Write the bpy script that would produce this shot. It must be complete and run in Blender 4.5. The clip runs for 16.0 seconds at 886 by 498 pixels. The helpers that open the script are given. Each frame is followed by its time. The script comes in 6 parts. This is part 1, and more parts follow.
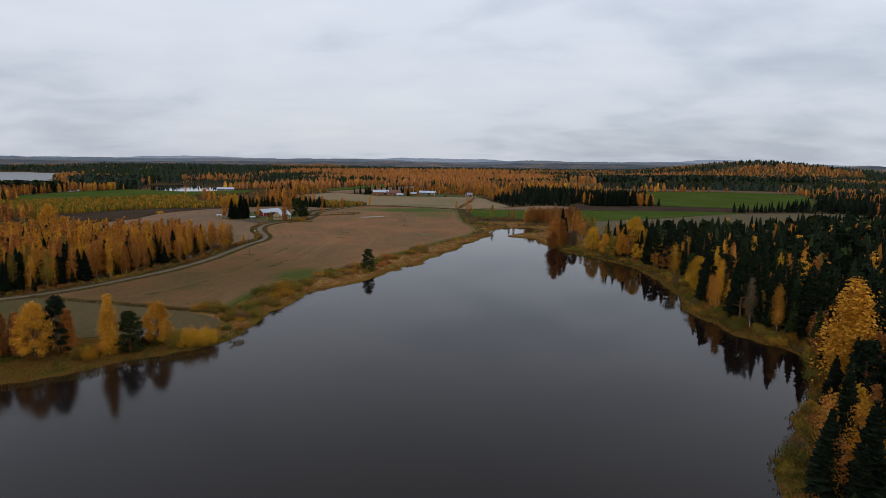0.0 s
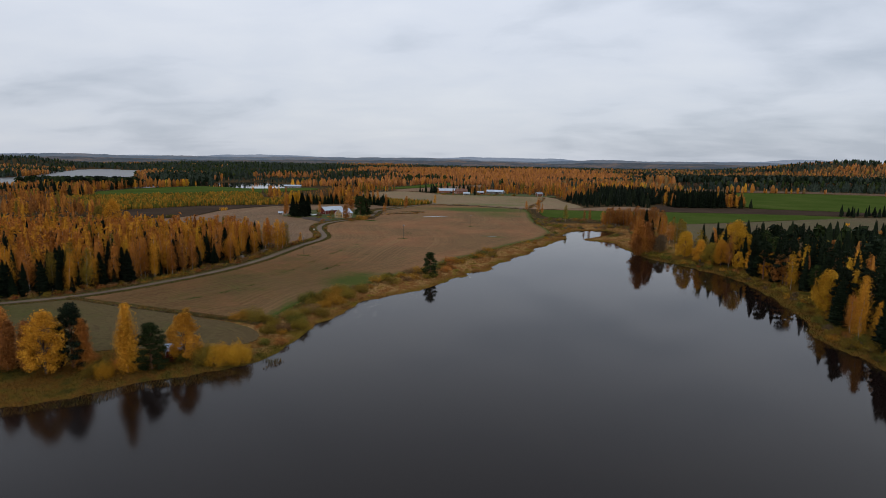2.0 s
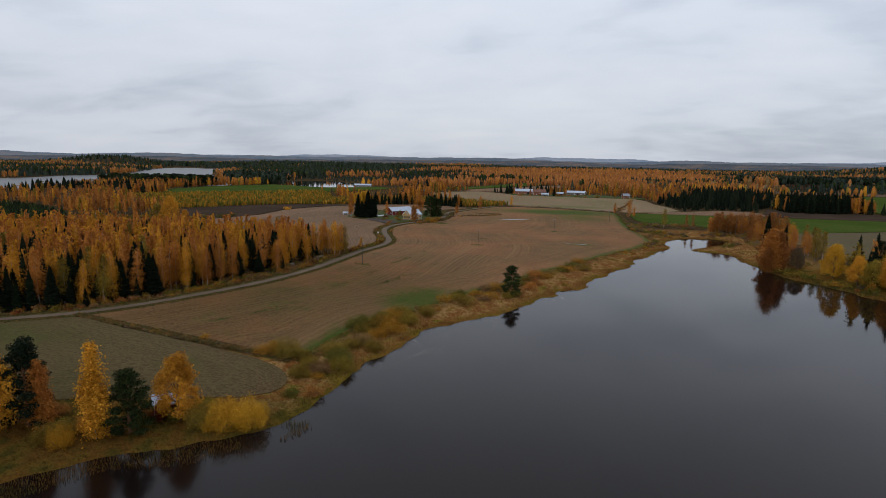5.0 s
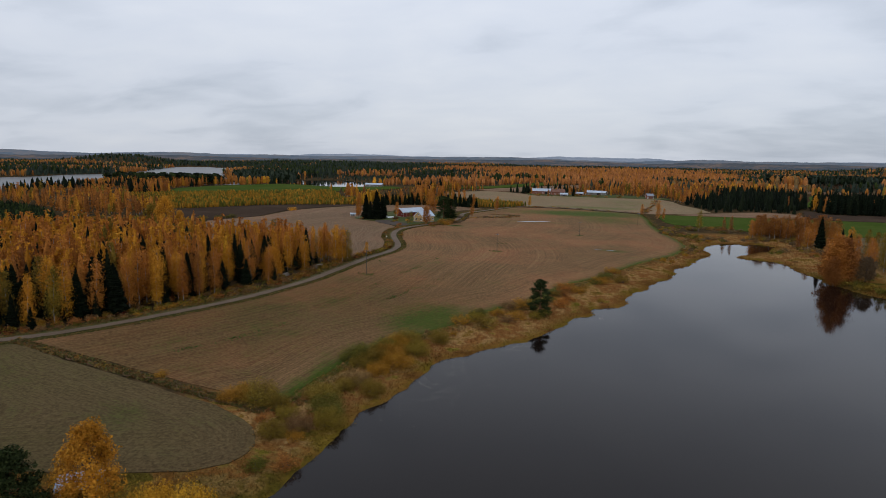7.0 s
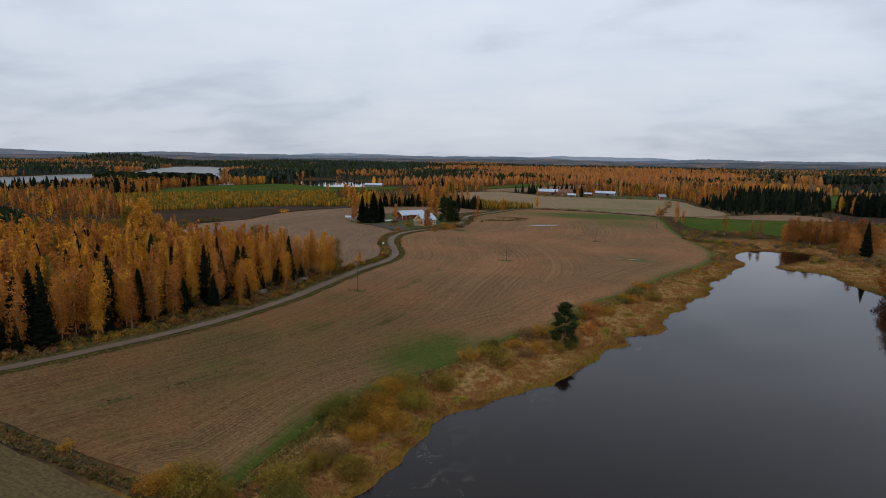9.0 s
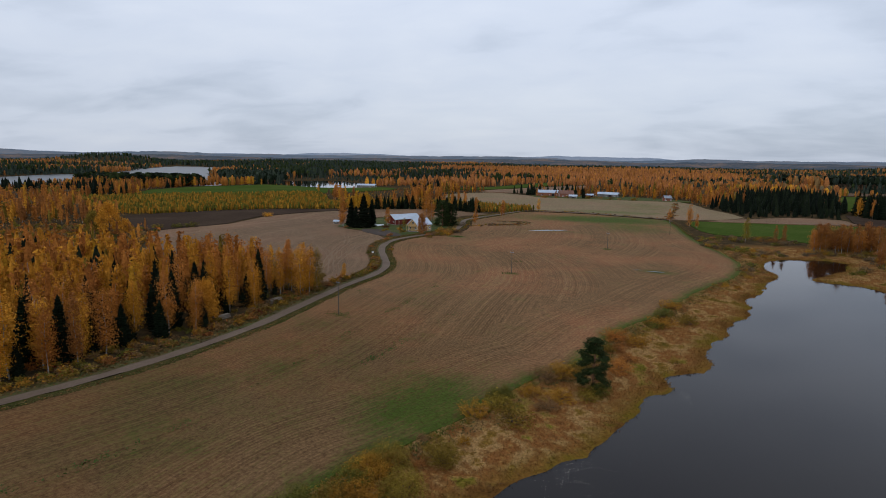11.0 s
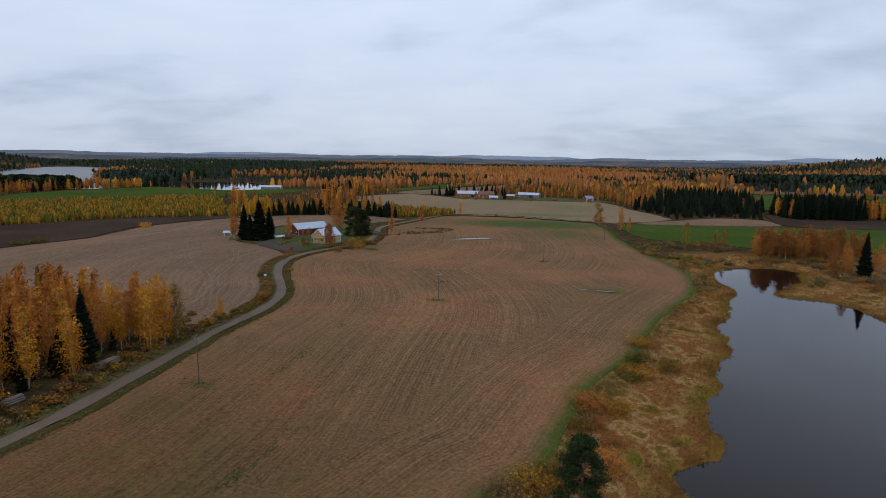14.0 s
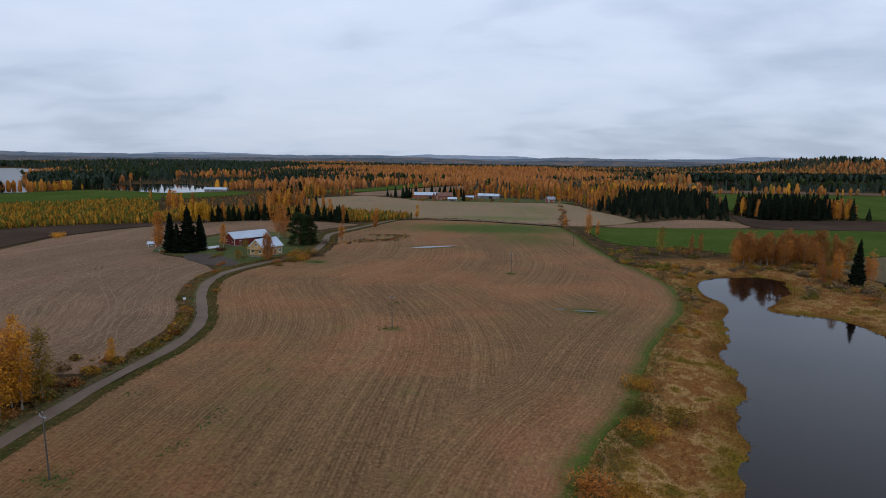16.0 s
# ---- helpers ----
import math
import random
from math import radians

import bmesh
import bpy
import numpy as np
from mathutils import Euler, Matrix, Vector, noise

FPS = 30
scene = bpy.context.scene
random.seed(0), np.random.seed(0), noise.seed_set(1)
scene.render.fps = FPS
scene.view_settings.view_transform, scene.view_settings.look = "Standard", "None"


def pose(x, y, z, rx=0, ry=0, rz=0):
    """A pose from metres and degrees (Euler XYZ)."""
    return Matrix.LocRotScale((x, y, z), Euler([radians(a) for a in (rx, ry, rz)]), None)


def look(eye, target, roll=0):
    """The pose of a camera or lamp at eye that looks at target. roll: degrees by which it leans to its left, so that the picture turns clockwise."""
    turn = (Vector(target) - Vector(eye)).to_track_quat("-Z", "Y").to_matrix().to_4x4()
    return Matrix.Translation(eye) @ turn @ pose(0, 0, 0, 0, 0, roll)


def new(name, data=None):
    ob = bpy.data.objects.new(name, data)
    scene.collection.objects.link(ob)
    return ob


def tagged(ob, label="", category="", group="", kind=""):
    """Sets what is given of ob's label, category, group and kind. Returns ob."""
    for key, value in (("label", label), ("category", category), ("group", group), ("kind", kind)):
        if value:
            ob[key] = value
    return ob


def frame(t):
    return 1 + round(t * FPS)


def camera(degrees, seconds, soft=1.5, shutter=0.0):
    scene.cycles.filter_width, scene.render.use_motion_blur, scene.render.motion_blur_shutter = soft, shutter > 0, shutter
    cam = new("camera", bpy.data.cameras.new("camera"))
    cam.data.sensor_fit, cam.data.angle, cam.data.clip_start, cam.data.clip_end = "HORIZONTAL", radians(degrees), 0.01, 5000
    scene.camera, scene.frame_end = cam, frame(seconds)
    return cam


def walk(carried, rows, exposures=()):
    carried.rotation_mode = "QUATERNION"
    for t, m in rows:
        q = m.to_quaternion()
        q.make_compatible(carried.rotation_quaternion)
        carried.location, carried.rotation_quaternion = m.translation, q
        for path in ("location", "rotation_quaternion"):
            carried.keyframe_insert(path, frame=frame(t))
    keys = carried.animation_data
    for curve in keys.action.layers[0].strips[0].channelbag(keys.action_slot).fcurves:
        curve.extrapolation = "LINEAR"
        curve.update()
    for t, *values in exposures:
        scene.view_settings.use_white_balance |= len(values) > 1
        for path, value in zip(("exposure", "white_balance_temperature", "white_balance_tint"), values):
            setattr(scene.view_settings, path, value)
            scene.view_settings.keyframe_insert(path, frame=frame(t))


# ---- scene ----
cam = camera(73.6, 16.0, soft=0.75)
METRES, EYE, TILT, LEAN, TURN = 240.0, 52.8, -8.6, -0.6, 0.0
ROWS = [
    (0.0, 0.0, 0.0, 0.0, -0.0, 0.0, 0.0),
    (0.5, -0.001, 0.0311, 0.0007, 1.03, -0.01, -0.2),
    (1.0, -0.0026, 0.0628, 0.0029, 3.27, -0.05, -0.56),
    (1.5, -0.0054, 0.0948, 0.0054, 4.81, -0.07, -0.83),
    (2.0, -0.0098, 0.1267, 0.0081, 6.32, -0.1, -1.09),
    (2.5, -0.0149, 0.1582, 0.0106, 7.94, -0.13, -1.37),
    (3.0, -0.0209, 0.1894, 0.0132, 9.33, -0.15, -1.63),
    (3.5, -0.0275, 0.2207, 0.0152, 10.71, -0.16, -1.85),
    (4.0, -0.0348, 0.2521, 0.0177, 11.72, -0.19, -2.03),
    (4.5, -0.0425, 0.2836, 0.0206, 12.49, -0.22, -2.17),
    (5.0, -0.0508, 0.3154, 0.0236, 13.2, -0.24, -2.26),
    (7.5, -0.0931, 0.4704, 0.0398, 14.5, -0.35, -2.45),
    (8.0, -0.1019, 0.5011, 0.0436, 14.52, -0.36, -2.45),
    (8.5, -0.1104, 0.5315, 0.0479, 14.57, -0.37, -2.43),
    (9.0, -0.119, 0.5616, 0.0521, 14.6, -0.38, -2.44),
    (11.5, -0.1595, 0.7061, 0.0728, 13.8, -0.37, -2.33),
    (12.0, -0.1667, 0.7352, 0.0772, 13.23, -0.36, -2.24),
    (12.5, -0.1734, 0.7643, 0.0819, 12.14, -0.32, -2.06),
    (13.0, -0.1794, 0.7934, 0.0866, 10.78, -0.28, -1.86),
    (13.5, -0.1842, 0.8228, 0.0913, 8.4, -0.25, -1.53),
    (14.0, -0.1884, 0.8518, 0.0961, 6.05, -0.22, -1.14),
    (14.5, -0.1912, 0.8809, 0.1013, 4.88, -0.23, -0.97),
    (15.0, -0.1936, 0.9107, 0.1056, 3.72, -0.21, -0.72),
    (15.5, -0.1953, 0.9403, 0.11, 2.79, -0.2, -0.52),
    (16.0, -0.1963, 0.9697, 0.1146, 2.0, -0.2, -0.39),
]
walk(cam, [(t, pose(0, 0, EYE, TILT, LEAN, TURN) @ pose(METRES * x, METRES * y, METRES * z, 90 + pitch, roll, yaw)) for t, x, y, z, yaw, pitch, roll in ROWS],
     [(0.0, 0.0, 6350, 10), (5.0, 0.0, 6340, 10), (9.0, 0.0, 6240, 10), (12.5, 0.0, 5930, 10), (16.0, 0.0, 5780, 10)])

# ---- world: a closed layer of cloud, with a weak wide sun behind it ----
world = bpy.data.worlds.new("overcast_sky")
scene.world = world
world.use_nodes = True
wt = world.node_tree
wt.nodes.clear()


def wn(kind, **values):
    n = wt.nodes.new(kind)
    for k, v in values.items():
        n.inputs[k].default_value = v
    return n


SUN_ELEVATION, SUN_AZIMUTH = 24.0, 200.0
sky = wn("ShaderNodeTexSky")
sky.sky_type, sky.sun_disc = "NISHITA", False
sky.sun_elevation, sky.sun_rotation = radians(SUN_ELEVATION), radians(SUN_AZIMUTH)
dim = wn("ShaderNodeVectorMath")
dim.operation = "SCALE"
dim.inputs["Scale"].default_value = 0.09
wt.links.new(sky.outputs[0], dim.inputs[0])
tc = wn("ShaderNodeTexCoord")
sep = wn("ShaderNodeSeparateXYZ")
wt.links.new(tc.outputs["Generated"], sep.inputs[0])
up = wn("ShaderNodeMath")
up.operation = "MAXIMUM"
up.inputs[1].default_value = 0.0
wt.links.new(sep.outputs["Z"], up.inputs[0])
lift = wn("ShaderNodeMath")
lift.operation = "ADD"
lift.inputs[1].default_value = 0.22
wt.links.new(up.outputs[0], lift.inputs[0])
flat = []
for axis in ("X", "Y"):
    q = wn("ShaderNodeMath")
    q.operation = "DIVIDE"
    wt.links.new(sep.outputs[axis], q.inputs[0])
    wt.links.new(lift.outputs[0], q.inputs[1])
    flat.append(q)
cxy = wn("ShaderNodeCombineXYZ")
wt.links.new(flat[0].outputs[0], cxy.inputs[0])
wt.links.new(flat[1].outputs[0], cxy.inputs[1])
cmap = wn("ShaderNodeMapping")
cmap.inputs["Location"].default_value = (3.1, 1.7, 0.0)
cmap.inputs["Scale"].default_value = (0.75, 1.0, 1.0)
cmap.inputs["Rotation"].default_value = (0, 0, radians(6))
wt.links.new(cxy.outputs[0], cmap.inputs[0])
cn1 = wn("ShaderNodeTexNoise", Scale=0.62, Detail=4.0, Roughness=0.48, Distortion=0.3)
cn2 = wn("ShaderNodeTexNoise", Scale=2.9, Detail=7.0, Roughness=0.52, Distortion=0.3)
for n in (cn1, cn2):
    wt.links.new(cmap.outputs[0], n.inputs["Vector"])
cm = wn("ShaderNodeMix", Factor=0.36)
wt.links.new(cn1.outputs[0], cm.inputs[2])
wt.links.new(cn2.outputs[0], cm.inputs[3])
cr = wn("ShaderNodeValToRGB")
for e, (p, c) in zip((cr.color_ramp.elements[0], cr.color_ramp.elements[1], cr.color_ramp.elements.new(0.5)),
                     ((0.35, (0.54, 0.59, 0.675, 1)), (0.64, (1.0, 1.02, 1.075, 1)), (0.5, (0.735, 0.775, 0.855, 1)))):
    e.position, e.color = p, c
wt.links.new(cm.outputs[0], cr.inputs[0])
cmix = wn("ShaderNodeMix")
cmix.data_type = "RGBA"
cmix.inputs["Factor"].default_value = 0.93
wt.links.new(dim.outputs[0], cmix.inputs[6])
low = wn("ShaderNodeMapRange")
low.inputs["From Min"].default_value, low.inputs["From Max"].default_value = 0.0, 0.32
low.inputs["To Min"].default_value, low.inputs["To Max"].default_value = 0.80, 1.06
wt.links.new(up.outputs[0], low.inputs[0])
dull = wn("ShaderNodeVectorMath")
dull.operation = "SCALE"
wt.links.new(cr.outputs[0], dull.inputs[0])
wt.links.new(low.outputs[0], dull.inputs["Scale"])
wt.links.new(dull.outputs[0], cmix.inputs[7])
bg = wn("ShaderNodeBackground", Strength=1.0)
wt.links.new(cmix.outputs[2], bg.inputs[0])
wo = wn("ShaderNodeOutputWorld")
wt.links.new(bg.outputs[0], wo.inputs[0])

sun = new("sun", bpy.data.lights.new("sun", "SUN"))
sun.data.energy, sun.data.angle, sun.data.color = 0.5, radians(30), (1.0, 0.95, 0.88)
az, el = radians(SUN_AZIMUTH), radians(SUN_ELEVATION)
sun.matrix_world = look((300 * math.sin(az) * math.cos(el), 300 * math.cos(az) * math.cos(el), 300 * math.sin(el) + 60), (0, 0, 60))

# ---- materials ----


def material(name, rough=0.85, spec=0.2, metal=0.0):
    m = bpy.data.materials.new(name)
    m.use_nodes = True
    b = m.node_tree.nodes["Principled BSDF"]
    b.inputs["Roughness"].default_value = rough
    b.inputs["Specular IOR Level"].default_value = spec
    b.inputs["Metallic"].default_value = metal
    return m, m.node_tree, b


def node(nt, kind, **values):
    n = nt.nodes.new(kind)
    for k, v in values.items():
        n.inputs[k].default_value = v
    return n


def pos_noise(nt, scale, detail=3.0, rough=0.55, stretch=None, turn=0.0, distortion=0.0):
    g = node(nt, "ShaderNodeNewGeometry")
    src = g.outputs["Position"]
    if stretch:
        mp = node(nt, "ShaderNodeMapping")
        mp.inputs["Scale"].default_value = stretch
        mp.inputs["Rotation"].default_value = (0, 0, turn)
        nt.links.new(src, mp.inputs[0])
        src = mp.outputs[0]
    n = node(nt, "ShaderNodeTexNoise", Scale=scale, Detail=detail, Roughness=rough, Distortion=distortion)
    nt.links.new(src, n.inputs["Vector"])
    return n.outputs[0]


def ramp(nt, fac, stops):
    r = node(nt, "ShaderNodeValToRGB")
    els = r.color_ramp.elements
    while len(els) < len(stops):
        els.new(0.5)
    for e, (p, c) in zip(els, stops):
        e.position, e.color = p, (*c, 1.0) if len(c) == 3 else c
    nt.links.new(fac, r.inputs[0])
    return r.outputs[0]


def mixc(nt, fac, a, b, blend="MIX"):
    x = node(nt, "ShaderNodeMix")
    x.data_type, x.blend_type = "RGBA", blend
    for sock, v in ((x.inputs[0], fac), (x.inputs[6], a), (x.inputs[7], b)):
        if isinstance(v, (int, float)):
            sock.default_value = v
        elif isinstance(v, tuple):
            sock.default_value = (*v, 1.0)
        else:
            nt.links.new(v, sock)
    return x.outputs[2]


def calc(nt, op, a, b=0.0, c=0.0):
    x = node(nt, "ShaderNodeMath")
    x.operation = op
    for sock, v in zip(x.inputs, (a, b, c)):
        if isinstance(v, (int, float)):
            sock.default_value = v
        else:
            nt.links.new(v, sock)
    return x.outputs[0]


def bump(nt, bsdf, height, strength=0.4, distance=0.1):
    b = node(nt, "ShaderNodeBump", Strength=strength, Distance=distance)
    nt.links.new(height, b.inputs["Height"])
    nt.links.new(b.outputs[0], bsdf.inputs["Normal"])


def attr(nt, name):
    a = node(nt, "ShaderNodeAttribute")
    a.attribute_name = name
    return a.outputs["Fac"]


def mix_surface(name, stops, big=0.05, small=0.8, rough=0.9, spec=0.15, relief=0.5, dist=0.12, weight=0.5, stretch=None):
    """Two scales of noise through one ramp of colours, with relief."""
    m, nt, b = material(name, rough, spec)
    n1 = pos_noise(nt, big, 4, 0.6)
    n2 = pos_noise(nt, small, 5, 0.7, stretch)
    f = node(nt, "ShaderNodeMix", Factor=weight)
    nt.links.new(n1, f.inputs[2])
    nt.links.new(n2, f.inputs[3])
    nt.links.new(ramp(nt, f.outputs[0], stops), b.inputs["Base Color"])
    bump(nt, b, n2, relief, dist)
    return m


def leaf(name, a, b_, c, glow=0.22, vary=0.7):
    """Leaves: colour by clump, by tree and by stretch of wood; some light passes through."""
    m, nt, b = material(name, 0.8, 0.05)
    g = node(nt, "ShaderNodeNewGeometry")
    o = node(nt, "ShaderNodeObjectInfo")
    isl = ramp(nt, g.outputs["Random Per Island"], ((0.0, a), (0.55, b_), (1.0, c)))
    patch = pos_noise(nt, 0.16, 2, 0.5)
    shade = ramp(nt, patch, ((0.3, (0.62, 0.56, 0.5)), (0.5, (1, 1, 1)), (0.7, (1.18, 1.2, 1.15))))
    col = mixc(nt, vary, isl, shade, "MULTIPLY")
    mottle = ramp(nt, pos_noise(nt, 1.3, 3, 0.65), ((0.34, (0.52, 0.50, 0.48)), (0.5, (0.95, 0.95, 0.95)), (0.66, (1.36, 1.38, 1.36))))
    col = mixc(nt, 0.75, col, mottle, "MULTIPLY")
    tree = ramp(nt, o.outputs["Random"], ((0.0, (0.8, 0.72, 0.7)), (0.5, (1, 1, 1)), (1.0, (1.12, 1.16, 1.0))))
    col = mixc(nt, 0.8, col, tree, "MULTIPLY")
    nt.links.new(col, b.inputs["Base Color"])
    t = node(nt, "ShaderNodeBsdfTranslucent")
    nt.links.new(col, t.inputs[0])
    x = node(nt, "ShaderNodeMixShader", Fac=glow)
    nt.links.new(b.outputs[0], x.inputs[1])
    nt.links.new(t.outputs[0], x.inputs[2])
    nt.links.new(x.outputs[0], nt.nodes["Material Output"].inputs[0])
    return m


LEAF = {
    "gold": leaf("birch_gold", (0.43, 0.190, 0.022), (0.59, 0.270, 0.028), (0.73, 0.360, 0.040)),
    "orange": leaf("birch_orange", (0.36, 0.135, 0.030), (0.47, 0.185, 0.038), (0.58, 0.245, 0.050)),
    "russet": leaf("birch_russet", (0.23, 0.090, 0.028), (0.31, 0.124, 0.034), (0.40, 0.168, 0.044)),
    "larch": leaf("larch_orange", (0.34, 0.130, 0.048), (0.44, 0.175, 0.060), (0.54, 0.225, 0.078)),
    "yellow": leaf("birch_yellow", (0.41, 0.210, 0.018), (0.55, 0.290, 0.024), (0.67, 0.375, 0.04)),
    "olive": leaf("birch_olive", (0.15, 0.105, 0.018), (0.225, 0.152, 0.026), (0.31, 0.205, 0.034)),
    "amber": leaf("willow_amber", (0.26, 0.125, 0.018), (0.37, 0.18, 0.023), (0.47, 0.24, 0.032)),
    "grey": leaf("bare_twigs", (0.105, 0.074, 0.044), (0.145, 0.104, 0.062), (0.195, 0.138, 0.080), 0.1),
    "maroon": leaf("rowan_maroon", (0.08, 0.018, 0.012), (0.12, 0.026, 0.015), (0.16, 0.04, 0.02)),
    "willow": leaf("willow_green", (0.085, 0.085, 0.016), (0.13, 0.122, 0.022), (0.19, 0.165, 0.03)),
    # Far conifers: distance haze put into paler, greyer needle colours.
    "hazed_conifer": leaf("hazed_needles", (0.026, 0.037, 0.030), (0.038, 0.050, 0.039), (0.052, 0.064, 0.046), 0.08, 0.5),
    "heath": leaf("bare_birch_twigs", (0.15, 0.088, 0.036), (0.22, 0.130, 0.054), (0.29, 0.175, 0.074), 0.15),
    "spruce": leaf("spruce_needles", (0.006, 0.010, 0.006), (0.011, 0.017, 0.009), (0.020, 0.028, 0.013), 0.08, 0.3),
    "pine": leaf("pine_needles", (0.016, 0.025, 0.009), (0.029, 0.042, 0.013), (0.052, 0.066, 0.022), 0.12, 0.3),
}
BARK = {
    "birch": mix_surface("birch_bark", ((0.3, (0.07, 0.06, 0.05)), (0.45, (0.24, 0.22, 0.19)), (0.7, (0.44, 0.41, 0.37))), 0.6, 3.0, 0.7, 0.2, 0.2, 0.02),
    "spruce": mix_surface("spruce_bark", ((0.3, (0.05, 0.035, 0.028)), (0.7, (0.13, 0.095, 0.075))), 0.6, 6.0, 0.9, 0.1, 0.5, 0.02),
    "pine": mix_surface("pine_bark", ((0.3, (0.10, 0.055, 0.035)), (0.7, (0.24, 0.12, 0.065))), 0.5, 5.0, 0.9, 0.1, 0.5, 0.02),
}
BARK["bush"] = BARK["spruce"]


def stubble(name, base, tan, red, green, width, wander):
    """Harvested or tilled field: rows follow the edge of the field, with patches of bare red-brown soil, straw and weeds."""
    m, nt, b = material(name, 0.95, 0.05)
    row = attr(nt, "row")
    wob = pos_noise(nt, 0.035, 2, 0.5)
    rowc = calc(nt, "MULTIPLY_ADD", wob, wander, row)
    cx = node(nt, "ShaderNodeCombineXYZ")
    nt.links.new(calc(nt, "MULTIPLY", rowc, 1.0 / width), cx.inputs[0])
    nt.links.new(calc(nt, "MULTIPLY", pos_noise(nt, 0.02, 2), 1.2), cx.inputs[1])
    n = node(nt, "ShaderNodeTexNoise", Scale=1.0, Detail=4.0, Roughness=0.72)
    nt.links.new(cx.outputs[0], n.inputs["Vector"])
    cx2 = node(nt, "ShaderNodeCombineXYZ")
    nt.links.new(calc(nt, "MULTIPLY", rowc, 0.22 / width), cx2.inputs[0])
    nt.links.new(pos_noise(nt, 0.012, 2), cx2.inputs[1])
    n2 = node(nt, "ShaderNodeTexNoise", Scale=1.0, Detail=3.0, Roughness=0.6)
    nt.links.new(cx2.outputs[0], n2.inputs["Vector"])
    lines = ramp(nt, calc(nt, "MULTIPLY_ADD", n2.outputs[0], 0.36, calc(nt, "MULTIPLY", n.outputs[0], 0.64)), ((0.43, (0, 0, 0)), (0.63, (1, 1, 1))))
    g3 = node(nt, "ShaderNodeNewGeometry")
    s3 = node(nt, "ShaderNodeSeparateXYZ")
    nt.links.new(g3.outputs["Position"], s3.inputs[0])
    cx3 = node(nt, "ShaderNodeCombineXYZ")
    nt.links.new(calc(nt, "MULTIPLY", rowc, 2.4), cx3.inputs[0])
    nt.links.new(calc(nt, "MULTIPLY", calc(nt, "ADD", s3.outputs["X"], s3.outputs["Y"]), 0.28), cx3.inputs[1])
    straw = node(nt, "ShaderNodeTexNoise", Scale=1.0, Detail=5.0, Roughness=0.75)
    nt.links.new(cx3.outputs[0], straw.inputs["Vector"])
    big = pos_noise(nt, 0.022, 4, 0.6)
    mid = pos_noise(nt, 0.11, 4, 0.65)
    fine = pos_noise(nt, 1.7, 5, 0.8)
    col = mixc(nt, ramp(nt, big, ((0.44, (0, 0, 0)), (0.62, (1, 1, 1)))), base, red)
    col = mixc(nt, calc(nt, "MULTIPLY", lines, calc(nt, "MULTIPLY_ADD", mid, 0.9, 0.05)), col, tan)
    comb = calc(nt, "SINE", calc(nt, "MULTIPLY_ADD", pos_noise(nt, 0.2, 3, 0.6), 1.6, calc(nt, "MULTIPLY", rowc, 2.9)))
    comb = ramp(nt, calc(nt, "MULTIPLY_ADD", comb, 0.35, mid), ((0.66, (0, 0, 0)), (0.90, (1, 1, 1))))
    col = mixc(nt, calc(nt, "MULTIPLY", comb, 0.40), col, tan)
    drill = calc(nt, "SINE", calc(nt, "MULTIPLY_ADD", pos_noise(nt, 0.4, 4, 0.7), 5.0, calc(nt, "MULTIPLY", rowc, 8.5)))
    drill = ramp(nt, calc(nt, "MULTIPLY_ADD", drill, 0.22, fine), ((0.45, (0, 0, 0)), (0.75, (1, 1, 1))))
    col = mixc(nt, calc(nt, "MULTIPLY", drill, 0.34), col, tan)
    weeds = ramp(nt, calc(nt, "ADD", calc(nt, "MULTIPLY", mid, 0.62), calc(nt, "MULTIPLY", fine, 0.38)), ((0.565, (0, 0, 0)), (0.66, (1, 1, 1))))
    col = mixc(nt, calc(nt, "MULTIPLY", weeds, 0.28), col, green)
    lush = calc(nt, "ADD", attr(nt, "lush"), calc(nt, "MULTIPLY_ADD", mid, 0.9, -0.45))
    lush = calc(nt, "ADD", lush, calc(nt, "MULTIPLY_ADD", fine, 0.7, -0.35))
    lush = calc(nt, "ADD", lush, calc(nt, "MULTIPLY_ADD", straw.outputs[0], 2.0, -1.0))
    col = mixc(nt, ramp(nt, lush, ((0.25, (0, 0, 0)), (0.95, (0.9, 0.9, 0.9)))), col, green)
    col = mixc(nt, 0.8, col, ramp(nt, fine, ((0.32, (0.45, 0.45, 0.45)), (0.68, (1.5, 1.5, 1.5)))), "MULTIPLY")
    col = mixc(nt, 0.85, col, ramp(nt, straw.outputs[0], ((0.34, (0.76, 0.76, 0.76)), (0.5, (0.98, 0.98, 0.98)), (0.68, (1.28, 1.26, 1.23)))), "MULTIPLY")
    # Lens falloff and the field's own darker tone, multiplied into the colour.
    darkened = ramp(nt, calc(nt, "MULTIPLY_ADD", mid, 0.5, calc(nt, "ADD", attr(nt, "darkened"), -0.25)), ((0.15, (0, 0, 0)), (0.85, (0.8, 0.8, 0.8))))
    col = mixc(nt, darkened, col, (0.58, 0.60, 0.50), "MULTIPLY")
    nt.links.new(col, b.inputs["Base Color"])
    bump(nt, b, calc(nt, "ADD", fine, n.outputs[0]), 0.5, 0.12)
    return m


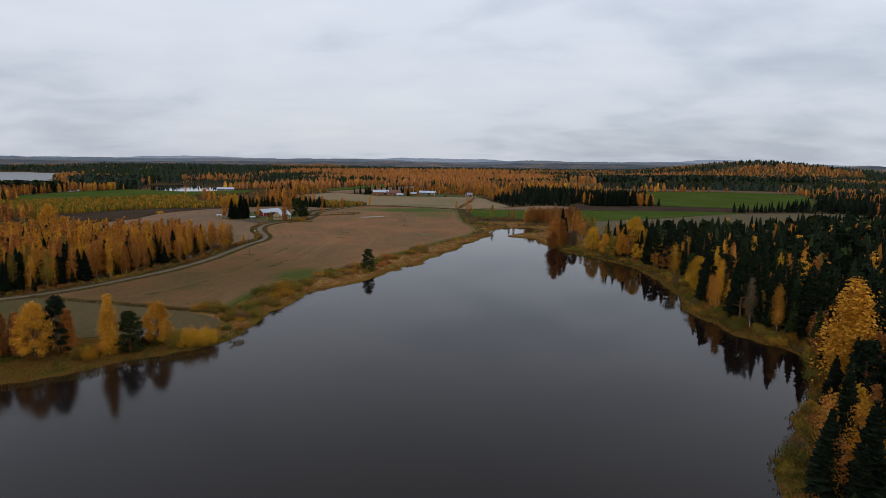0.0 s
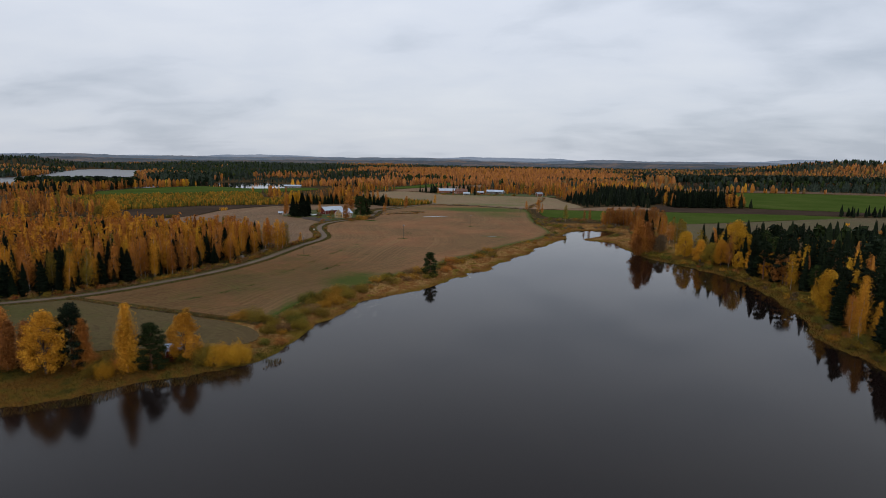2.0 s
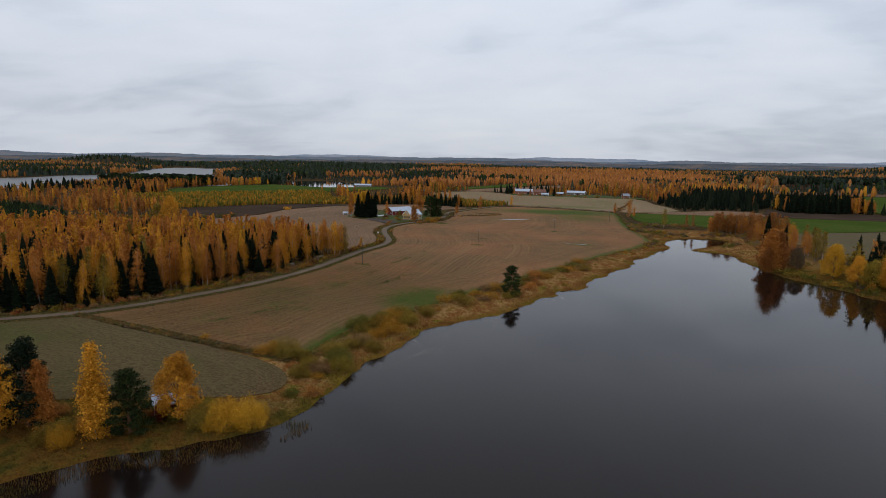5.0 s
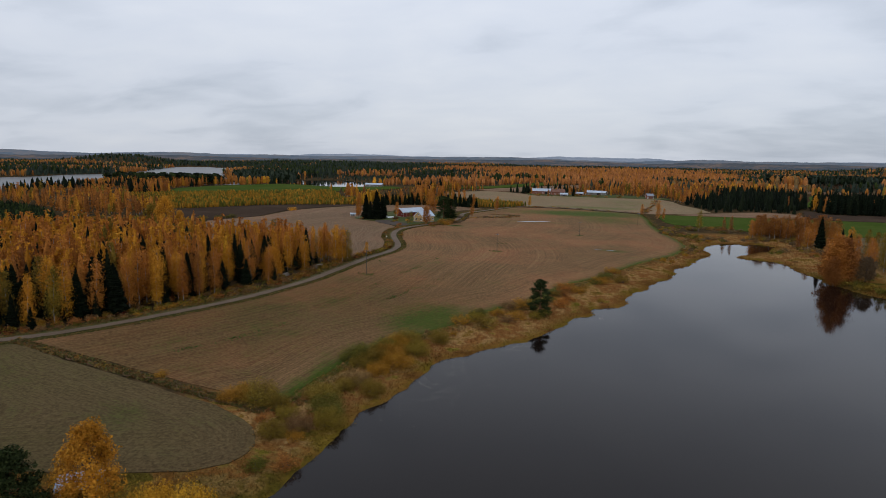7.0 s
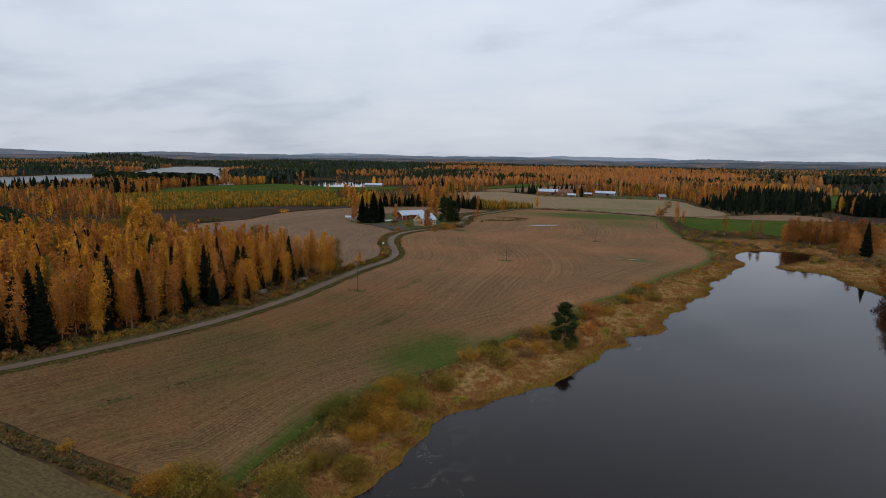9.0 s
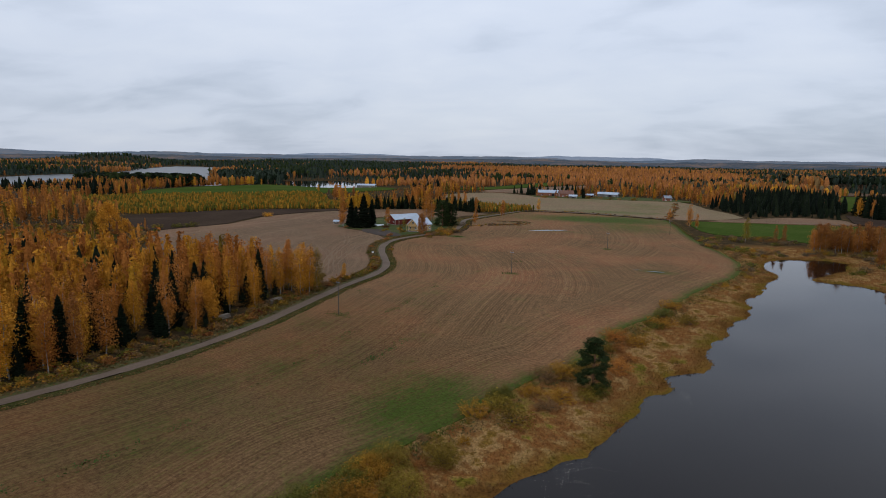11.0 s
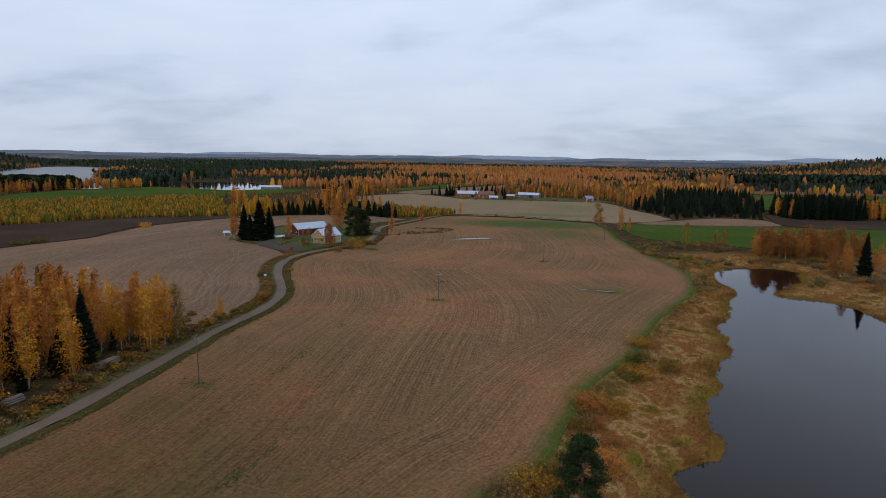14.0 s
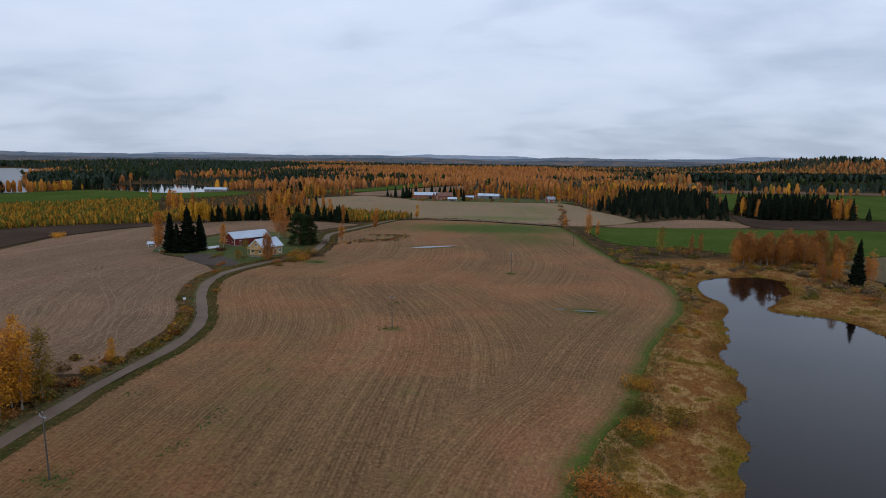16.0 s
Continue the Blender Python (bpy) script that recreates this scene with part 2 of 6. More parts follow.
MAT = {
    "stubble": stubble("stubble_soil", (0.124, 0.070, 0.031), (0.255, 0.147, 0.070), (0.210, 0.091, 0.041), (0.044, 0.078, 0.009), 1.2, 0.5),
    "stubble_pale": stubble("stubble_pale", (0.125, 0.078, 0.044), (0.245, 0.157, 0.094), (0.185, 0.100, 0.058), (0.090, 0.088, 0.034), 2.0, 5.0),
    "stubble_pale_dry": mix_surface("dry_straw", ((0.35, (0.150, 0.098, 0.058)), (0.65, (0.225, 0.148, 0.090))), 0.25, 2.2, 0.95, 0.1, 0.4),
    "pasture": stubble("pasture_grass", (0.185, 0.134, 0.072), (0.255, 0.182, 0.106), (0.215, 0.132, 0.078), (0.100, 0.118, 0.030), 5.0, 6.0),
    "weedy": stubble("weedy_stubble", (0.086, 0.062, 0.026), (0.110, 0.080, 0.037), (0.092, 0.060, 0.028), (0.052, 0.062, 0.013), 1.0, 1.0),
    "fallow": stubble("fallow_grass", (0.085, 0.072, 0.032), (0.125, 0.098, 0.052), (0.100, 0.072, 0.038), (0.058, 0.068, 0.018), 4.0, 5.0),
    "crop": mix_surface("winter_crop", ((0.3, (0.036, 0.056, 0.011)), (0.45, (0.047, 0.072, 0.014)), (0.56, (0.063, 0.086, 0.019)), (0.7, (0.090, 0.095, 0.030))), 0.02, 0.5, 0.95, 0.0, 0.3),
    "plough": mix_surface("ploughed_soil", ((0.3, (0.034, 0.023, 0.017)), (0.5, (0.052, 0.036, 0.026)), (0.7, (0.080, 0.055, 0.038))), 0.03, 0.9, 0.95, 0.0, 0.8),
    "gravel": mix_surface("gravel", ((0.3, (0.095, 0.064, 0.043)), (0.5, (0.126, 0.087, 0.060)), (0.7, (0.165, 0.118, 0.083))), 0.15, 2.2, 0.9, 0.2, 0.3, 0.05),
    "verge": mix_surface("verge_grass", ((0.3, (0.045, 0.040, 0.018)), (0.46, (0.085, 0.062, 0.026)), (0.58, (0.070, 0.080, 0.022)), (0.72, (0.15, 0.085, 0.03))), 0.15, 1.1, 0.95, 0.1, 0.9, 0.3),
    "grass": mix_surface("grass", ((0.3, (0.034, 0.046, 0.010)), (0.48, (0.052, 0.068, 0.014)), (0.58, (0.078, 0.072, 0.022)), (0.72, (0.13, 0.085, 0.04))), 0.12, 1.3, 0.95, 0.1, 0.7, 0.2),
    "bank": mix_surface("roadside_bank", ((0.3, (0.024, 0.028, 0.008)), (0.46, (0.046, 0.046, 0.013)), (0.58, (0.070, 0.052, 0.020)), (0.72, (0.110, 0.065, 0.024))), 0.15, 1.1, 0.95, 0.0, 0.9, 0.3),
    "brush": mix_surface("brown_brush", ((0.3, (0.055, 0.035, 0.020)), (0.5, (0.10, 0.058, 0.03)), (0.7, (0.16, 0.085, 0.04))), 0.2, 1.4, 0.95, 0.1, 0.9, 0.3),
    "garden": mix_surface("garden_soil", ((0.3, (0.040, 0.031, 0.026)), (0.7, (0.085, 0.064, 0.052))), 0.1, 1.2, 0.95, 0.1, 0.6),
}


def marsh_colour(nt):
    """Sedge, reed and moss: straw, rust and yellow-green moss in patches, darker towards the water; browner south and
    east, with lens falloff put into the colour.
    """
    n1, n2, n3 = pos_noise(nt, 0.075, 3, 0.6, distortion=0.9), pos_noise(nt, 0.30, 4, 0.65), pos_noise(nt, 2.6, 4, 0.75)
    f = calc(nt, "MULTIPLY_ADD", n1, 0.62, calc(nt, "MULTIPLY", n2, 0.38))
    col = ramp(nt, f, ((0.36, (0.120, 0.085, 0.014)), (0.42, (0.215, 0.120, 0.026)), (0.455, (0.370, 0.225, 0.090)), (0.495, (0.245, 0.125, 0.040)), (0.54, (0.215, 0.088, 0.026)), (0.585, (0.300, 0.170, 0.052)), (0.63, (0.170, 0.140, 0.018)), (0.68, (0.110, 0.082, 0.014))))
    rim = node(nt, "ShaderNodeMapRange")
    rim.inputs["From Min"].default_value, rim.inputs["From Max"].default_value = 5.5, 1.0
    nt.links.new(calc(nt, "MULTIPLY_ADD", n2, 6.0, calc(nt, "ADD", attr(nt, "shore"), -3.0)), rim.inputs[0])
    edge = ramp(nt, n1, ((0.40, (0.150, 0.100, 0.014)), (0.5, (0.190, 0.100, 0.022)), (0.6, (0.125, 0.058, 0.015))))
    col = mixc(nt, rim.outputs[0], col, edge)
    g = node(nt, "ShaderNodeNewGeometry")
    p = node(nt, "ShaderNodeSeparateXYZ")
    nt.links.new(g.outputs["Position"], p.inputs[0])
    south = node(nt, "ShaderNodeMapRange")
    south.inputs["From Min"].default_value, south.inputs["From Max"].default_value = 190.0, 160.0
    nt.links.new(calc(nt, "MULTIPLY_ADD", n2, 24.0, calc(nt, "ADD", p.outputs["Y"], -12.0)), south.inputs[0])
    # South and east sedge: own brown plus lens falloff, put into the colour.
    dimmed_sedge = ramp(nt, f, ((0.40, (0.058, 0.050, 0.010)), (0.48, (0.115, 0.072, 0.014)), (0.55, (0.135, 0.064, 0.014)), (0.62, (0.080, 0.058, 0.012))))
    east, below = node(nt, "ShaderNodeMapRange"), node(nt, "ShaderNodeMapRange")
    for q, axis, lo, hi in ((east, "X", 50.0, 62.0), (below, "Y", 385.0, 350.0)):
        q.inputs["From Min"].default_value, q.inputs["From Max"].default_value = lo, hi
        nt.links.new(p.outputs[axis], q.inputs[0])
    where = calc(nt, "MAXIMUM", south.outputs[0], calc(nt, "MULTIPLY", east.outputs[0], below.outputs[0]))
    col = mixc(nt, where, col, dimmed_sedge)
    return mixc(nt, 0.85, col, ramp(nt, n3, ((0.3, (0.5, 0.5, 0.5)), (0.7, (1.45, 1.45, 1.45)))), "MULTIPLY"), n2, n3


def ground_material():
    """Forest litter away from the water; marsh grass, sedge and moss beside it."""
    m, nt, b = material("ground_cover", 0.95, 0.0)
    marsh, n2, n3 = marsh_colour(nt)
    litter = ramp(nt, n2, ((0.3, (0.030, 0.024, 0.014)), (0.5, (0.060, 0.042, 0.022)), (0.7, (0.105, 0.065, 0.028))))
    wet = node(nt, "ShaderNodeMapRange")
    wet.inputs["From Min"].default_value, wet.inputs["From Max"].default_value = 40.0, 26.0
    nt.links.new(calc(nt, "MULTIPLY_ADD", n2, 8.0, attr(nt, "shore")), wet.inputs[0])
    nt.links.new(mixc(nt, wet.outputs[0], litter, marsh), b.inputs["Base Color"])
    bump(nt, b, calc(nt, "ADD", n3, n2), 0.8, 0.3)
    return m


def water_material():
    m, nt, b = material("lake_water", 0.045, 0.5)
    b.inputs["Base Color"].default_value = (0.0070, 0.0042, 0.0036, 1)
    b.inputs["IOR"].default_value = 1.215
    w = pos_noise(nt, 1.1, 3, 0.6)
    w2 = pos_noise(nt, 0.05, 3, 0.5)
    bump(nt, b, calc(nt, "ADD", w, w2), 0.045, 0.04)
    g = node(nt, "ShaderNodeNewGeometry")
    off = node(nt, "ShaderNodeVectorMath")
    off.operation = "DISTANCE"
    off.inputs[1].default_value = (-75.0, 105.0, 0.0)
    nt.links.new(g.outputs["Position"], off.inputs[0])
    breeze = node(nt, "ShaderNodeMapRange")
    breeze.inputs["From Min"].default_value, breeze.inputs["From Max"].default_value = 75.0, 40.0
    breeze.inputs["To Max"].default_value = 0.075
    nt.links.new(calc(nt, "MULTIPLY_ADD", w2, 40.0, calc(nt, "ADD", off.outputs["Value"], -20.0)), breeze.inputs[0])
    still = ramp(nt, w2, ((0.35, (0.02, 0.02, 0.02)), (0.65, (0.075, 0.075, 0.075))))
    nt.links.new(calc(nt, "ADD", still, breeze.outputs[0]), b.inputs["Roughness"])
    return m


MAT["ground"], MAT["water"] = ground_material(), water_material()
MAT["ruffled"], rnt, rb = material("ruffled_lake_water", 0.32, 0.5)
rb.inputs["Base Color"].default_value = (0.010, 0.009, 0.009, 1)
rb.inputs["IOR"].default_value = 1.33
bump(rnt, rb, pos_noise(rnt, 0.6, 3, 0.6), 0.35, 0.15)


def paint(name, colour, rough=0.6, spec=0.3, metal=0.0, wear=0.25, scale=2.0):
    m, nt, b = material(name, rough, spec, metal)
    n1, n2 = pos_noise(nt, scale * 0.25, 3), pos_noise(nt, scale * 3, 4, 0.7)
    f = calc(nt, "MULTIPLY_ADD", n1, 0.5, calc(nt, "MULTIPLY", n2, 0.5))
    lo, hi = tuple(v * (1 - wear) for v in colour), tuple(min(1, v * (1 + wear)) for v in colour)
    nt.links.new(ramp(nt, f, ((0.35, lo), (0.65, hi))), b.inputs["Base Color"])
    return m


MAT.update({
    "tin": paint("tin_roof", (0.40, 0.45, 0.52), 0.45, 0.4, 0.2, 0.18, 0.8),
    "tin_dark": paint("tin_roof_grey", (0.22, 0.24, 0.27), 0.5, 0.4, 0.2, 0.2, 0.8),
    "tile_brown": paint("brown_roof", (0.17, 0.085, 0.06), 0.8, 0.2, 0, 0.25, 1.0),
    "red": paint("red_ochre_boards", (0.15, 0.028, 0.022), 0.85, 0.15, 0, 0.3, 1.5),
    "cream": paint("cream_boards", (0.42, 0.28, 0.12), 0.75, 0.2, 0, 0.12, 1.5),
    "white": paint("white_paint", (0.72, 0.71, 0.69), 0.6, 0.3, 0, 0.1, 2.0),
    "brick": paint("brick_red_wall", (0.24, 0.10, 0.065), 0.85, 0.15, 0, 0.2, 1.5),
    "greywood": paint("grey_weathered_wood", (0.17, 0.155, 0.14), 0.9, 0.1, 0, 0.35, 2.5),
    "pole": paint("tarred_pole_wood", (0.085, 0.074, 0.062), 0.85, 0.15, 0, 0.3, 3.0),
    "logends": paint("cut_logs", (0.17, 0.14, 0.11), 0.85, 0.15, 0, 0.4, 3.0),
    "dark": paint("dark_opening", (0.02, 0.02, 0.022), 0.7, 0.2, 0, 0.2),
    "stone": paint("field_stone", (0.26, 0.25, 0.24), 0.9, 0.2, 0, 0.35, 2.0),
    "plastic": paint("white_plastic_wrap", (0.66, 0.68, 0.70), 0.4, 0.4, 0, 0.08, 2.0),
})
gm, gnt, gb = material("window_glass", 0.05, 0.5)
gb.inputs["Base Color"].default_value = (0.02, 0.025, 0.03, 1)
MAT["glass"] = gm


# Ridges glow by emission; distance haze is put into their blue colours.
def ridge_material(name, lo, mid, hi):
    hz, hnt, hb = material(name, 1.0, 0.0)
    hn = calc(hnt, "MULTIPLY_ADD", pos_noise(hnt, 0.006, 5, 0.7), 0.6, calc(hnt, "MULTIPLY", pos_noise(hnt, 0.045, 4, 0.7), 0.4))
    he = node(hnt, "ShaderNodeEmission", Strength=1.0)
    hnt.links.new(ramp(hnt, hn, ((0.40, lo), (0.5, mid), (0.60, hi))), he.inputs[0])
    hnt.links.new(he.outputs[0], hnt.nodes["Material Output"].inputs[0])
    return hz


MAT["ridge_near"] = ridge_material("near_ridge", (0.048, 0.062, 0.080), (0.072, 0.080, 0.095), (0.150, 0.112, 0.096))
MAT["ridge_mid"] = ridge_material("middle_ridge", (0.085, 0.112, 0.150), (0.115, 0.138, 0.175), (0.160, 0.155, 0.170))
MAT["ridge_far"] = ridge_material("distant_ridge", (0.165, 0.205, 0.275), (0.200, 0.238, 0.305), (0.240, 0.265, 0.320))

# ---- the plan ----


def noise2(x, y, seed=0):
    """Smooth value noise, -1 to 1, of two arrays."""
    x, y = np.asarray(x, float), np.asarray(y, float)
    xi, yi = np.floor(x), np.floor(y)
    fx, fy = x - xi, y - yi
    fx, fy = fx * fx * (3 - 2 * fx), fy * fy * (3 - 2 * fy)

    def lattice(a, b):
        s = np.sin(a * 127.1 + b * 311.7 + seed * 74.7) * 43758.5453
        return s - np.floor(s)
    v = (lattice(xi, yi) * (1 - fx) + lattice(xi + 1, yi) * fx) * (1 - fy) + (lattice(xi, yi + 1) * (1 - fx) + lattice(xi + 1, yi + 1) * fx) * fy
    return 2 * v - 1


def smooth(pts, closed=False, step=3):
    """Catmull-Rom through the points, step pieces between two."""
    p = np.array(pts, float)
    n = len(p)
    out = []
    for i in range(n if closed else n - 1):
        a, b, c, d = (p[(i + k) % n] if closed else p[min(max(i + k, 0), n - 1)] for k in (-1, 0, 1, 2))
        for t in np.arange(step) / step:
            out.append(0.5 * (2 * b + (c - a) * t + (2 * a - 5 * b + 4 * c - d) * t * t + (3 * b - a - 3 * c + d) * t ** 3))
    if not closed:
        out.append(p[-1])
    return np.array(out)


def inside(poly, x, y):
    x, y = np.asarray(x, float), np.asarray(y, float)
    r = np.zeros(x.shape, bool)
    q = np.roll(poly, 1, axis=0)
    for (x1, y1), (x2, y2) in zip(poly, q):
        if y1 != y2:
            r ^= ((y1 > y) != (y2 > y)) & (x < (x2 - x1) * (y - y1) / (y2 - y1) + x1)
    return r


def to_line(line, x, y, closed=False):
    """Distance from the points to a polyline."""
    x, y = np.asarray(x, float), np.asarray(y, float)
    best = np.full(x.shape, 1e18)
    q = np.roll(line, -1, axis=0) if closed else line[1:]
    for (x1, y1), (x2, y2) in zip(line, q):
        dx, dy = x2 - x1, y2 - y1
        t = np.clip(((x - x1) * dx + (y - y1) * dy) / max(dx * dx + dy * dy, 1e-9), 0, 1)
        best = np.minimum(best, (x - x1 - t * dx) ** 2 + (y - y1 - t * dy) ** 2)
    return np.sqrt(best)


WEST_SHORE = [(-330, 30), (-200, 84), (-140, 110), (-110, 126), (-92, 138), (-86, 145), (-77, 151), (-68, 158), (-62, 166), (-59, 186), (-58, 198), (-55, 208),
              (-53, 228), (-48, 235), (-40, 245), (-33, 254), (-29, 262), (-26, 275), (-19, 281), (-20, 288), (-11, 295), (-8, 312), (-3, 320), (1, 333), (9, 348),
              (13, 366), (20, 380), (31, 407), (36, 421), (34, 432), (42, 455)]
EAST_SHORE = [(59, 462), (72, 462), (71, 448), (63, 434), (54, 421), (45, 411), (51, 406), (60, 404), (63, 390), (64, 372), (70, 345), (81, 325), (89, 309), (96, 291),
              (96, 267), (96, 247), (92, 224), (87, 208), (89, 190), (93, 171), (99, 160), (94, 146), (85, 130), (76, 119), (65, 105), (54, 87), (47, 60), (50, 20),
              (70, -40), (120, -150), (120, -350), (-330, -350)]
LAKE = smooth(WEST_SHORE + EAST_SHORE, True, 4)
BIG_LAKE = smooth([(-610, 540), (-650, 690), (-700, 770), (-722, 832), (-650, 866), (-560, 868), (-522, 880), (-560, 918), (-640, 1010), (-720, 1115), (-850, 1290), (-1000, 1560), (-1150, 1780), (-1400, 1880), (-1200, 1520), (-1085, 1325), (-1020, 1175), (-1030, 1080), (-1012, 950), (-1010, 760), (-900, 480)], True, 3)
BACK_LAKE = smooth([(-800, 1640), (-680, 1620), (-560, 1660), (-600, 1780), (-720, 1830), (-830, 1760)], True, 3)
INLET = smooth([(-540, 985), (-473, 945), (-420, 912), (-378, 900), (-352, 935), (-366, 1030), (-424, 1080), (-480, 1130), (-545, 1085)], True, 3)
ROAD = smooth([(-260, 150), (-210, 173), (-176, 190), (-157, 203), (-146, 213), (-137, 226), (-131, 238), (-125, 251), (-120, 268), (-117, 287), (-116, 308), (-115, 334), (-113, 358), (-115, 376),
               (-120, 391), (-126, 406), (-130, 421), (-130, 436), (-125, 450), (-118, 465), (-112, 484), (-113, 512), (-117, 546), (-105, 589), (-92, 632)], False, 4)
ROAD[:, 0] += 1.3 * np.clip((400 - ROAD[:, 1]) / 30, 0, 1) * 0.85
ROAD[:, 0] += 1.15 * np.interp(ROAD[:, 1], [250, 290, 385, 420], [0, 1, 1, 0])
ROAD[:, 1] -= 1.3 * np.clip((300 - ROAD[:, 1]) / 60, 0, 1) * 0.6
TRACK = smooth([(-92, 632), (-60, 634), (-35, 630), (16, 605)], False, 3)
DITCH = smooth([(-147, 207.6), (-134, 204.1), (-120, 200.9), (-107, 198), (-94, 195.4), (-84, 193.6), (-75, 192.5)], False, 3)
FIELD_SHORE = smooth([(-80, 195), (-74, 198), (-73, 206), (-72, 214), (-71, 223), (-68, 234), (-62, 243), (-54, 258), (-45, 277), (-39, 284), (-34, 299), (-31, 308), (-25, 321), (-17, 333), (-10, 351),
                      (1, 375), (16, 402), (24, 425), (26, 449), (19, 483), (16, 529), (16, 561), (13, 602)], False, 3)
MAIN_FIELD = np.concatenate([FIELD_SHORE, smooth([(-35, 627), (-86, 628), (-100, 589), (-111, 546), (-107, 512), (-106, 484), (-112.4, 463), (-119.8, 451), (-125.5, 436), (-125.6, 421), (-121.6, 408), (-115.6, 393),
                                                  (-110.6, 376), (-108.6, 358), (-110.4, 334), (-111.4, 308), (-112.4, 287), (-115.2, 269), (-120, 253), (-125.8, 240), (-131.6, 228), (-140, 214), (-144, 208.6), (-134, 205.8), (-121, 203.2), (-109, 200.8), (-96, 198), (-86, 196.6)], False, 3)])
SOUTH_FIELD = smooth([(-150, 205.5), (-133, 202), (-119, 198.7), (-105, 195.5), (-87, 191.6), (-76, 188.6), (-71, 184), (-69.5, 179), (-74, 172), (-90, 166), (-112, 158), (-150, 140), (-205, 120), (-240, 140), (-205, 169), (-172, 187)], True, 2)
LEFT_FIELD = smooth([(-119, 340), (-118.5, 358), (-119.5, 374), (-124.6, 391), (-130.6, 408), (-134.5, 424), (-136.5, 440), (-155, 461), (-173, 473), (-183, 500), (-176, 540), (-135, 556), (-124, 575), (-112, 592), (-120, 600), (-168, 622), (-200, 603), (-229, 570),
                     (-250, 518), (-246, 472), (-262, 432), (-236, 396), (-205, 356), (-150, 341)], True, 2)
PLOUGH = smooth([(-335, 490), (-285, 436), (-264, 434), (-249, 473), (-254, 516), (-233, 569), (-208, 598), (-230, 592), (-266, 572), (-300, 545)], True, 2)
SAPLINGS = smooth([(-340, 500), (-300, 549), (-266, 576), (-229, 596), (-262, 640), (-322, 750), (-380, 704), (-450, 640), (-480, 590), (-420, 540)], True, 2)
SAPLINGS_EAST = smooth([(-225, 598), (-168, 626), (-122, 606), (-82, 640), (-110, 668), (-190, 690), (-260, 650)], True, 2)
WEST_CROP = smooth([(-520, 728), (-452, 648), (-385, 708), (-330, 762), (-282, 850), (-300, 905), (-440, 925), (-500, 862)], True, 2)
PASTURE = smooth([(-170, 720), (-86, 645), (-35, 634), (18, 609), (34, 612), (72, 640), (58, 720), (46, 795), (-30, 806), (-90, 812), (-152, 868), (-200, 800)], True, 2)
FAR_CROP = smooth([(-225, 930), (-178, 985), (-115, 1180), (-60, 1185), (-130, 1000), (-185, 915)], True, 2)
FAR_STUBBLE = smooth([(-175, 885), (-128, 985), (-45, 1120), (-30, 1080), (-70, 960), (-85, 880), (-130, 868)], True, 2)
PALE_STRIP = smooth([(42, 608), (79, 636), (110, 658), (138, 650), (138, 630), (132, 612), (80, 606)], True, 2)
EAST_CROP = smooth([(26, 560), (32, 530), (64, 518), (78, 505), (120, 498), (170, 520), (230, 550), (297, 580), (262, 602), (139, 604), (47, 602), (28, 596)], True, 2)
EAST_PLOUGH = smooth([(143, 610), (200, 606), (290, 604), (370, 634), (300, 655), (246, 664), (200, 660), (166, 662), (160, 700), (150, 668), (142, 640)], True, 2)
NORTH_CROP = smooth([(248, 676), (300, 660), (376, 640), (440, 700), (560, 930), (470, 990), (352, 985), (258, 985), (212, 855), (176, 745), (215, 755), (246, 735)], True, 2)
COPSE = smooth([(168, 668), (205, 668), (241, 676), (246, 700), (242, 732), (214, 748), (180, 735), (166, 700)], True, 2)
EAST_STUBBLE = smooth([(102, 470), (108, 420), (116, 386), (146, 379), (225, 402), (330, 440), (410, 500), (400, 588), (300, 585), (232, 547), (172, 516), (120, 494)], True, 2)
CLEARCUT = smooth([(250, 1010), (470, 1000), (560, 960), (600, 1010), (480, 1060), (260, 1080)], True, 2)
CLEARING = smooth([(-240, 398), (-225, 352), (-262, 334), (-330, 312), (-420, 318), (-440, 350), (-352, 392), (-345, 432), (-300, 440), (-264, 432)], True, 2)
PLANTATION = smooth([(-352, 392), (-440, 352), (-540, 400), (-560, 440), (-470, 470), (-392, 436), (-360, 412)], True, 2)
POINT = np.array([(-705, 806), (-640, 776), (-560, 766), (-536, 800), (-530, 846), (-556, 860), (-640, 857), (-712, 838)], float)
ISLAND = np.array([(-725, 1150), (-640, 1022), (-560, 930), (-520, 893), (-478, 893), (-470, 955), (-540, 985), (-552, 1090), (-600, 1170)], float)
YARD = smooth([(-182, 486), (-172, 474), (-153, 464), (-137, 444), (-131, 440), (-124, 452), (-117, 468), (-114, 490), (-117, 520), (-124, 548), (-150, 552), (-172, 540)], True, 2)
FAR_YARD = smooth([(-100, 815), (-60, 802), (40, 796), (60, 806), (30, 840), (-20, 862), (-95, 850)], True, 2)
CLEAR = [MAIN_FIELD, SOUTH_FIELD, LEFT_FIELD, PLOUGH, SAPLINGS, SAPLINGS_EAST, WEST_CROP, PASTURE, FAR_CROP, FAR_STUBBLE, PALE_STRIP, EAST_CROP, EAST_PLOUGH, NORTH_CROP, EAST_STUBBLE, CLEARCUT, CLEARING, PLANTATION, YARD, FAR_YARD]


def shore_distance(x, y):
    """Metres from the near lake's edge, minus in the water; the edge itself is ragged with tussocks."""
    x, y = np.asarray(x, float), np.asarray(y, float)
    d = to_line(LAKE, x, y, True) * np.where(inside(LAKE, x, y), -1, 1)
    return d + 1.3 * noise2(x / 6.5, y / 6.5, 3) + 0.7 * noise2(x / 2.4, y / 2.4, 5)


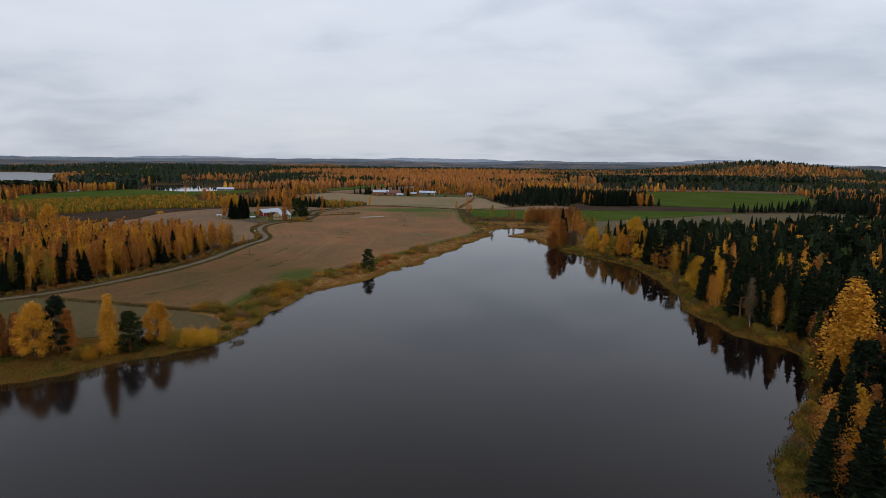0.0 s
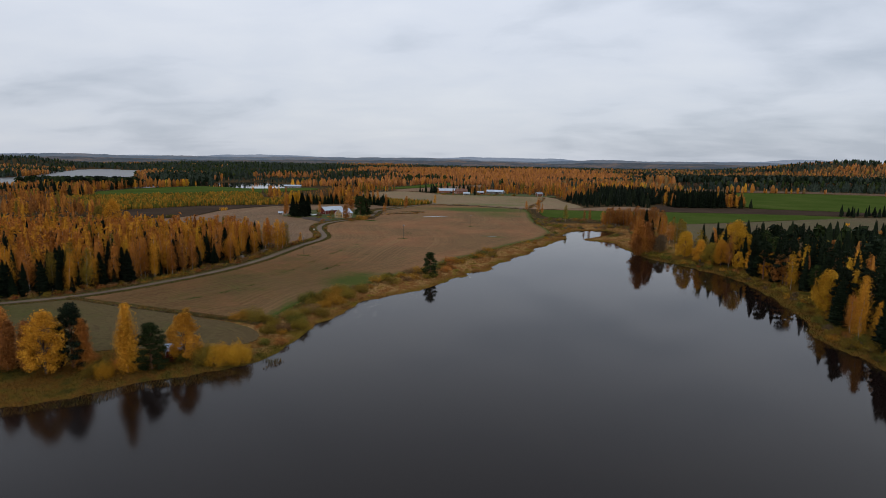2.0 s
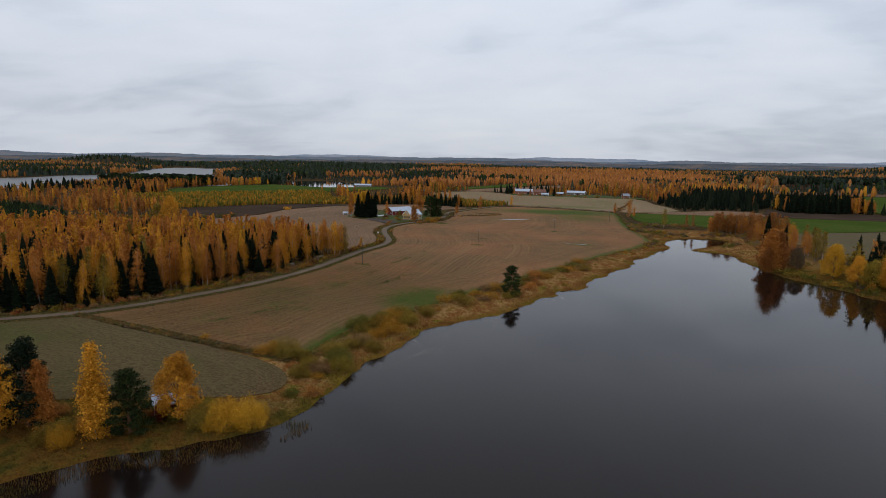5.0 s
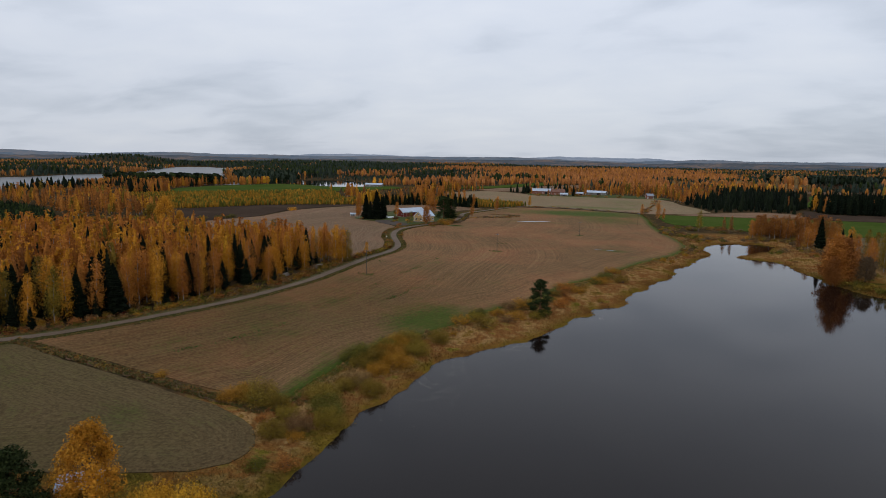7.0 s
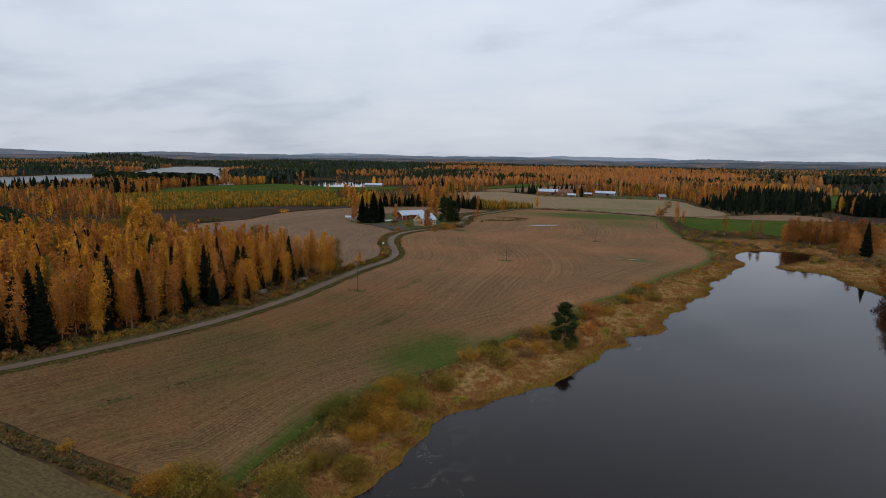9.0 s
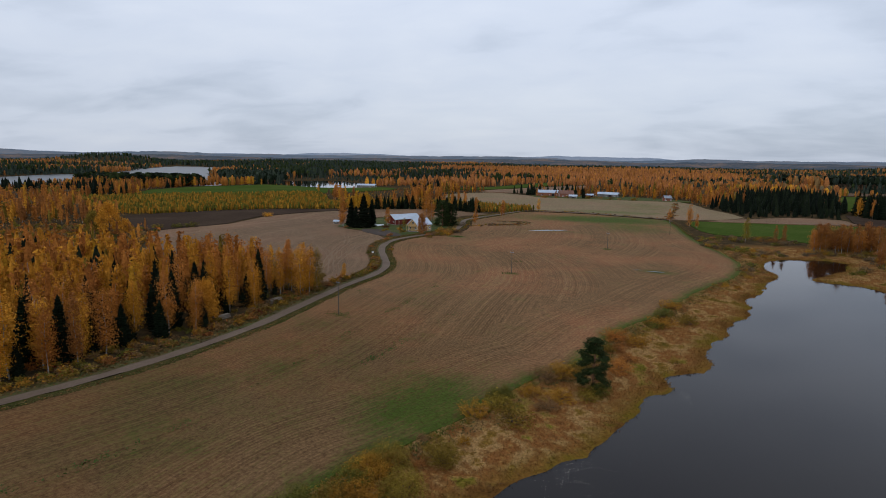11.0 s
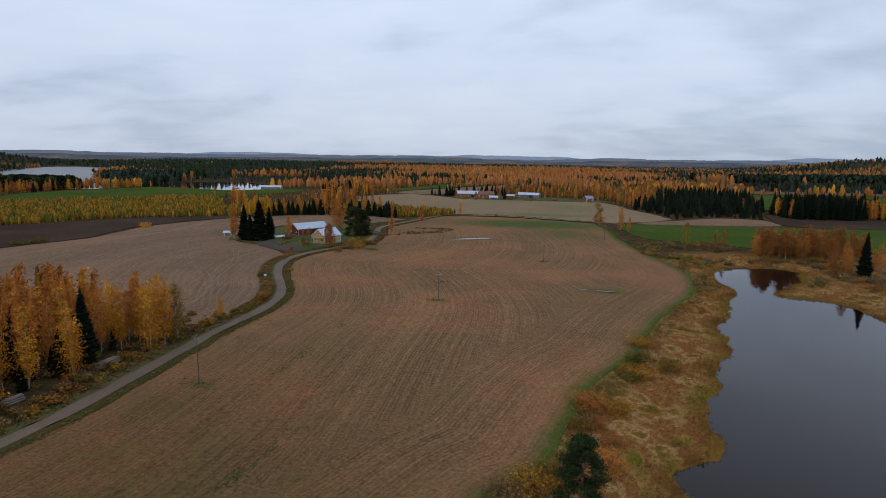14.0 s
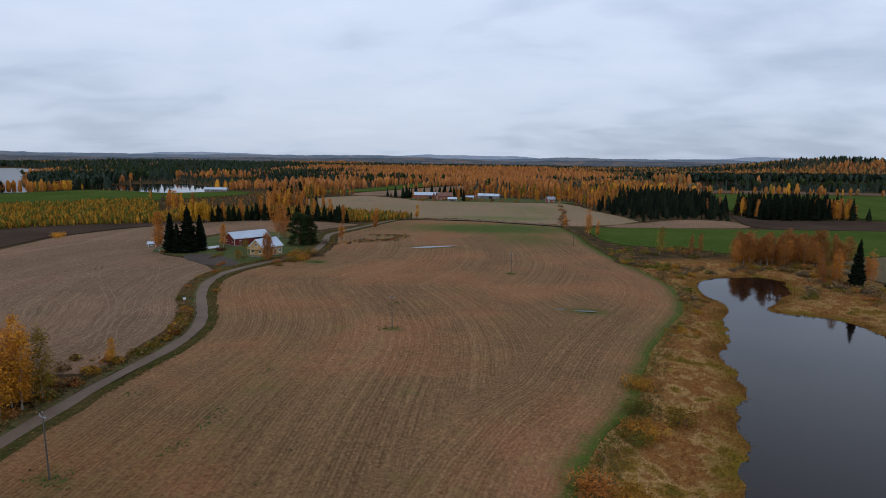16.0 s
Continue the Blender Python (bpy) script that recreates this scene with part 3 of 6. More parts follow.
def far_water(x, y):
    best = np.full(np.shape(x), 1e9)
    for lake in (BIG_LAKE, INLET, BACK_LAKE):
        best = np.minimum(best, to_line(lake, x, y, True) * np.where(inside(lake, x, y), -1, 1))
    return best


def terrain(x, y, d=None):
    """The ground's height above the lake."""
    x, y = np.asarray(x, float), np.asarray(y, float)
    d = shore_distance(x, y) if d is None else d
    z = np.interp(d, [-8, -1.5, 0, 1.2, 10, 22, 40, 120], [-1.8, -0.5, 0.0, 0.25, 0.6, 1.6, 2.2, 2.5])
    r = np.hypot(x, y - 250)
    z = z + 1.5 * np.exp(-((x + 145) ** 2 + (y - 495) ** 2) / (2 * 48 ** 2))
    z = z + np.clip((d - 12) / 60, 0, 1) * 0.5 * noise2(x / 55, y / 55, 9) * np.clip((500 - r) / 200, 0, 1)
    far = np.clip((r - 1050) / 2600, 0, 1)
    z = z + far * (1 + 12 * noise2(x / 800, y / 420, 2) + 5 * noise2(x / 330, y / 260, 4))
    z = z + 50 * np.exp(-(((x - 1130) / 215) ** 2 + ((y - 2120) / 280) ** 2) / 2)
    hx, hy = (x + 1790) * 0.75 + (y - 2010) * 0.66, (y - 2010) * 0.75 - (x + 1790) * 0.66
    z = z + 27 * np.exp(-((hx / 135) ** 4 + (hy / 230) ** 4))
    z = z + 8 * np.clip((r - 3000) / 900, 0, 1) ** 1.5
    w = far_water(x, y)
    return np.minimum(z, np.interp(w, [-40, 0, 12, 60, 200, 800], [-3, -0.1, 1.2, 3.2, 9, 200]))


# ---- meshes from arrays ----


def mesh_of(name, verts, quads, mats, index=None, soft=False):
    me = bpy.data.meshes.new(name)
    verts, quads = np.asarray(verts, np.float32), np.asarray(quads, np.int32)
    k = quads.shape[1]
    me.vertices.add(len(verts))
    me.vertices.foreach_set("co", verts.ravel())
    me.loops.add(quads.size)
    me.loops.foreach_set("vertex_index", quads.ravel())
    me.polygons.add(len(quads))
    me.polygons.foreach_set("loop_start", np.arange(0, quads.size, k, dtype=np.int32))
    for m in mats:
        me.materials.append(m)
    if index is not None:
        me.polygons.foreach_set("material_index", np.asarray(index, np.int32))
    if soft:
        me.polygons.foreach_set("use_smooth", np.ones(len(quads), bool))
    me.update(calc_edges=True)
    return me


def float_layer(me, name, values):
    a = me.attributes.new(name, "FLOAT", "POINT")
    a.data.foreach_set("value", np.asarray(values, np.float32))


def stretch_axis(lo, hi, step, far_lo, far_hi, grow):
    a = list(np.arange(lo, hi + 0.1, step))
    s = step
    while a[-1] < far_hi:
        s *= grow
        a.append(min(a[-1] + s, far_hi))
    s, b = step, [lo]
    while b[-1] > far_lo:
        s *= grow
        b.append(max(b[-1] - s, far_lo))
    return np.array(b[:0:-1] + a)


# ground: one sheet to the horizon
gx = stretch_axis(-120, 112, 1.8, -4600, 4600, 1.07)
gy = stretch_axis(100, 480, 1.8, -4300, 4700, 1.07)
GX, GY = np.meshgrid(gx, gy)
px_, py_ = GX.ravel(), GY.ravel()
gd = shore_distance(px_, py_)
gz = terrain(px_, py_, gd)
nx, ny = len(gx), len(gy)
GRID_Z, GRID_D = gz.reshape(ny, nx), gd.reshape(ny, nx)


def on_grid(grid, x, y):
    x, y = np.asarray(x, float), np.asarray(y, float)
    i, j = np.clip(np.searchsorted(gx, x) - 1, 0, nx - 2), np.clip(np.searchsorted(gy, y) - 1, 0, ny - 2)
    u, v = np.clip((x - gx[i]) / (gx[i + 1] - gx[i]), 0, 1), np.clip((y - gy[j]) / (gy[j + 1] - gy[j]), 0, 1)
    return (grid[j, i] * (1 - u) + grid[j, i + 1] * u) * (1 - v) + (grid[j + 1, i] * (1 - u) + grid[j + 1, i + 1] * u) * v


def height(x, y):
    """The ground's height at a place."""
    return on_grid(GRID_Z, x, y)


ii = (np.arange(ny - 1)[:, None] * nx + np.arange(nx - 1)[None, :]).ravel()
gme = mesh_of("ground", np.stack([px_, py_, gz], 1), np.stack([ii, ii + 1, ii + nx + 1, ii + nx], 1), [MAT["ground"]], soft=True)
float_layer(gme, "shore", gd)
tagged(new("ground", gme), "forest floor and marshy lakeside ground in autumn brown", "ground", kind="structure")


def sheet(name, x0, y0, x1, y1, z, mat, label, n=8):
    xs, ys = np.linspace(x0, x1, n), np.linspace(y0, y1, n)
    A, B = np.meshgrid(xs, ys)
    j = (np.arange(n - 1)[:, None] * n + np.arange(n - 1)[None, :]).ravel()
    me = mesh_of(name, np.stack([A.ravel(), B.ravel(), np.full(A.size, z)], 1), np.stack([j, j + 1, j + n + 1, j + n], 1), [mat])
    return tagged(new(name, me), label, "water", kind="structure")


sheet("water_1", -335, -352, 135, 480, 0.0, MAT["water"], "calm dark lake mirroring the overcast sky")
sheet("water_2", -1480, 360, -548, 1930, 0.0, MAT["ruffled"], "distant grey wind-ruffled lake among wooded shores")
sheet("water_3", -548, 860, -280, 1150, 0.0, MAT["water"], "calm dark lake inlet among sedge and trees")

from mathutils.geometry import delaunay_2d_cdt


def field(name, poly, mat, label, step=5.0, lift=0.14, row=None, lush=(), edge=None, edge_width=5.0, darkened=()):
    """A field laid over the ground: its outline is a little uneven, its rows follow the line row."""
    seg = []
    for a, b in zip(poly, np.roll(poly, -1, axis=0)):
        n = max(1, int(np.hypot(*(b - a)) / (step * 0.6)))
        seg += [a + (b - a) * k / n for k in range(n)]
    seg = np.array(seg)
    seg += 0.5 * np.stack([noise2(seg[:, 0] / 5, seg[:, 1] / 5, 11), noise2(seg[:, 0] / 5, seg[:, 1] / 5, 12)], 1)
    lo, hi = poly.min(0), poly.max(0)
    A, B = np.meshgrid(np.arange(lo[0], hi[0], step), np.arange(lo[1], hi[1], step))
    A, B = A.ravel() + 0.3, B.ravel() + 0.3
    keep = inside(seg, A, B)
    A, B = A[keep], B[keep]
    keep = to_line(seg, A, B, True) > step * 0.45
    pts = np.concatenate([seg, np.stack([A[keep], B[keep]], 1)])
    res = delaunay_2d_cdt([Vector(p) for p in pts], [], [list(range(len(seg)))], 1, 1e-4)
    P = np.array([(v.x, v.y) for v in res[0]])
    F = np.array([f for f in res[2] if len(f) == 3])
    a, b, c = P[F[:, 0]], P[F[:, 1]], P[F[:, 2]]
    flip = ((b[:, 0] - a[:, 0]) * (c[:, 1] - a[:, 1]) - (b[:, 1] - a[:, 1]) * (c[:, 0] - a[:, 0])) < 0
    F[flip] = F[flip][:, ::-1]
    z = height(P[:, 0], P[:, 1]) + lift
    ring = np.arange(len(seg))
    foot = np.column_stack([seg, height(seg[:, 0], seg[:, 1]) - 0.4])
    after = np.roll(ring, -1)
    head = np.column_stack([seg, height(seg[:, 0], seg[:, 1]) + lift])
    base = len(P)
    P, z = np.concatenate([P, seg, seg]), np.concatenate([z, head[:, 2], foot[:, 2]])
    a, b, c, d = base + ring, base + after, base + len(seg) + after, base + len(seg) + ring
    F = np.concatenate([F, np.stack([d, c, b], 1), np.stack([d, b, a], 1)])
    me = mesh_of(name, np.column_stack([P, z]), F, [mat], soft=True)
    lines = row if row is not None else [seg]
    dist = to_line(lines[0], P[:, 0], P[:, 1])
    if len(lines) > 1:
        other = to_line(lines[1], P[:, 0], P[:, 1])
        dist = np.where(other < 24, other, dist)
    float_layer(me, "row", dist)
    g = np.zeros(len(P))
    for x, y, rx, ry, s in lush:
        g = np.maximum(g, s * np.exp(-(((P[:, 0] - x) / rx) ** 2 + ((P[:, 1] - y) / ry) ** 2)))
    if edge is not None:
        g = np.maximum(g, np.clip(1.15 - to_line(edge, P[:, 0], P[:, 1]) / edge_width, 0, 1))
    float_layer(me, "lush", g)
    w = np.zeros(len(P))
    for x, y, rx, ry, s in darkened:
        w = np.maximum(w, s * np.exp(-(((P[:, 0] - x) / rx) ** 2 + ((P[:, 1] - y) / ry) ** 2)))
    float_layer(me, "darkened", w)
    return tagged(new(name, me), label, "field", kind="structure")


field("field_1", MAIN_FIELD, MAT["stubble"], "brown stubble field with tractor rows and green edges", 3.0, 0.12, [ROAD, FIELD_SHORE],
      [(-62, 257, 14, 18, 1.0), (-100, 250, 30, 55, 0.40), (-85, 330, 12, 40, 0.28), (-12, 550, 26, 34, 0.7), (-61, 506, 24, 7, 0.55), (-12, 398, 9, 4, 0.85), (-100, 304, 3, 3, 0.8), (-64, 376, 2.5, 2.5, 0.9), (-29, 450, 3, 3, 0.8),
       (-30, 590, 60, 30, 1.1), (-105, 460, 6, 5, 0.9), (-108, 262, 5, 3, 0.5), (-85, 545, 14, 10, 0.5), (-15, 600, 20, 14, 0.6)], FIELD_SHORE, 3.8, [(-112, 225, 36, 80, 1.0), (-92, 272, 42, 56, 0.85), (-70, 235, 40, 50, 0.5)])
field("field_2", SOUTH_FIELD, MAT["weedy"], "greenish weedy stubble field beside the lakeside trees", 4.0, lush=[(-130, 165, 45, 22, 0.35), (-95, 182, 14, 7, 0.45), (-150, 188, 30, 12, 0.7)], darkened=[(-130, 150, 60, 30, 0.5)])
field("field_3", LEFT_FIELD, MAT["stubble_pale"], "pale brown tilled field with curved wheel tracks", 4.0, row=[ROAD])
field("field_4", PLOUGH, MAT["plough"], "dark freshly ploughed strip of soil", 8.0, 0.3)
field("field_5", WEST_CROP, MAT["crop"], "bright green winter crop field near the far lake", 14.0, 0.6)
field("field_6", PASTURE, MAT["pasture"], "pale greenish pasture before the distant farm", 8.0, 0.4, lush=[(-20, 650, 50, 18, 0.8), (10, 720, 40, 60, 0.55), (-110, 720, 60, 40, 0.4), (-40, 780, 70, 14, 0.5)])
field("field_7", FAR_CROP, MAT["crop"], "distant green crop strip", 16.0, 0.9)
field("field_8", FAR_STUBBLE, MAT["stubble_pale"], "distant pale stubble field", 16.0, 0.8)
field("field_9", PALE_STRIP, MAT["stubble_pale"], "pale pinkish stubble strip beside a green field", 8.0, 0.4)
field("field_10", EAST_CROP, MAT["crop"], "vivid green winter crop beyond the bay", 8.0, 0.35)
field("field_11", EAST_PLOUGH, MAT["plough"], "dark ploughed field before a spruce stand", 9.0, 0.5)
field("field_12", NORTH_CROP, MAT["crop"], "large green crop field below the far forest", 14.0, 0.8)
field("field_13", EAST_STUBBLE, MAT["fallow"], "dull brown-green stubble behind the lakeside forest", 8.0, 0.35)
field("field_14", CLEARCUT, MAT["brush"], "brown felled clearing at the forest edge", 16.0, 0.9)
field("field_15", YARD, MAT["grass"], "green farmyard lawn with brown tufts", 4.0, 0.16)
field("garden_plot", smooth([(-160, 473), (-149, 471), (-138, 461), (-131, 450), (-136, 446.5), (-146, 451), (-158, 463)], True, 2), MAT["garden"], "dark bare vegetable plot before the farmhouse", 3.0, 0.24)
field("field_16", FAR_YARD, MAT["grass"], "grassy yard of the distant farm", 10.0, 0.6)


def ribbon(name, line, half, mat, label, lift, side=0.0, crown=0.0, category="road", wobble=0.25):
    """A strip of ground along a line, side metres off to its right."""
    p = np.asarray(line)
    t = np.gradient(p, axis=0)
    t /= np.linalg.norm(t, axis=1)[:, None]
    nrm = np.stack([t[:, 1], -t[:, 0]], 1)
    offs = np.array([-1, -0.5, 0, 0.5, 1.0])
    V = []
    for k, o in enumerate(offs):
        w = wobble * noise2(np.arange(len(p)) * 0.9, np.full(len(p), k * 7.3), 21) if k in (0, 4) else 0
        xy = p + nrm * (side + o * half + w)[:, None] if np.ndim(w) else p + nrm * (side + o * half)
        z = height(xy[:, 0], xy[:, 1]) + lift + crown * (1 - abs(o))
        V.append(np.column_stack([xy, z]))
    V = np.stack(V, 1).reshape(-1, 3)
    j = (np.arange(len(p) - 1)[:, None] * 5 + np.arange(4)[None, :]).ravel()
    return tagged(new(name, mesh_of(name, V, np.stack([j, j + 1, j + 6, j + 5], 1), [mat], soft=True)), label, category, kind="structure")


DENSE_ROAD = smooth(ROAD, False, 2)
ribbon("road", DENSE_ROAD, 1.45, MAT["gravel"], "grey-brown gravel road bending between fields", 0.22, 0, 0.08)
ribbon("verge_1", DENSE_ROAD, 1.35, MAT["bank"], "green grass verge beside the gravel road", 0.17, 2.6, 0.0, "verge", 0.6)
ribbon("verge_2", DENSE_ROAD, 1.4, MAT["verge"], "rough weedy verge between gravel road and wood", 0.17, -2.7, 0.0, "verge", 0.7)
ribbon("track", TRACK, 1.6, MAT["gravel"], "narrow farm track between fields", 0.55)
ribbon("ditch_bank", smooth(DITCH, False, 2), 0.9, MAT["brush"], "brown overgrown ditch bank between two fields", 0.2, 0, 0.15, "ditch", 0.8)

WHEEL = [[(-127, 362), (-133, 374), (-137, 392), (-140, 410), (-141, 428)], [(-131, 360), (-139, 380), (-145, 402), (-150, 424), (-160, 446)], [(-128, 359), (-142, 388), (-156, 408), (-172, 428), (-186, 456)]]
for i, line in enumerate(WHEEL):
    for off in (-1.0, 1.0):
        ribbon("wheel_track_%d%s" % (i + 1, "a" if off < 0 else "b"), smooth(line, False, 6), 0.19, MAT["stubble_pale_dry"], "dry pale wheel track curving over the tilled field", 0.19, off, 0.0, "wheel track", 0.22)

# ---- trees ----
rng = np.random.default_rng(7)


def frames_of(normals, spin):
    n = normals / np.linalg.norm(normals, axis=1)[:, None]
    ref = np.where(np.abs(n[:, 2:3]) > 0.9, np.array([[1.0, 0, 0]]), np.array([[0, 0, 1.0]]))
    u = np.cross(n, ref)
    u /= np.linalg.norm(u, axis=1)[:, None]
    v = np.cross(n, u)
    c, s = np.cos(spin)[:, None], np.sin(spin)[:, None]
    return u * c + v * s, v * c - u * s, n


def leaves(centres, size, r, out=None, flat=0.5):
    """One bent, uneven four-sided clump of leaves at each centre."""
    k = len(centres)
    nrm = r.normal(size=(k, 3)) + (0 if out is None else out * 1.2) + np.array([0, 0, flat])
    u, v, n = frames_of(nrm, r.uniform(0, 6.3, k))
    s = size * r.uniform(0.55, 1.35, (k, 1))
    V = np.empty((k, 4, 3))
    for i, (a, b) in enumerate(((-1, -0.15), (0.1, -0.8), (1, 0.2), (-0.1, 0.75))):
        V[:, i] = centres + u * s * 0.62 * (a + r.normal(0, 0.18, (k, 1))) + v * s * 0.62 * (b + r.normal(0, 0.18, (k, 1))) + n * s * r.normal(0, 0.16, (k, 1))
    return V.reshape(-1, 3), np.arange(4 * k).reshape(-1, 4)


def tube(path, radii, sides=6):
    """A tapered limb along a path."""
    path = np.asarray(path, float)
    t = np.gradient(path, axis=0)
    u, v, _ = frames_of(t + 1e-6, np.zeros(len(path)))
    a = np.arange(sides) * 2 * np.pi / sides
    V = (path[:, None] + (u[:, None] * np.cos(a)[None, :, None] + v[:, None] * np.sin(a)[None, :, None]) * np.asarray(radii)[:, None, None]).reshape(-1, 3)
    j, k = np.meshgrid(np.arange(len(path) - 1), np.arange(sides), indexing="ij")
    j, k = j.ravel(), k.ravel()
    k2 = (k + 1) % sides
    return V, np.stack([j * sides + k, j * sides + k2, (j + 1) * sides + k2, (j + 1) * sides + k], 1)


def join(parts):
    V, Q, n = [], [], 0
    for v, q in parts:
        V.append(v)
        Q.append(q + n)
        n += len(v)
    return np.concatenate(V), np.concatenate(Q)


def birch_form(f):
    """Half-width of a birch's crown from its foot (0) to its tip (1)."""
    return 1.42 * (f + 0.04) ** 0.46 * np.maximum(0, 1.0 - f) ** 0.60


def hull(r, low, wide, form, sides=6, rings=4, fill=0.8):
    """The dense inside of a crown, uneven, closed at the tip."""
    fs = np.linspace(0.02, 0.97, rings)
    a = np.arange(sides) * 2 * np.pi / sides
    V = []
    for f in fs:
        rad = wide * fill * form(f) * r.uniform(0.7, 1.25, sides)
        V.append(np.column_stack([np.cos(a + f) * rad, np.sin(a + f) * rad, np.full(sides, low + (1 - low) * f) + r.normal(0, 0.015, sides)]))
    V = np.concatenate(V)
    j, k = np.meshgrid(np.arange(rings - 1), np.arange(sides), indexing="ij")
    j, k = j.ravel(), k.ravel()
    k2 = (k + 1) % sides
    return V, np.stack([j * sides + k, j * sides + k2, (j + 1) * sides + k2, (j + 1) * sides + k], 1)


def birch(r, count, size, sides=6, wide=0.115, low=0.2, core=0.0):
    """A birch 1 m high, to be scaled: slim trunk, fine limbs, and clumps of leaves hung along many twigs."""
    bend = r.normal(0, 0.010, (6, 2)).cumsum(0)
    zs = np.linspace(0, 0.97, 6)
    path = np.column_stack([bend - bend[0], zs])
    wood = [tube(path, np.interp(zs, [0, 0.1, 1], [0.0095, 0.0078, 0.0012]), sides)]
    n = 110 if count > 4000 else 72 if count > 1000 else 30 if count > 300 else 12
    zz = np.sort(r.uniform(0, 1, n) ** 1.15)
    C, O = [], []
    w = birch_form(zz) + 0.25
    for i, f in enumerate(zz):
        per = max(2, int(count * w[i] / w.sum()))
        z = low + (1 - low) * f
        reach = wide * birch_form(f) * r.uniform(0.7, 1.15)
        a = i * 2.4 + r.normal(0, 0.4)
        root = np.array([np.interp(z, zs, path[:, 0]), np.interp(z, zs, path[:, 1]), z])
        d = np.array([np.cos(a), np.sin(a), 0])
        s = r.uniform(0.12, 1.02, per) ** 0.7
        p = root + d * (reach * s)[:, None] + np.array([0, 0, 1.0]) * (0.05 * s - 0.07 * s ** 2 * (1 - f))[:, None]
        p += r.normal(0, 1, (per, 3)) * np.array([0.30, 0.30, 0.34]) * wide * (0.45 + 0.55 * (1 - f))
        C.append(p)
        O.append(p - root)
        if sides > 3 and i % (n // 8) == 0:
            tip = root + d * reach * 0.8 + np.array([0, 0, 0.05])
            wood.append(tube([root - np.array([0, 0, 0.03]), (root + tip) / 2, tip], [0.0034, 0.0022, 0.0006], 3))
    C, O = np.concatenate(C), np.concatenate(O)
    crown = leaves(C, size, r, O / (np.linalg.norm(O, axis=1)[:, None] + 1e-6), 0.25)
    if core:
        crown = join([crown, hull(r, low + 0.04, wide, birch_form, 6, 4, core)])
    return join(wood), crown


def broadleaf(r, count, size, wide=0.34, low=0.12, lobes=26):
    """A full, round-headed tree with lobes of foliage."""
    wood = [tube([(0, 0, 0), (0.01, 0, 0.3), (0, 0.01, 0.75)], [0.02, 0.015, 0.004], 6)]
    C, O = [], []
    for i in range(lobes):
        f = (i + 0.5) / lobes
        z = low + (0.90 - low) * f + 0.02
        rad = wide * np.sqrt(max(0.05, 1 - ((f - 0.38) / 0.68) ** 2)) * r.uniform(0.45, 0.95) * (1 - 0.5 * max(0.0, f - 0.55) / 0.45)
        a = i * 2.4 + r.normal(0, 0.3)
        c = np.array([np.cos(a) * rad, np.sin(a) * rad, z])
        if i % 3 == 0:
            wood.append(tube([(0, 0, z * 0.55), c * np.array([0.5, 0.5, 0.8]), c], [0.008, 0.005, 0.001], 3))
        k = count // lobes
        d = r.normal(size=(k, 3))
        d /= np.linalg.norm(d, axis=1)[:, None]
        C.append(c + d * (wide * (0.42 if lobes < 40 else 0.33) * r.uniform(0.3, 1.1, (k, 1))) * np.array([1, 1, 0.8]))
        O.append(d)
    return join(wood), leaves(np.concatenate(C), size, r, np.concatenate(O), 0.35)


def spruce(r, whorls, arms, wide=0.16, sides=5, fins=True, core=0.62):
    """A spruce 1 m high: whorls of drooping, pointed branches on a straight stem."""
    wood = tube([(0, 0, 0), (0, 0, 0.5), (0, 0, 1.0)], [0.012, 0.007, 0.001], sides)
    Q = []
    for i in range(whorls):
        f = (i + r.uniform(-0.25, 0.25)) / whorls
        f = min(max(f, 0), 0.99)
        z = 0.06 + 0.93 * f
        reach = wide * (1 - f) ** 0.8 * (1.0 if f > 0.12 else 0.75) + 0.008
        for k in range(arms):
            a = (k + r.uniform(-0.35, 0.35)) * 2 * np.pi / arms + i * 0.9
            rr = reach * r.uniform(0.68, 1.18)
            d, s = np.array([np.cos(a), np.sin(a), 0]), np.array([-np.sin(a), np.cos(a), 0])
            w = rr * r.uniform(0.22, 0.36) + 0.004
            drop = rr * (0.42 - 0.75 * f) + r.normal(0, 0.004)
            root = np.array([0, 0, z + 0.012])
            mid = d * rr * 0.6 + np.array([0, 0, z - drop * 0.5])
            tip = d * rr + np.array([0, 0, z - drop * 0.75])
            Q.append([root, mid - s * w, tip, mid + s * w])
            if fins:
                hang = 0.030 + rr * 0.22
                Q.append([d * rr * 0.2 + np.array([0, 0, z]), mid + np.array([0, 0, -hang]), tip + np.array([0, 0, 0.002]), mid + np.array([0, 0, 0.012])])
    Q.append([np.array([-0.006, 0, 0.93]), np.array([0, 0.006, 0.93]), np.array([0, 0, 1.01]), np.array([0.006, 0, 0.93])])
    V = np.array(Q).reshape(-1, 3)
    inner = hull(r, 0.07, wide, lambda f: (1.0 - f) ** 0.85 + 0.02, 6 if fins else 5, 5, core)
    return wood, join([(V, np.arange(len(V)).reshape(-1, 4)), inner])


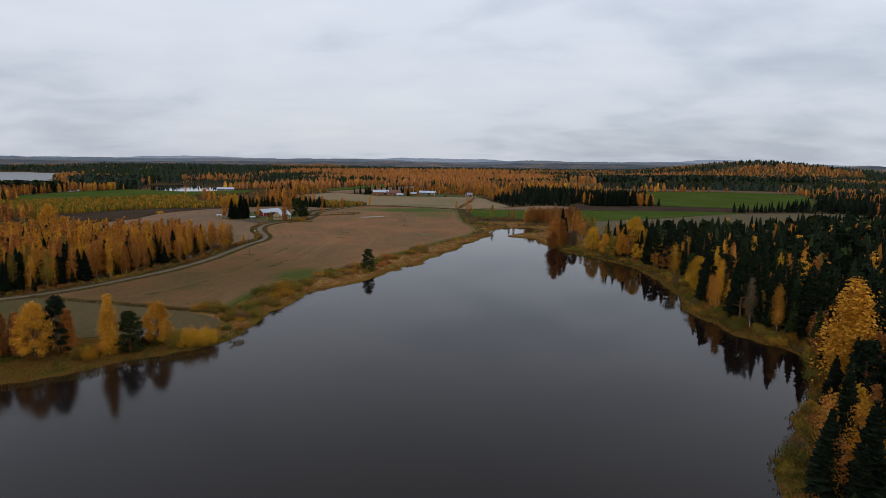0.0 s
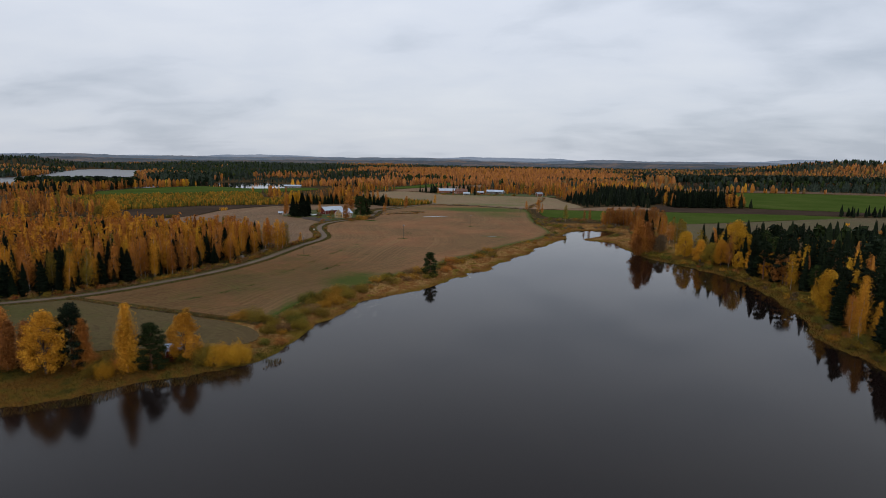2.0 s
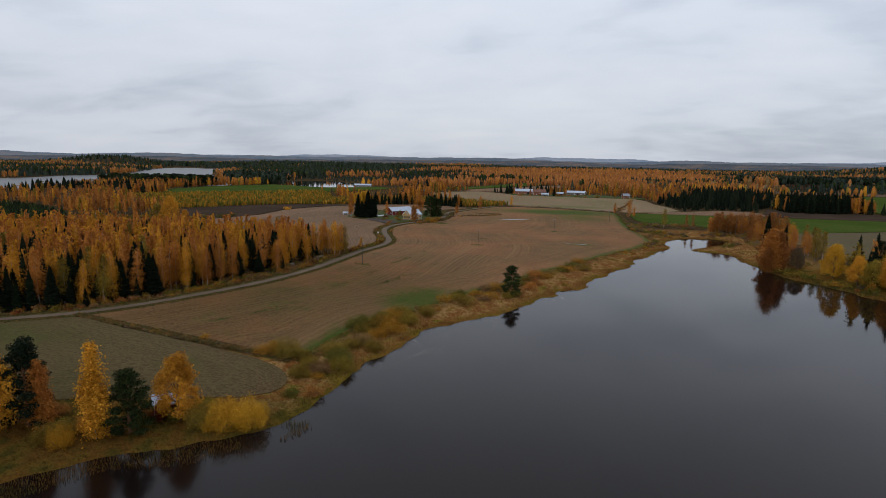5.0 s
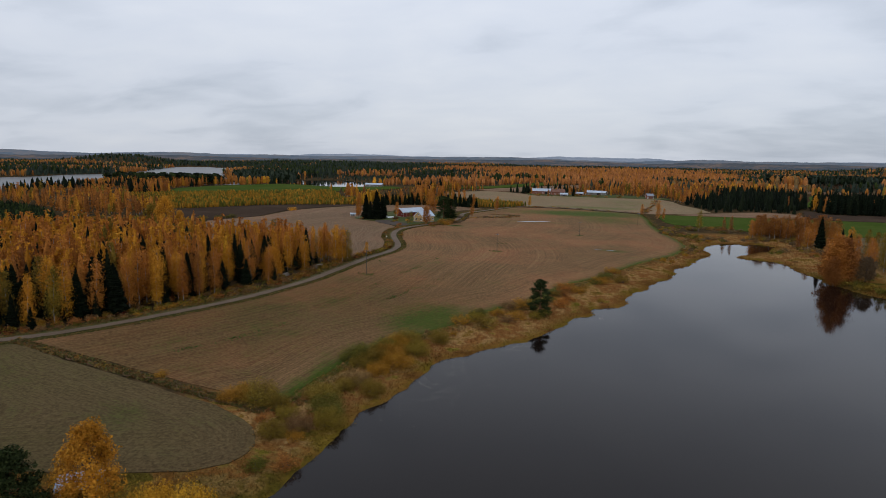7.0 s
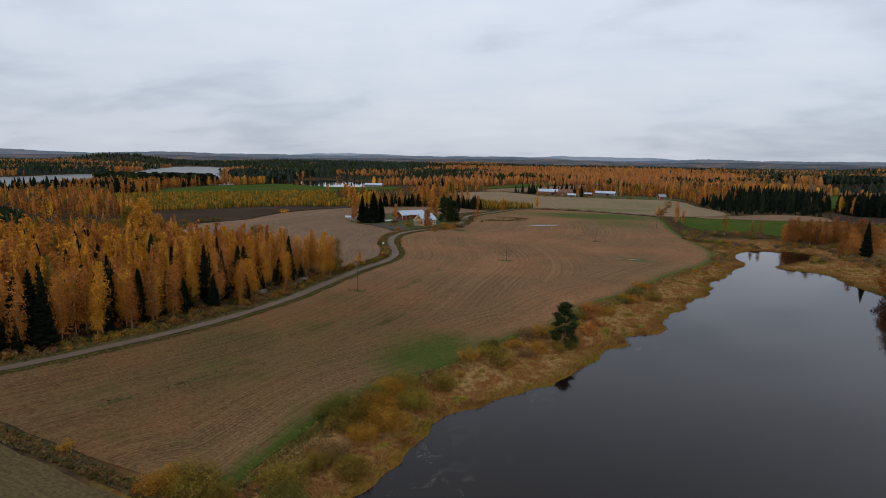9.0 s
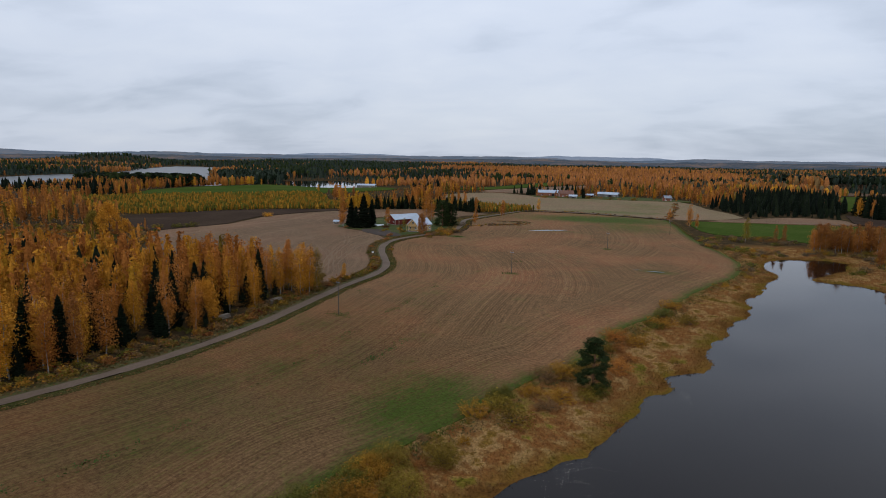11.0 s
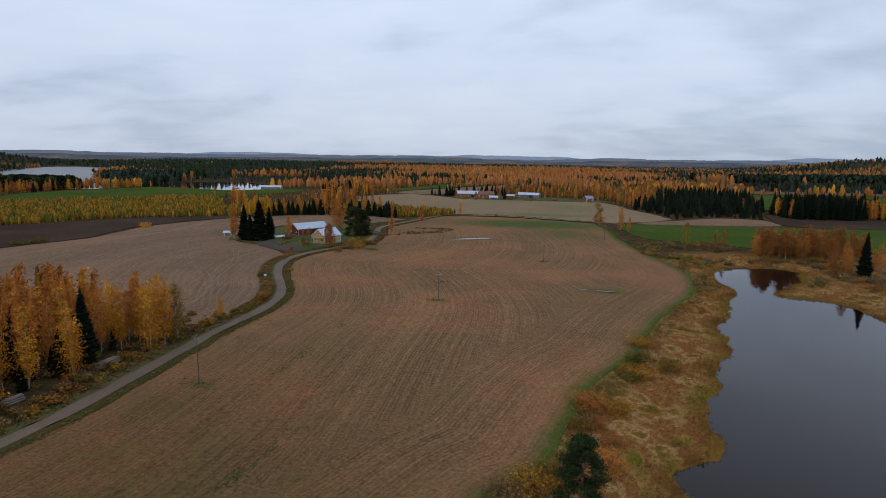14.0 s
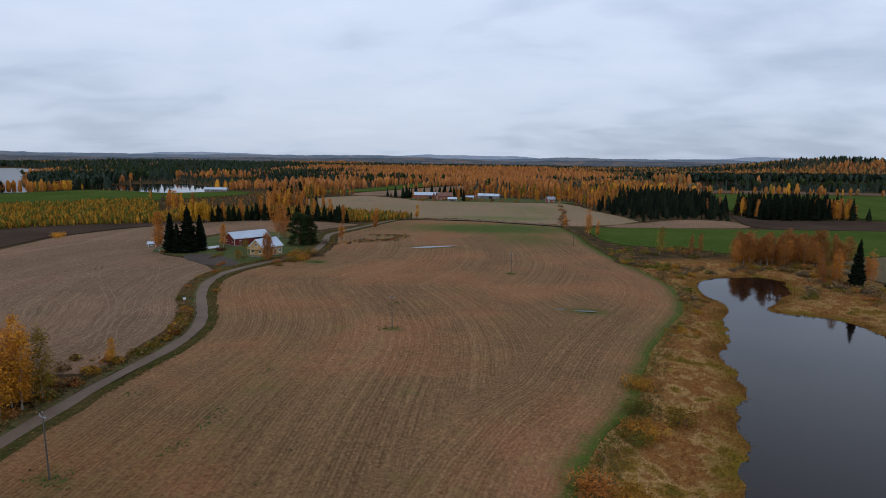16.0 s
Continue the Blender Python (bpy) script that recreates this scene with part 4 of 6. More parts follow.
def pine(r, count, size, low=0.35, wide=0.24, pads=22):
    """A pine: bare reddish stem, wide flat pads of needles on crooked limbs."""
    wood = [tube([(0, 0, 0), (0.01, 0.01, 0.4), (-0.01, 0.01, 0.75), (0, 0, 0.95)], [0.017, 0.013, 0.008, 0.002], 6)]
    C, O = [], []
    for i in range(pads):
        f = i / (pads - 1)
        z = low + (0.95 - low) * f
        rad = wide * (0.95 - 0.75 * f ** 1.6) * r.uniform(0.45, 1.1)
        a = i * 2.4 + r.normal(0, 0.3)
        c = np.array([np.cos(a) * rad, np.sin(a) * rad, z])
        wood.append(tube([(0, 0, z - 0.05), c * np.array([0.5, 0.5, 1]) - np.array([0, 0, 0.02]), c], [0.007, 0.005, 0.0015], 3))
        k = count // pads
        d = r.normal(size=(k, 3))
        d /= np.linalg.norm(d, axis=1)[:, None]
        C.append(c + d * r.uniform(0.3, 1, (k, 1)) * np.array([0.095, 0.095, 0.052]))
        O.append(d * np.array([1, 1, 0.5]))
    return join(wood), leaves(np.concatenate(C), size, r, np.concatenate(O), 0.8)


def bush(r, count, size, lobes=9, flatness=0.75):
    """A many-stemmed bush 1 m high and about 1.6 m wide, leafy to the ground, with sprays of uneven height."""
    wood, C, O = [], [], []
    for i in range(lobes):
        a = i * 2.4 + r.normal(0, 0.3)
        rad = 0.56 * np.sqrt((i + 0.3) / lobes)
        top = r.uniform(0.45, 1.0) * (1 - rad * 0.55)
        c = np.array([np.cos(a) * rad, np.sin(a) * rad, 0.55 * top])
        wood.append(tube([(c[0] * 0.2, c[1] * 0.2, 0), c * np.array([0.7, 0.7, 0.6]), c], [0.02, 0.014, 0.004], 3))
        k = count // lobes
        d = r.normal(size=(k, 3))
        d /= np.linalg.norm(d, axis=1)[:, None]
        w = r.uniform(0.19, 0.32)
        p = c + d * r.uniform(0.45, 1.08, (k, 1)) * np.array([w, w, 0.45 * top + 0.1])
        p[:, 2] = np.abs(p[:, 2]) + 0.02
        C.append(p)
        O.append(d)
    return join(wood), leaves(np.concatenate(C), size, r, np.concatenate(O), 0.3)


def variants(make, n, seed):
    return [make(np.random.default_rng(seed + i)) for i in range(n)]


# kinds at three levels of detail: near, middle, far; each with several forms
FORMS = {
    "birch": (variants(lambda r: birch(r, 2700, 0.0160, 6, r.uniform(0.125, 0.175), r.uniform(0.1, 0.25)), 8, 10), variants(lambda r: birch(r, 700, 0.0255, 4, r.uniform(0.125, 0.165), 0.14, 0.58), 8, 20), variants(lambda r: birch(r, 120, 0.054, 3, r.uniform(0.14, 0.19), 0.12, 0.6), 7, 30)),
    "broad": (variants(lambda r: broadleaf(r, 3600, 0.031), 3, 40), variants(lambda r: broadleaf(r, 620, 0.075), 3, 50), variants(lambda r: broadleaf(r, 72, 0.2), 2, 60)),
    "spruce": (variants(lambda r: spruce(r, 24, 11), 4, 70), variants(lambda r: spruce(r, 14, 7, 0.16, 4, True), 4, 80), variants(lambda r: spruce(r, 11, 6, 0.19, 3, False, 0.78), 4, 90)),
    "pine": (variants(lambda r: pine(r, 2600, 0.034), 3, 100), variants(lambda r: pine(r, 1000, 0.036), 3, 110), variants(lambda r: pine(r, 66, 0.17), 2, 120)),
    "bush": (variants(lambda r: bush(r, 1150, 0.050, 12), 5, 130), variants(lambda r: bush(r, 130, 0.15), 4, 140), variants(lambda r: bush(r, 56, 0.27, 4), 4, 150)),
}
# the few trees that stand alone on the west shore are built finest
HERO = {
    "birch": variants(lambda r: birch(r, 8500, 0.0165, 8, 0.165, 0.07, 0.5), 3, 210),
    "broad": variants(lambda r: broadleaf(r, 11000, 0.0185, 0.34, 0.12, 60), 3, 220),
    "pine": variants(lambda r: pine(r, 13000, 0.0165, 0.06, 0.27, 38), 3, 230),
    "spruce": variants(lambda r: spruce(r, 34, 14), 2, 240),
    "bush": variants(lambda r: bush(r, 6000, 0.029, 17), 3, 250),
}
BARK["broad"] = BARK["spruce"]
MESHES = {}


def tree_meshes(kind, level, form, colour):
    key = (kind, level, form, colour)
    if key not in MESHES:
        (wv, wq), (cv, cq) = (HERO[kind] if level == 9 else FORMS[kind][level])[form]
        MESHES[key] = (mesh_of("trunk", wv, wq, [BARK[kind]], soft=True), mesh_of("crown", cv, cq, [LEAF[colour]]))
    return MESHES[key]


LABELS = {
    ("birch", "gold"): "tall birch in golden yellow autumn leaf", ("birch", "orange"): "slender birch in orange autumn leaf", ("birch", "russet"): "thin birch in rusty red-brown leaf",
    ("birch", "yellow"): "bright yellow birch in full autumn leaf", ("birch", "olive"): "birch still partly green, turning yellow", ("birch", "grey"): "nearly bare grey-brown birch",
    ("broad", "yellow"): "full round tree in bright yellow leaf", ("broad", "gold"): "round-headed tree in golden autumn leaf", ("broad", "orange"): "round tree in glowing orange leaf", ("broad", "russet"): "round tree in rusty brown leaf",
    ("broad", "olive"): "round olive-green tree turning yellow", ("pine", "spruce"): "very dark green pine with rounded crown", ("spruce", "pine"): "mid-green pointed spruce", ("spruce", "spruce"): "dark green pointed spruce", ("pine", "pine"): "dark green pine with flat needle pads", ("broad", "grey"): "leafless grey-brown broad tree",
    ("bush", "gold"): "golden yellow willow bush", ("bush", "yellow"): "bright yellow spreading willow bush", ("bush", "orange"): "low orange autumn bush", ("bush", "russet"): "low rusty brown bush", ("bush", "maroon"): "dark maroon shrub",
    ("bush", "amber"): "amber-brown lakeside willow bush", ("bush", "olive"): "olive-green lakeside willow bush", ("bush", "willow"): "dark green willow bush", ("bush", "heath"): "half-bare brown willow bush", ("bush", "grey"): "leafless grey bush", ("broad", "maroon"): "small dark red rowan", ("birch", "maroon"): "small dark red rowan",
}
CATEGORY = {"birch": "birch", "broad": "tree", "spruce": "spruce", "pine": "pine", "bush": "bush"}
NAMES = {"birch": "birch_tree", "broad": "broadleaf_tree", "spruce": "spruce_tree", "pine": "pine_tree", "bush": "bush"}


def plant(kind, colour, x, y, tall, wide=1.0, level=0, group="", where=""):
    """One tree or bush as a thing of its own, with trunk and crown."""
    form = int(rng.integers(len(HERO[kind] if level == 9 else FORMS[kind][level])))
    root = new(NAMES[kind])
    root.matrix_world = pose(x, y, float(height([x], [y])[0]) - 0.05, 0, 0, float(rng.uniform(0, 360)))
    root.scale = (tall * wide, tall * wide, tall)
    for nm, me in zip(("trunk", "crown"), tree_meshes(kind, level, form, colour)):
        ob = new(nm, me)
        ob.parent = root
    return tagged(root, LABELS[(kind, colour)] + where, CATEGORY[kind], group)


def grove(name, label, items, category="forest"):
    """Many trees as one object: items are (kind, level, colour, x, y, height, width)."""
    if not items:
        return None
    mats, slot = [], {}

    def slot_of(m):
        if m.name not in slot:
            slot[m.name] = len(mats)
            mats.append(m)
        return slot[m.name]
    V, Q, I, n = [], [], [], 0
    zs = height([i[3] for i in items], [i[4] for i in items])
    for (kind, level, colour, x, y, tall, wide), z in zip(items, zs):
        forms = FORMS[kind][level]
        wood, crown = forms[int(rng.integers(len(forms)))]
        a = rng.uniform(0, 6.28)
        c, s = math.cos(a) * tall * wide, math.sin(a) * tall * wide
        for (v, q), m in ((wood, BARK[kind]), (crown, LEAF[colour])):
            V.append(np.column_stack([v[:, 0] * c - v[:, 1] * s + x, v[:, 0] * s + v[:, 1] * c + y, v[:, 2] * tall + z - 0.05]))
            Q.append(q + n)
            I.append(np.full(len(q), slot_of(m)))
            n += len(v)
    ob = new(name, mesh_of(name, np.concatenate(V), np.concatenate(Q), mats, np.concatenate(I)))
    return tagged(ob, label, category, kind="stuff")


def scatter(poly, gap, seed, jitter=0.42):
    r = np.random.default_rng(seed)
    lo, hi = poly.min(0), poly.max(0)
    A, B = np.meshgrid(np.arange(lo[0], hi[0], gap), np.arange(lo[1], hi[1], gap))
    A = A.ravel() + r.uniform(-jitter, jitter, A.size) * gap
    B = B.ravel() + r.uniform(-jitter, jitter, B.size) * gap
    k = inside(poly, A, B)
    return A[k], B[k]


def pick(r, table):
    u = r.uniform() * sum(table.values())
    for n, w in table.items():
        u -= w
        if u <= 0:
            break
    return n


# the wood beside the road: birches over dark spruces
LEFT_WOOD = smooth([(-168, 199), (-153, 213), (-145, 225), (-139, 238), (-132, 253), (-127, 269), (-124, 288), (-123, 312), (-120, 324), (-121, 330), (-150, 336), (-195, 336), (-250, 322), (-330, 295), (-330, 240), (-250, 190), (-200, 185)], True, 2)
items = []
xs, ys = scatter(LEFT_WOOD, 4.4, 301)
droad = to_line(ROAD, xs, ys)
for x, y, dr in zip(xs, ys, droad):
    if dr < 6.5 or math.hypot(x + 128, y - 286) < 6 or math.hypot(x + 126.5, y - 290.5) < 4.5 or math.hypot(x + 123, y - 310.6) < 4.5:
        continue
    south = np.clip((262 - y) / 50, 0, 1)
    kind = "spruce" if rng.uniform() < (0.38 + 0.27 * south if dr < 34 else 0.25) else "birch"
    if y > 322 or (y > 268 and dr < 10):
        kind = "birch"
    if kind == "birch":
        colour = pick(rng, {"gold": 4.2, "orange": 5.4, "yellow": 0.25, "russet": 0.25, "olive": 0.6})
        tall, wide = rng.uniform(11.0, 14.5) if y > 318 and x > -140 else rng.uniform(12, 16.8), rng.uniform(0.9, 1.2)
    else:
        colour, tall, wide = "spruce", rng.uniform(8, 16), rng.uniform(1.0, 1.5)
    if dr < 26 and y < 325 and rng.uniform() < (0.55 if y < 262 or dr > 13 else 0.10):
        items.append(("spruce", 0 if dr < 16 else 1, "spruce", x + rng.uniform(-2.2, 2.2), y + rng.uniform(-2.2, 2.2), rng.uniform(4.5, 9.0), rng.uniform(1.1, 1.5)))
    if dr < 20 and x > -190:
        plant(kind, colour, x, y, tall, wide, 0, "wood beside the road", " in the roadside wood")
    else:
        items.append((kind, 1 if dr < 48 else 2, colour, x, y, tall, wide))
grove("roadside_wood", "dense golden birch wood with dark spruces", items)

# forest on the east shore
items, far_items = [], []
EAST_WOOD = smooth([(54, 70), (64, 96), (78, 114), (88, 128), (98, 143), (104, 163), (99, 178), (97, 195), (97, 212), (102, 230), (108, 250), (108, 275), (106, 296), (99, 315), (92, 332), (98, 352), (116, 363), (145, 368), (185, 380), (225, 392), (330, 430), (520, 480), (520, 200), (300, 40), (160, -30), (70, 10)], True, 2)
xs, ys = scatter(EAST_WOOD, 5.6, 302)
ds = on_grid(GRID_D, xs, ys)
for x, y, d in zip(xs, ys, ds):
    near = d < 24 and 60 < y < 345
    if x > 0.82 * y + 40:
        far_items.append(("spruce", 2, "spruce" if rng.uniform() < 0.85 else "pine", x, y, rng.uniform(9, 17), 1.3)) if rng.uniform() < 0.24 else None
        continue
    if d < (2.5 if y < 140 else 3.2):
        continue
    if rng.uniform() < (0.55 if d < 14 else 0.16):
        kind = "birch" if rng.uniform() < 0.7 else "broad"
        colour = pick(rng, {"gold": 3, "orange": 3, "yellow": 0.8, "russet": 3, "olive": 1.2, "grey": 0.8})
        tall, wide = rng.uniform(11, 17), rng.uniform(0.85, 1.15)
        if kind == "broad":
            tall *= 0.75
    elif rng.uniform() < 0.22:
        kind, colour, tall, wide = "pine", "pine" if rng.uniform() < 0.12 else "spruce", rng.uniform(12, 18), rng.uniform(0.8, 1.1)
    else:
        kind, colour, tall, wide = "spruce", "spruce" if rng.uniform() < 0.94 else "pine", rng.uniform(8, 19.5), rng.uniform(0.85, 1.45)
    if near:
        plant(kind, colour, x, y, tall, wide, 0 if d < 14 or y < 190 else 1, "east shore trees", " on the forested shore")
    else:
        items.append((kind, 1 if d < 55 else 2, colour, x, y, tall, wide))
grove("east_forest", "dark spruce forest with scattered yellow birches", items + far_items)

# named single trees of the west shore and the bay
for kind, colour, x, y, tall, wide in [
    ("birch", "gold", -88, 151.5, 15.6, 1.0), ("pine", "pine", -84, 154.5, 11.5, 1.25), ("broad", "gold", -79.5, 161, 12.6, 0.95), ("broad", "gold", -105, 147.5, 15, 0.9), ("pine", "spruce", -101.5, 151.5, 15.5, 1.0), ("birch", "orange", -118, 150, 13, 1.3), ("spruce", "spruce", -112, 150, 11, 1.3),
    ("birch", "orange", -98.5, 151.5, 11.5, 1.2), ("birch", "russet", -109.5, 148, 11, 1.4), ("birch", "russet", -114, 147, 11, 1.3), ("birch", "gold", -120, 142, 13, 1.2), ("pine", "pine", -34.7, 275.8, 10.5, 1.35),
    ("birch", "orange", 24, 570, 15, 1.0), ("birch", "orange", 27, 561, 9, 1.2), ("birch", "olive", 42, 502, 12.5, 1.2), ("birch", "russet", 57, 504, 9, 1.0), ("birch", "russet", 61, 505, 9.5, 1.0),
    ("birch", "orange", 14, 588, 9, 1.2), ("broad", "russet", 68, 362, 13, 0.8), ("birch", "orange", 69, 357, 17.5, 1.75), ("birch", "russet", 73, 361, 16, 1.8), ("birch", "russet", 67, 353, 11, 1.8), ("broad", "grey", 80, 360, 10, 1.1), ("spruce", "spruce", 78, 372, 17.5, 1.0), ("spruce", "spruce", 90, 441, 17.5, 1.1),
    ("birch", "orange", 86, 446, 13, 1.2), ("spruce", "spruce", 98, 436, 12, 0.9), ("broad", "yellow", 88, 342, 14.5, 0.95), ("broad", "gold", 92, 330, 12, 0.9), ("broad", "gold", 99, 322, 13, 0.95), ("broad", "yellow", 108, 330, 21, 1.0),
    ("birch", "gold", 95, 133, 25, 1.5), ("birch", "gold", 103, 118, 21, 1.4), ("birch", "gold", 80, 84, 19, 1.5), ("birch", "gold", 108, 132, 19, 1.3), ("broad", "yellow", 104, 236, 15, 0.9), ("birch", "yellow", 103, 226, 14, 1.1), ("birch", "yellow", 108, 228, 15, 1.1),
    ("broad", "gold", -128, 286, 11.5, 0.95), ("birch", "gold", -118.6, 323.5, 14, 1.25), ("birch", "orange", -121.5, 325, 14.5, 1.25), ("birch", "gold", -120, 320.5, 14.5, 1.2), ("birch", "olive", -118, 327.5, 13, 1.2), ("birch", "gold", -117.2, 346, 5.5, 1.4),
    ("spruce", "spruce", -170, 477, 17.5, 1.35), ("spruce", "spruce", -162.5, 477, 20, 1.6), ("birch", "gold", -166, 484, 15, 1.1), ("spruce", "spruce", -160, 483, 16, 1.4), ("spruce", "spruce", -166.5, 475.5, 13, 1.4), ("birch", "orange", -175.5, 478, 17, 1.25), ("birch", "orange", -178, 482, 13, 1.2),
    ("birch", "orange", -152, 488, 11, 1.25), ("broad", "russet", -123, 459.5, 11.5, 0.62), ("birch", "olive", -141, 484, 6, 1.5), ("birch", "olive", -134, 458, 5, 1.5), ("birch", "orange", -138.5, 523, 17, 1.45), ("birch", "orange", -136, 526, 15, 1.4), ("pine", "pine", -123, 503, 15.5, 1.4), ("pine", "pine", -118.5, 506, 13.5, 1.35), ("pine", "pine", -121, 509, 14, 1.3), ("birch", "orange", -108, 527, 9, 1.4),
    ("birch", "orange", -100, 590, 11, 1.3), ("birch", "orange", -98, 575, 10, 1.2), ("birch", "gold", -79, 640, 10, 1.4), ("broad", "gold", -276, 413, 17, 1.0), ("broad", "gold", -265, 412, 8.5, 1.0), ("broad", "olive", -287, 414, 12, 1.0),
]:
    plant(kind, colour, x, y, tall, wide, 9 if x < -60 and y < 175 or (kind == "pine" and y > 480) or (x, y) == (-34.7, 275.8) or (x > 60 and (y < 140 or 225 < y < 362) and kind != "spruce") else 0)

# russet birches round the head of the bay
xs, ys = scatter(np.array([(66, 482), (80, 478), (112, 478), (116, 490), (98, 496), (74, 500)], float), 3.7, 305)
for x, y in zip(xs, ys):
    plant("birch", pick(rng, {"orange": 1.4, "russet": 6}), x, y, rng.uniform(7, 13.5), rng.uniform(1.25, 1.9), 0, "birches at the bay", " behind the marshy bay")
for i in range(22):
    plant("bush", pick(rng, {"olive": 3, "grey": 2, "amber": 2, "willow": 1}), rng.uniform(64, 112), rng.uniform(474, 481), rng.uniform(1.6, 3.4), 1.2, 0, "bushes at the bay", " under the bay birches")
for x, y in ((84, 452), (88, 450), (82, 446), (95, 444), (100, 448), (92, 455)):
    plant("birch", "russet" if x < 90 else "orange", x, y, rng.uniform(8, 13), 1.2, 0, "birches at the bay", " behind the marshy bay")
for x, y in ((96, 420), (101, 414), (99, 425), (106, 418), (88, 392), (92, 388), (97, 398), (103, 405), (94, 380), (100, 388)):
    plant("birch", pick(rng, {"gold": 2, "orange": 2, "olive": 1}), x, y, rng.uniform(9, 14), 1.2, 0, "birches at the bay", " beside the lake")

# farm shelter belt: a row of spruces with birches, and young birch beyond
for i in range(66):
    f = i / 65
    x, y = -222 + 100 * f + rng.normal(0, 1.2), 594 + 22 * math.sin(f * 2.6) + rng.normal(0, 2.0)
    if f < 0.16 or i % 6 == 3:
        plant("birch", "yellow" if f < 0.16 else "orange", x, y, rng.uniform(11, 15), 1.35, 1, "shelter belt behind the farm", " behind the farm")
    else:
        plant("spruce", "spruce", x, y, rng.uniform(8, 12.5), 1.55, 1, "shelter belt behind the farm", " behind the farm")

for x, y, c in ((-97, 820, "orange"), (-76, 812, "russet"), (-52, 818, "orange"), (-46, 822, "russet"), (-34, 834, "orange"), (-5, 838, "gold"), (8, 826, "orange"), (24, 812, "gold"), (44, 800, "orange"), (-92, 846, "orange"), (-70, 850, "gold")):
    plant("birch", c, x, y, rng.uniform(8, 13), 1.4, 1, "trees of the distant farm", " beside the distant farm")
plant("spruce", "spruce", -47, 806, 13, 1.3, 1, "trees of the distant farm", " beside the distant farm")
for i in range(26):
    plant("bush", pick(rng, {"russet": 3, "olive": 2, "heath": 3}), rng.uniform(-100, 8), rng.uniform(803, 816) + 8 * math.sin(i), rng.uniform(1.8, 4.2), 1.2, 1, "scrub of the distant farm", " before the distant farm")

# far kinds, for woods many hundreds of metres off
def ragged(r, low, wide, form, sides, rings, extra, size):
    """A far crown: an uneven inside with a few loose clumps that break its outline."""
    core = hull(r, low, wide, form, sides, rings, 0.85)
    f = r.uniform(0.05, 0.95, extra)
    a = r.uniform(0, 6.28, extra)
    rad = wide * form(f) * r.uniform(0.75, 1.1, extra)
    c = np.column_stack([np.cos(a) * rad, np.sin(a) * rad, low + (1 - low) * f])
    return tube([(0, 0, 0), (0, 0, low + 0.2)], [0.012, 0.007], 3), join([core, leaves(c, size, r, None, 0.4)])


FORMS["birch"] += (variants(lambda r: ragged(r, 0.08, r.uniform(0.2, 0.28), lambda f: 1.25 * (f + 0.1) ** 0.42 * (1.0 - f) ** 0.55, 6, 5, 10, 0.085), 9, 160), variants(lambda r: ragged(r, 0.04, 0.30, lambda f: 1.2 * (f + 0.1) ** 0.4 * (1.0 - f) ** 0.5, 4, 3, 2, 0.25), 9, 165))
FORMS["spruce"] += (variants(lambda r: ragged(r, 0.05, r.uniform(0.15, 0.2), lambda f: 1.1 * (1.0 - f) ** 0.8, 4, 5, 8, 0.11), 7, 170), variants(lambda r: ragged(r, 0.04, 0.22, lambda f: 1.1 * (1.0 - f) ** 0.75, 4, 3, 2, 0.2), 7, 175))
FORMS["pine"] += (variants(lambda r: ragged(r, 0.48, 0.17, birch_form, 5, 4, 7, 0.14), 6, 180), variants(lambda r: ragged(r, 0.25, 0.2, birch_form, 4, 3, 2, 0.2), 6, 185))
FORMS["broad"] += (FORMS["birch"][3], FORMS["birch"][4])
FORMS["bush"] += (FORMS["bush"][2], FORMS["bush"][2])


def sapling_grove(name, poly, gap, seed, label):
    xs, ys = scatter(poly, gap, seed)
    return grove(name, label, [("birch", 4, pick(rng, {"amber": 3.4, "olive": 1.4, "willow": 2.4}), x, y, rng.uniform(2.0, 5.2), rng.uniform(0.8, 1.15)) for x, y in zip(xs, ys)], "saplings")


sapling_grove("young_birch_stand", SAPLINGS, 2.5, 310, "dense stand of yellow-green birch saplings")
sapling_grove("young_birch_belt", SAPLINGS_EAST, 2.5, 311, "yellow-green birch saplings behind the shelter belt")

# all other land is woodland
r2 = np.random.default_rng(21)


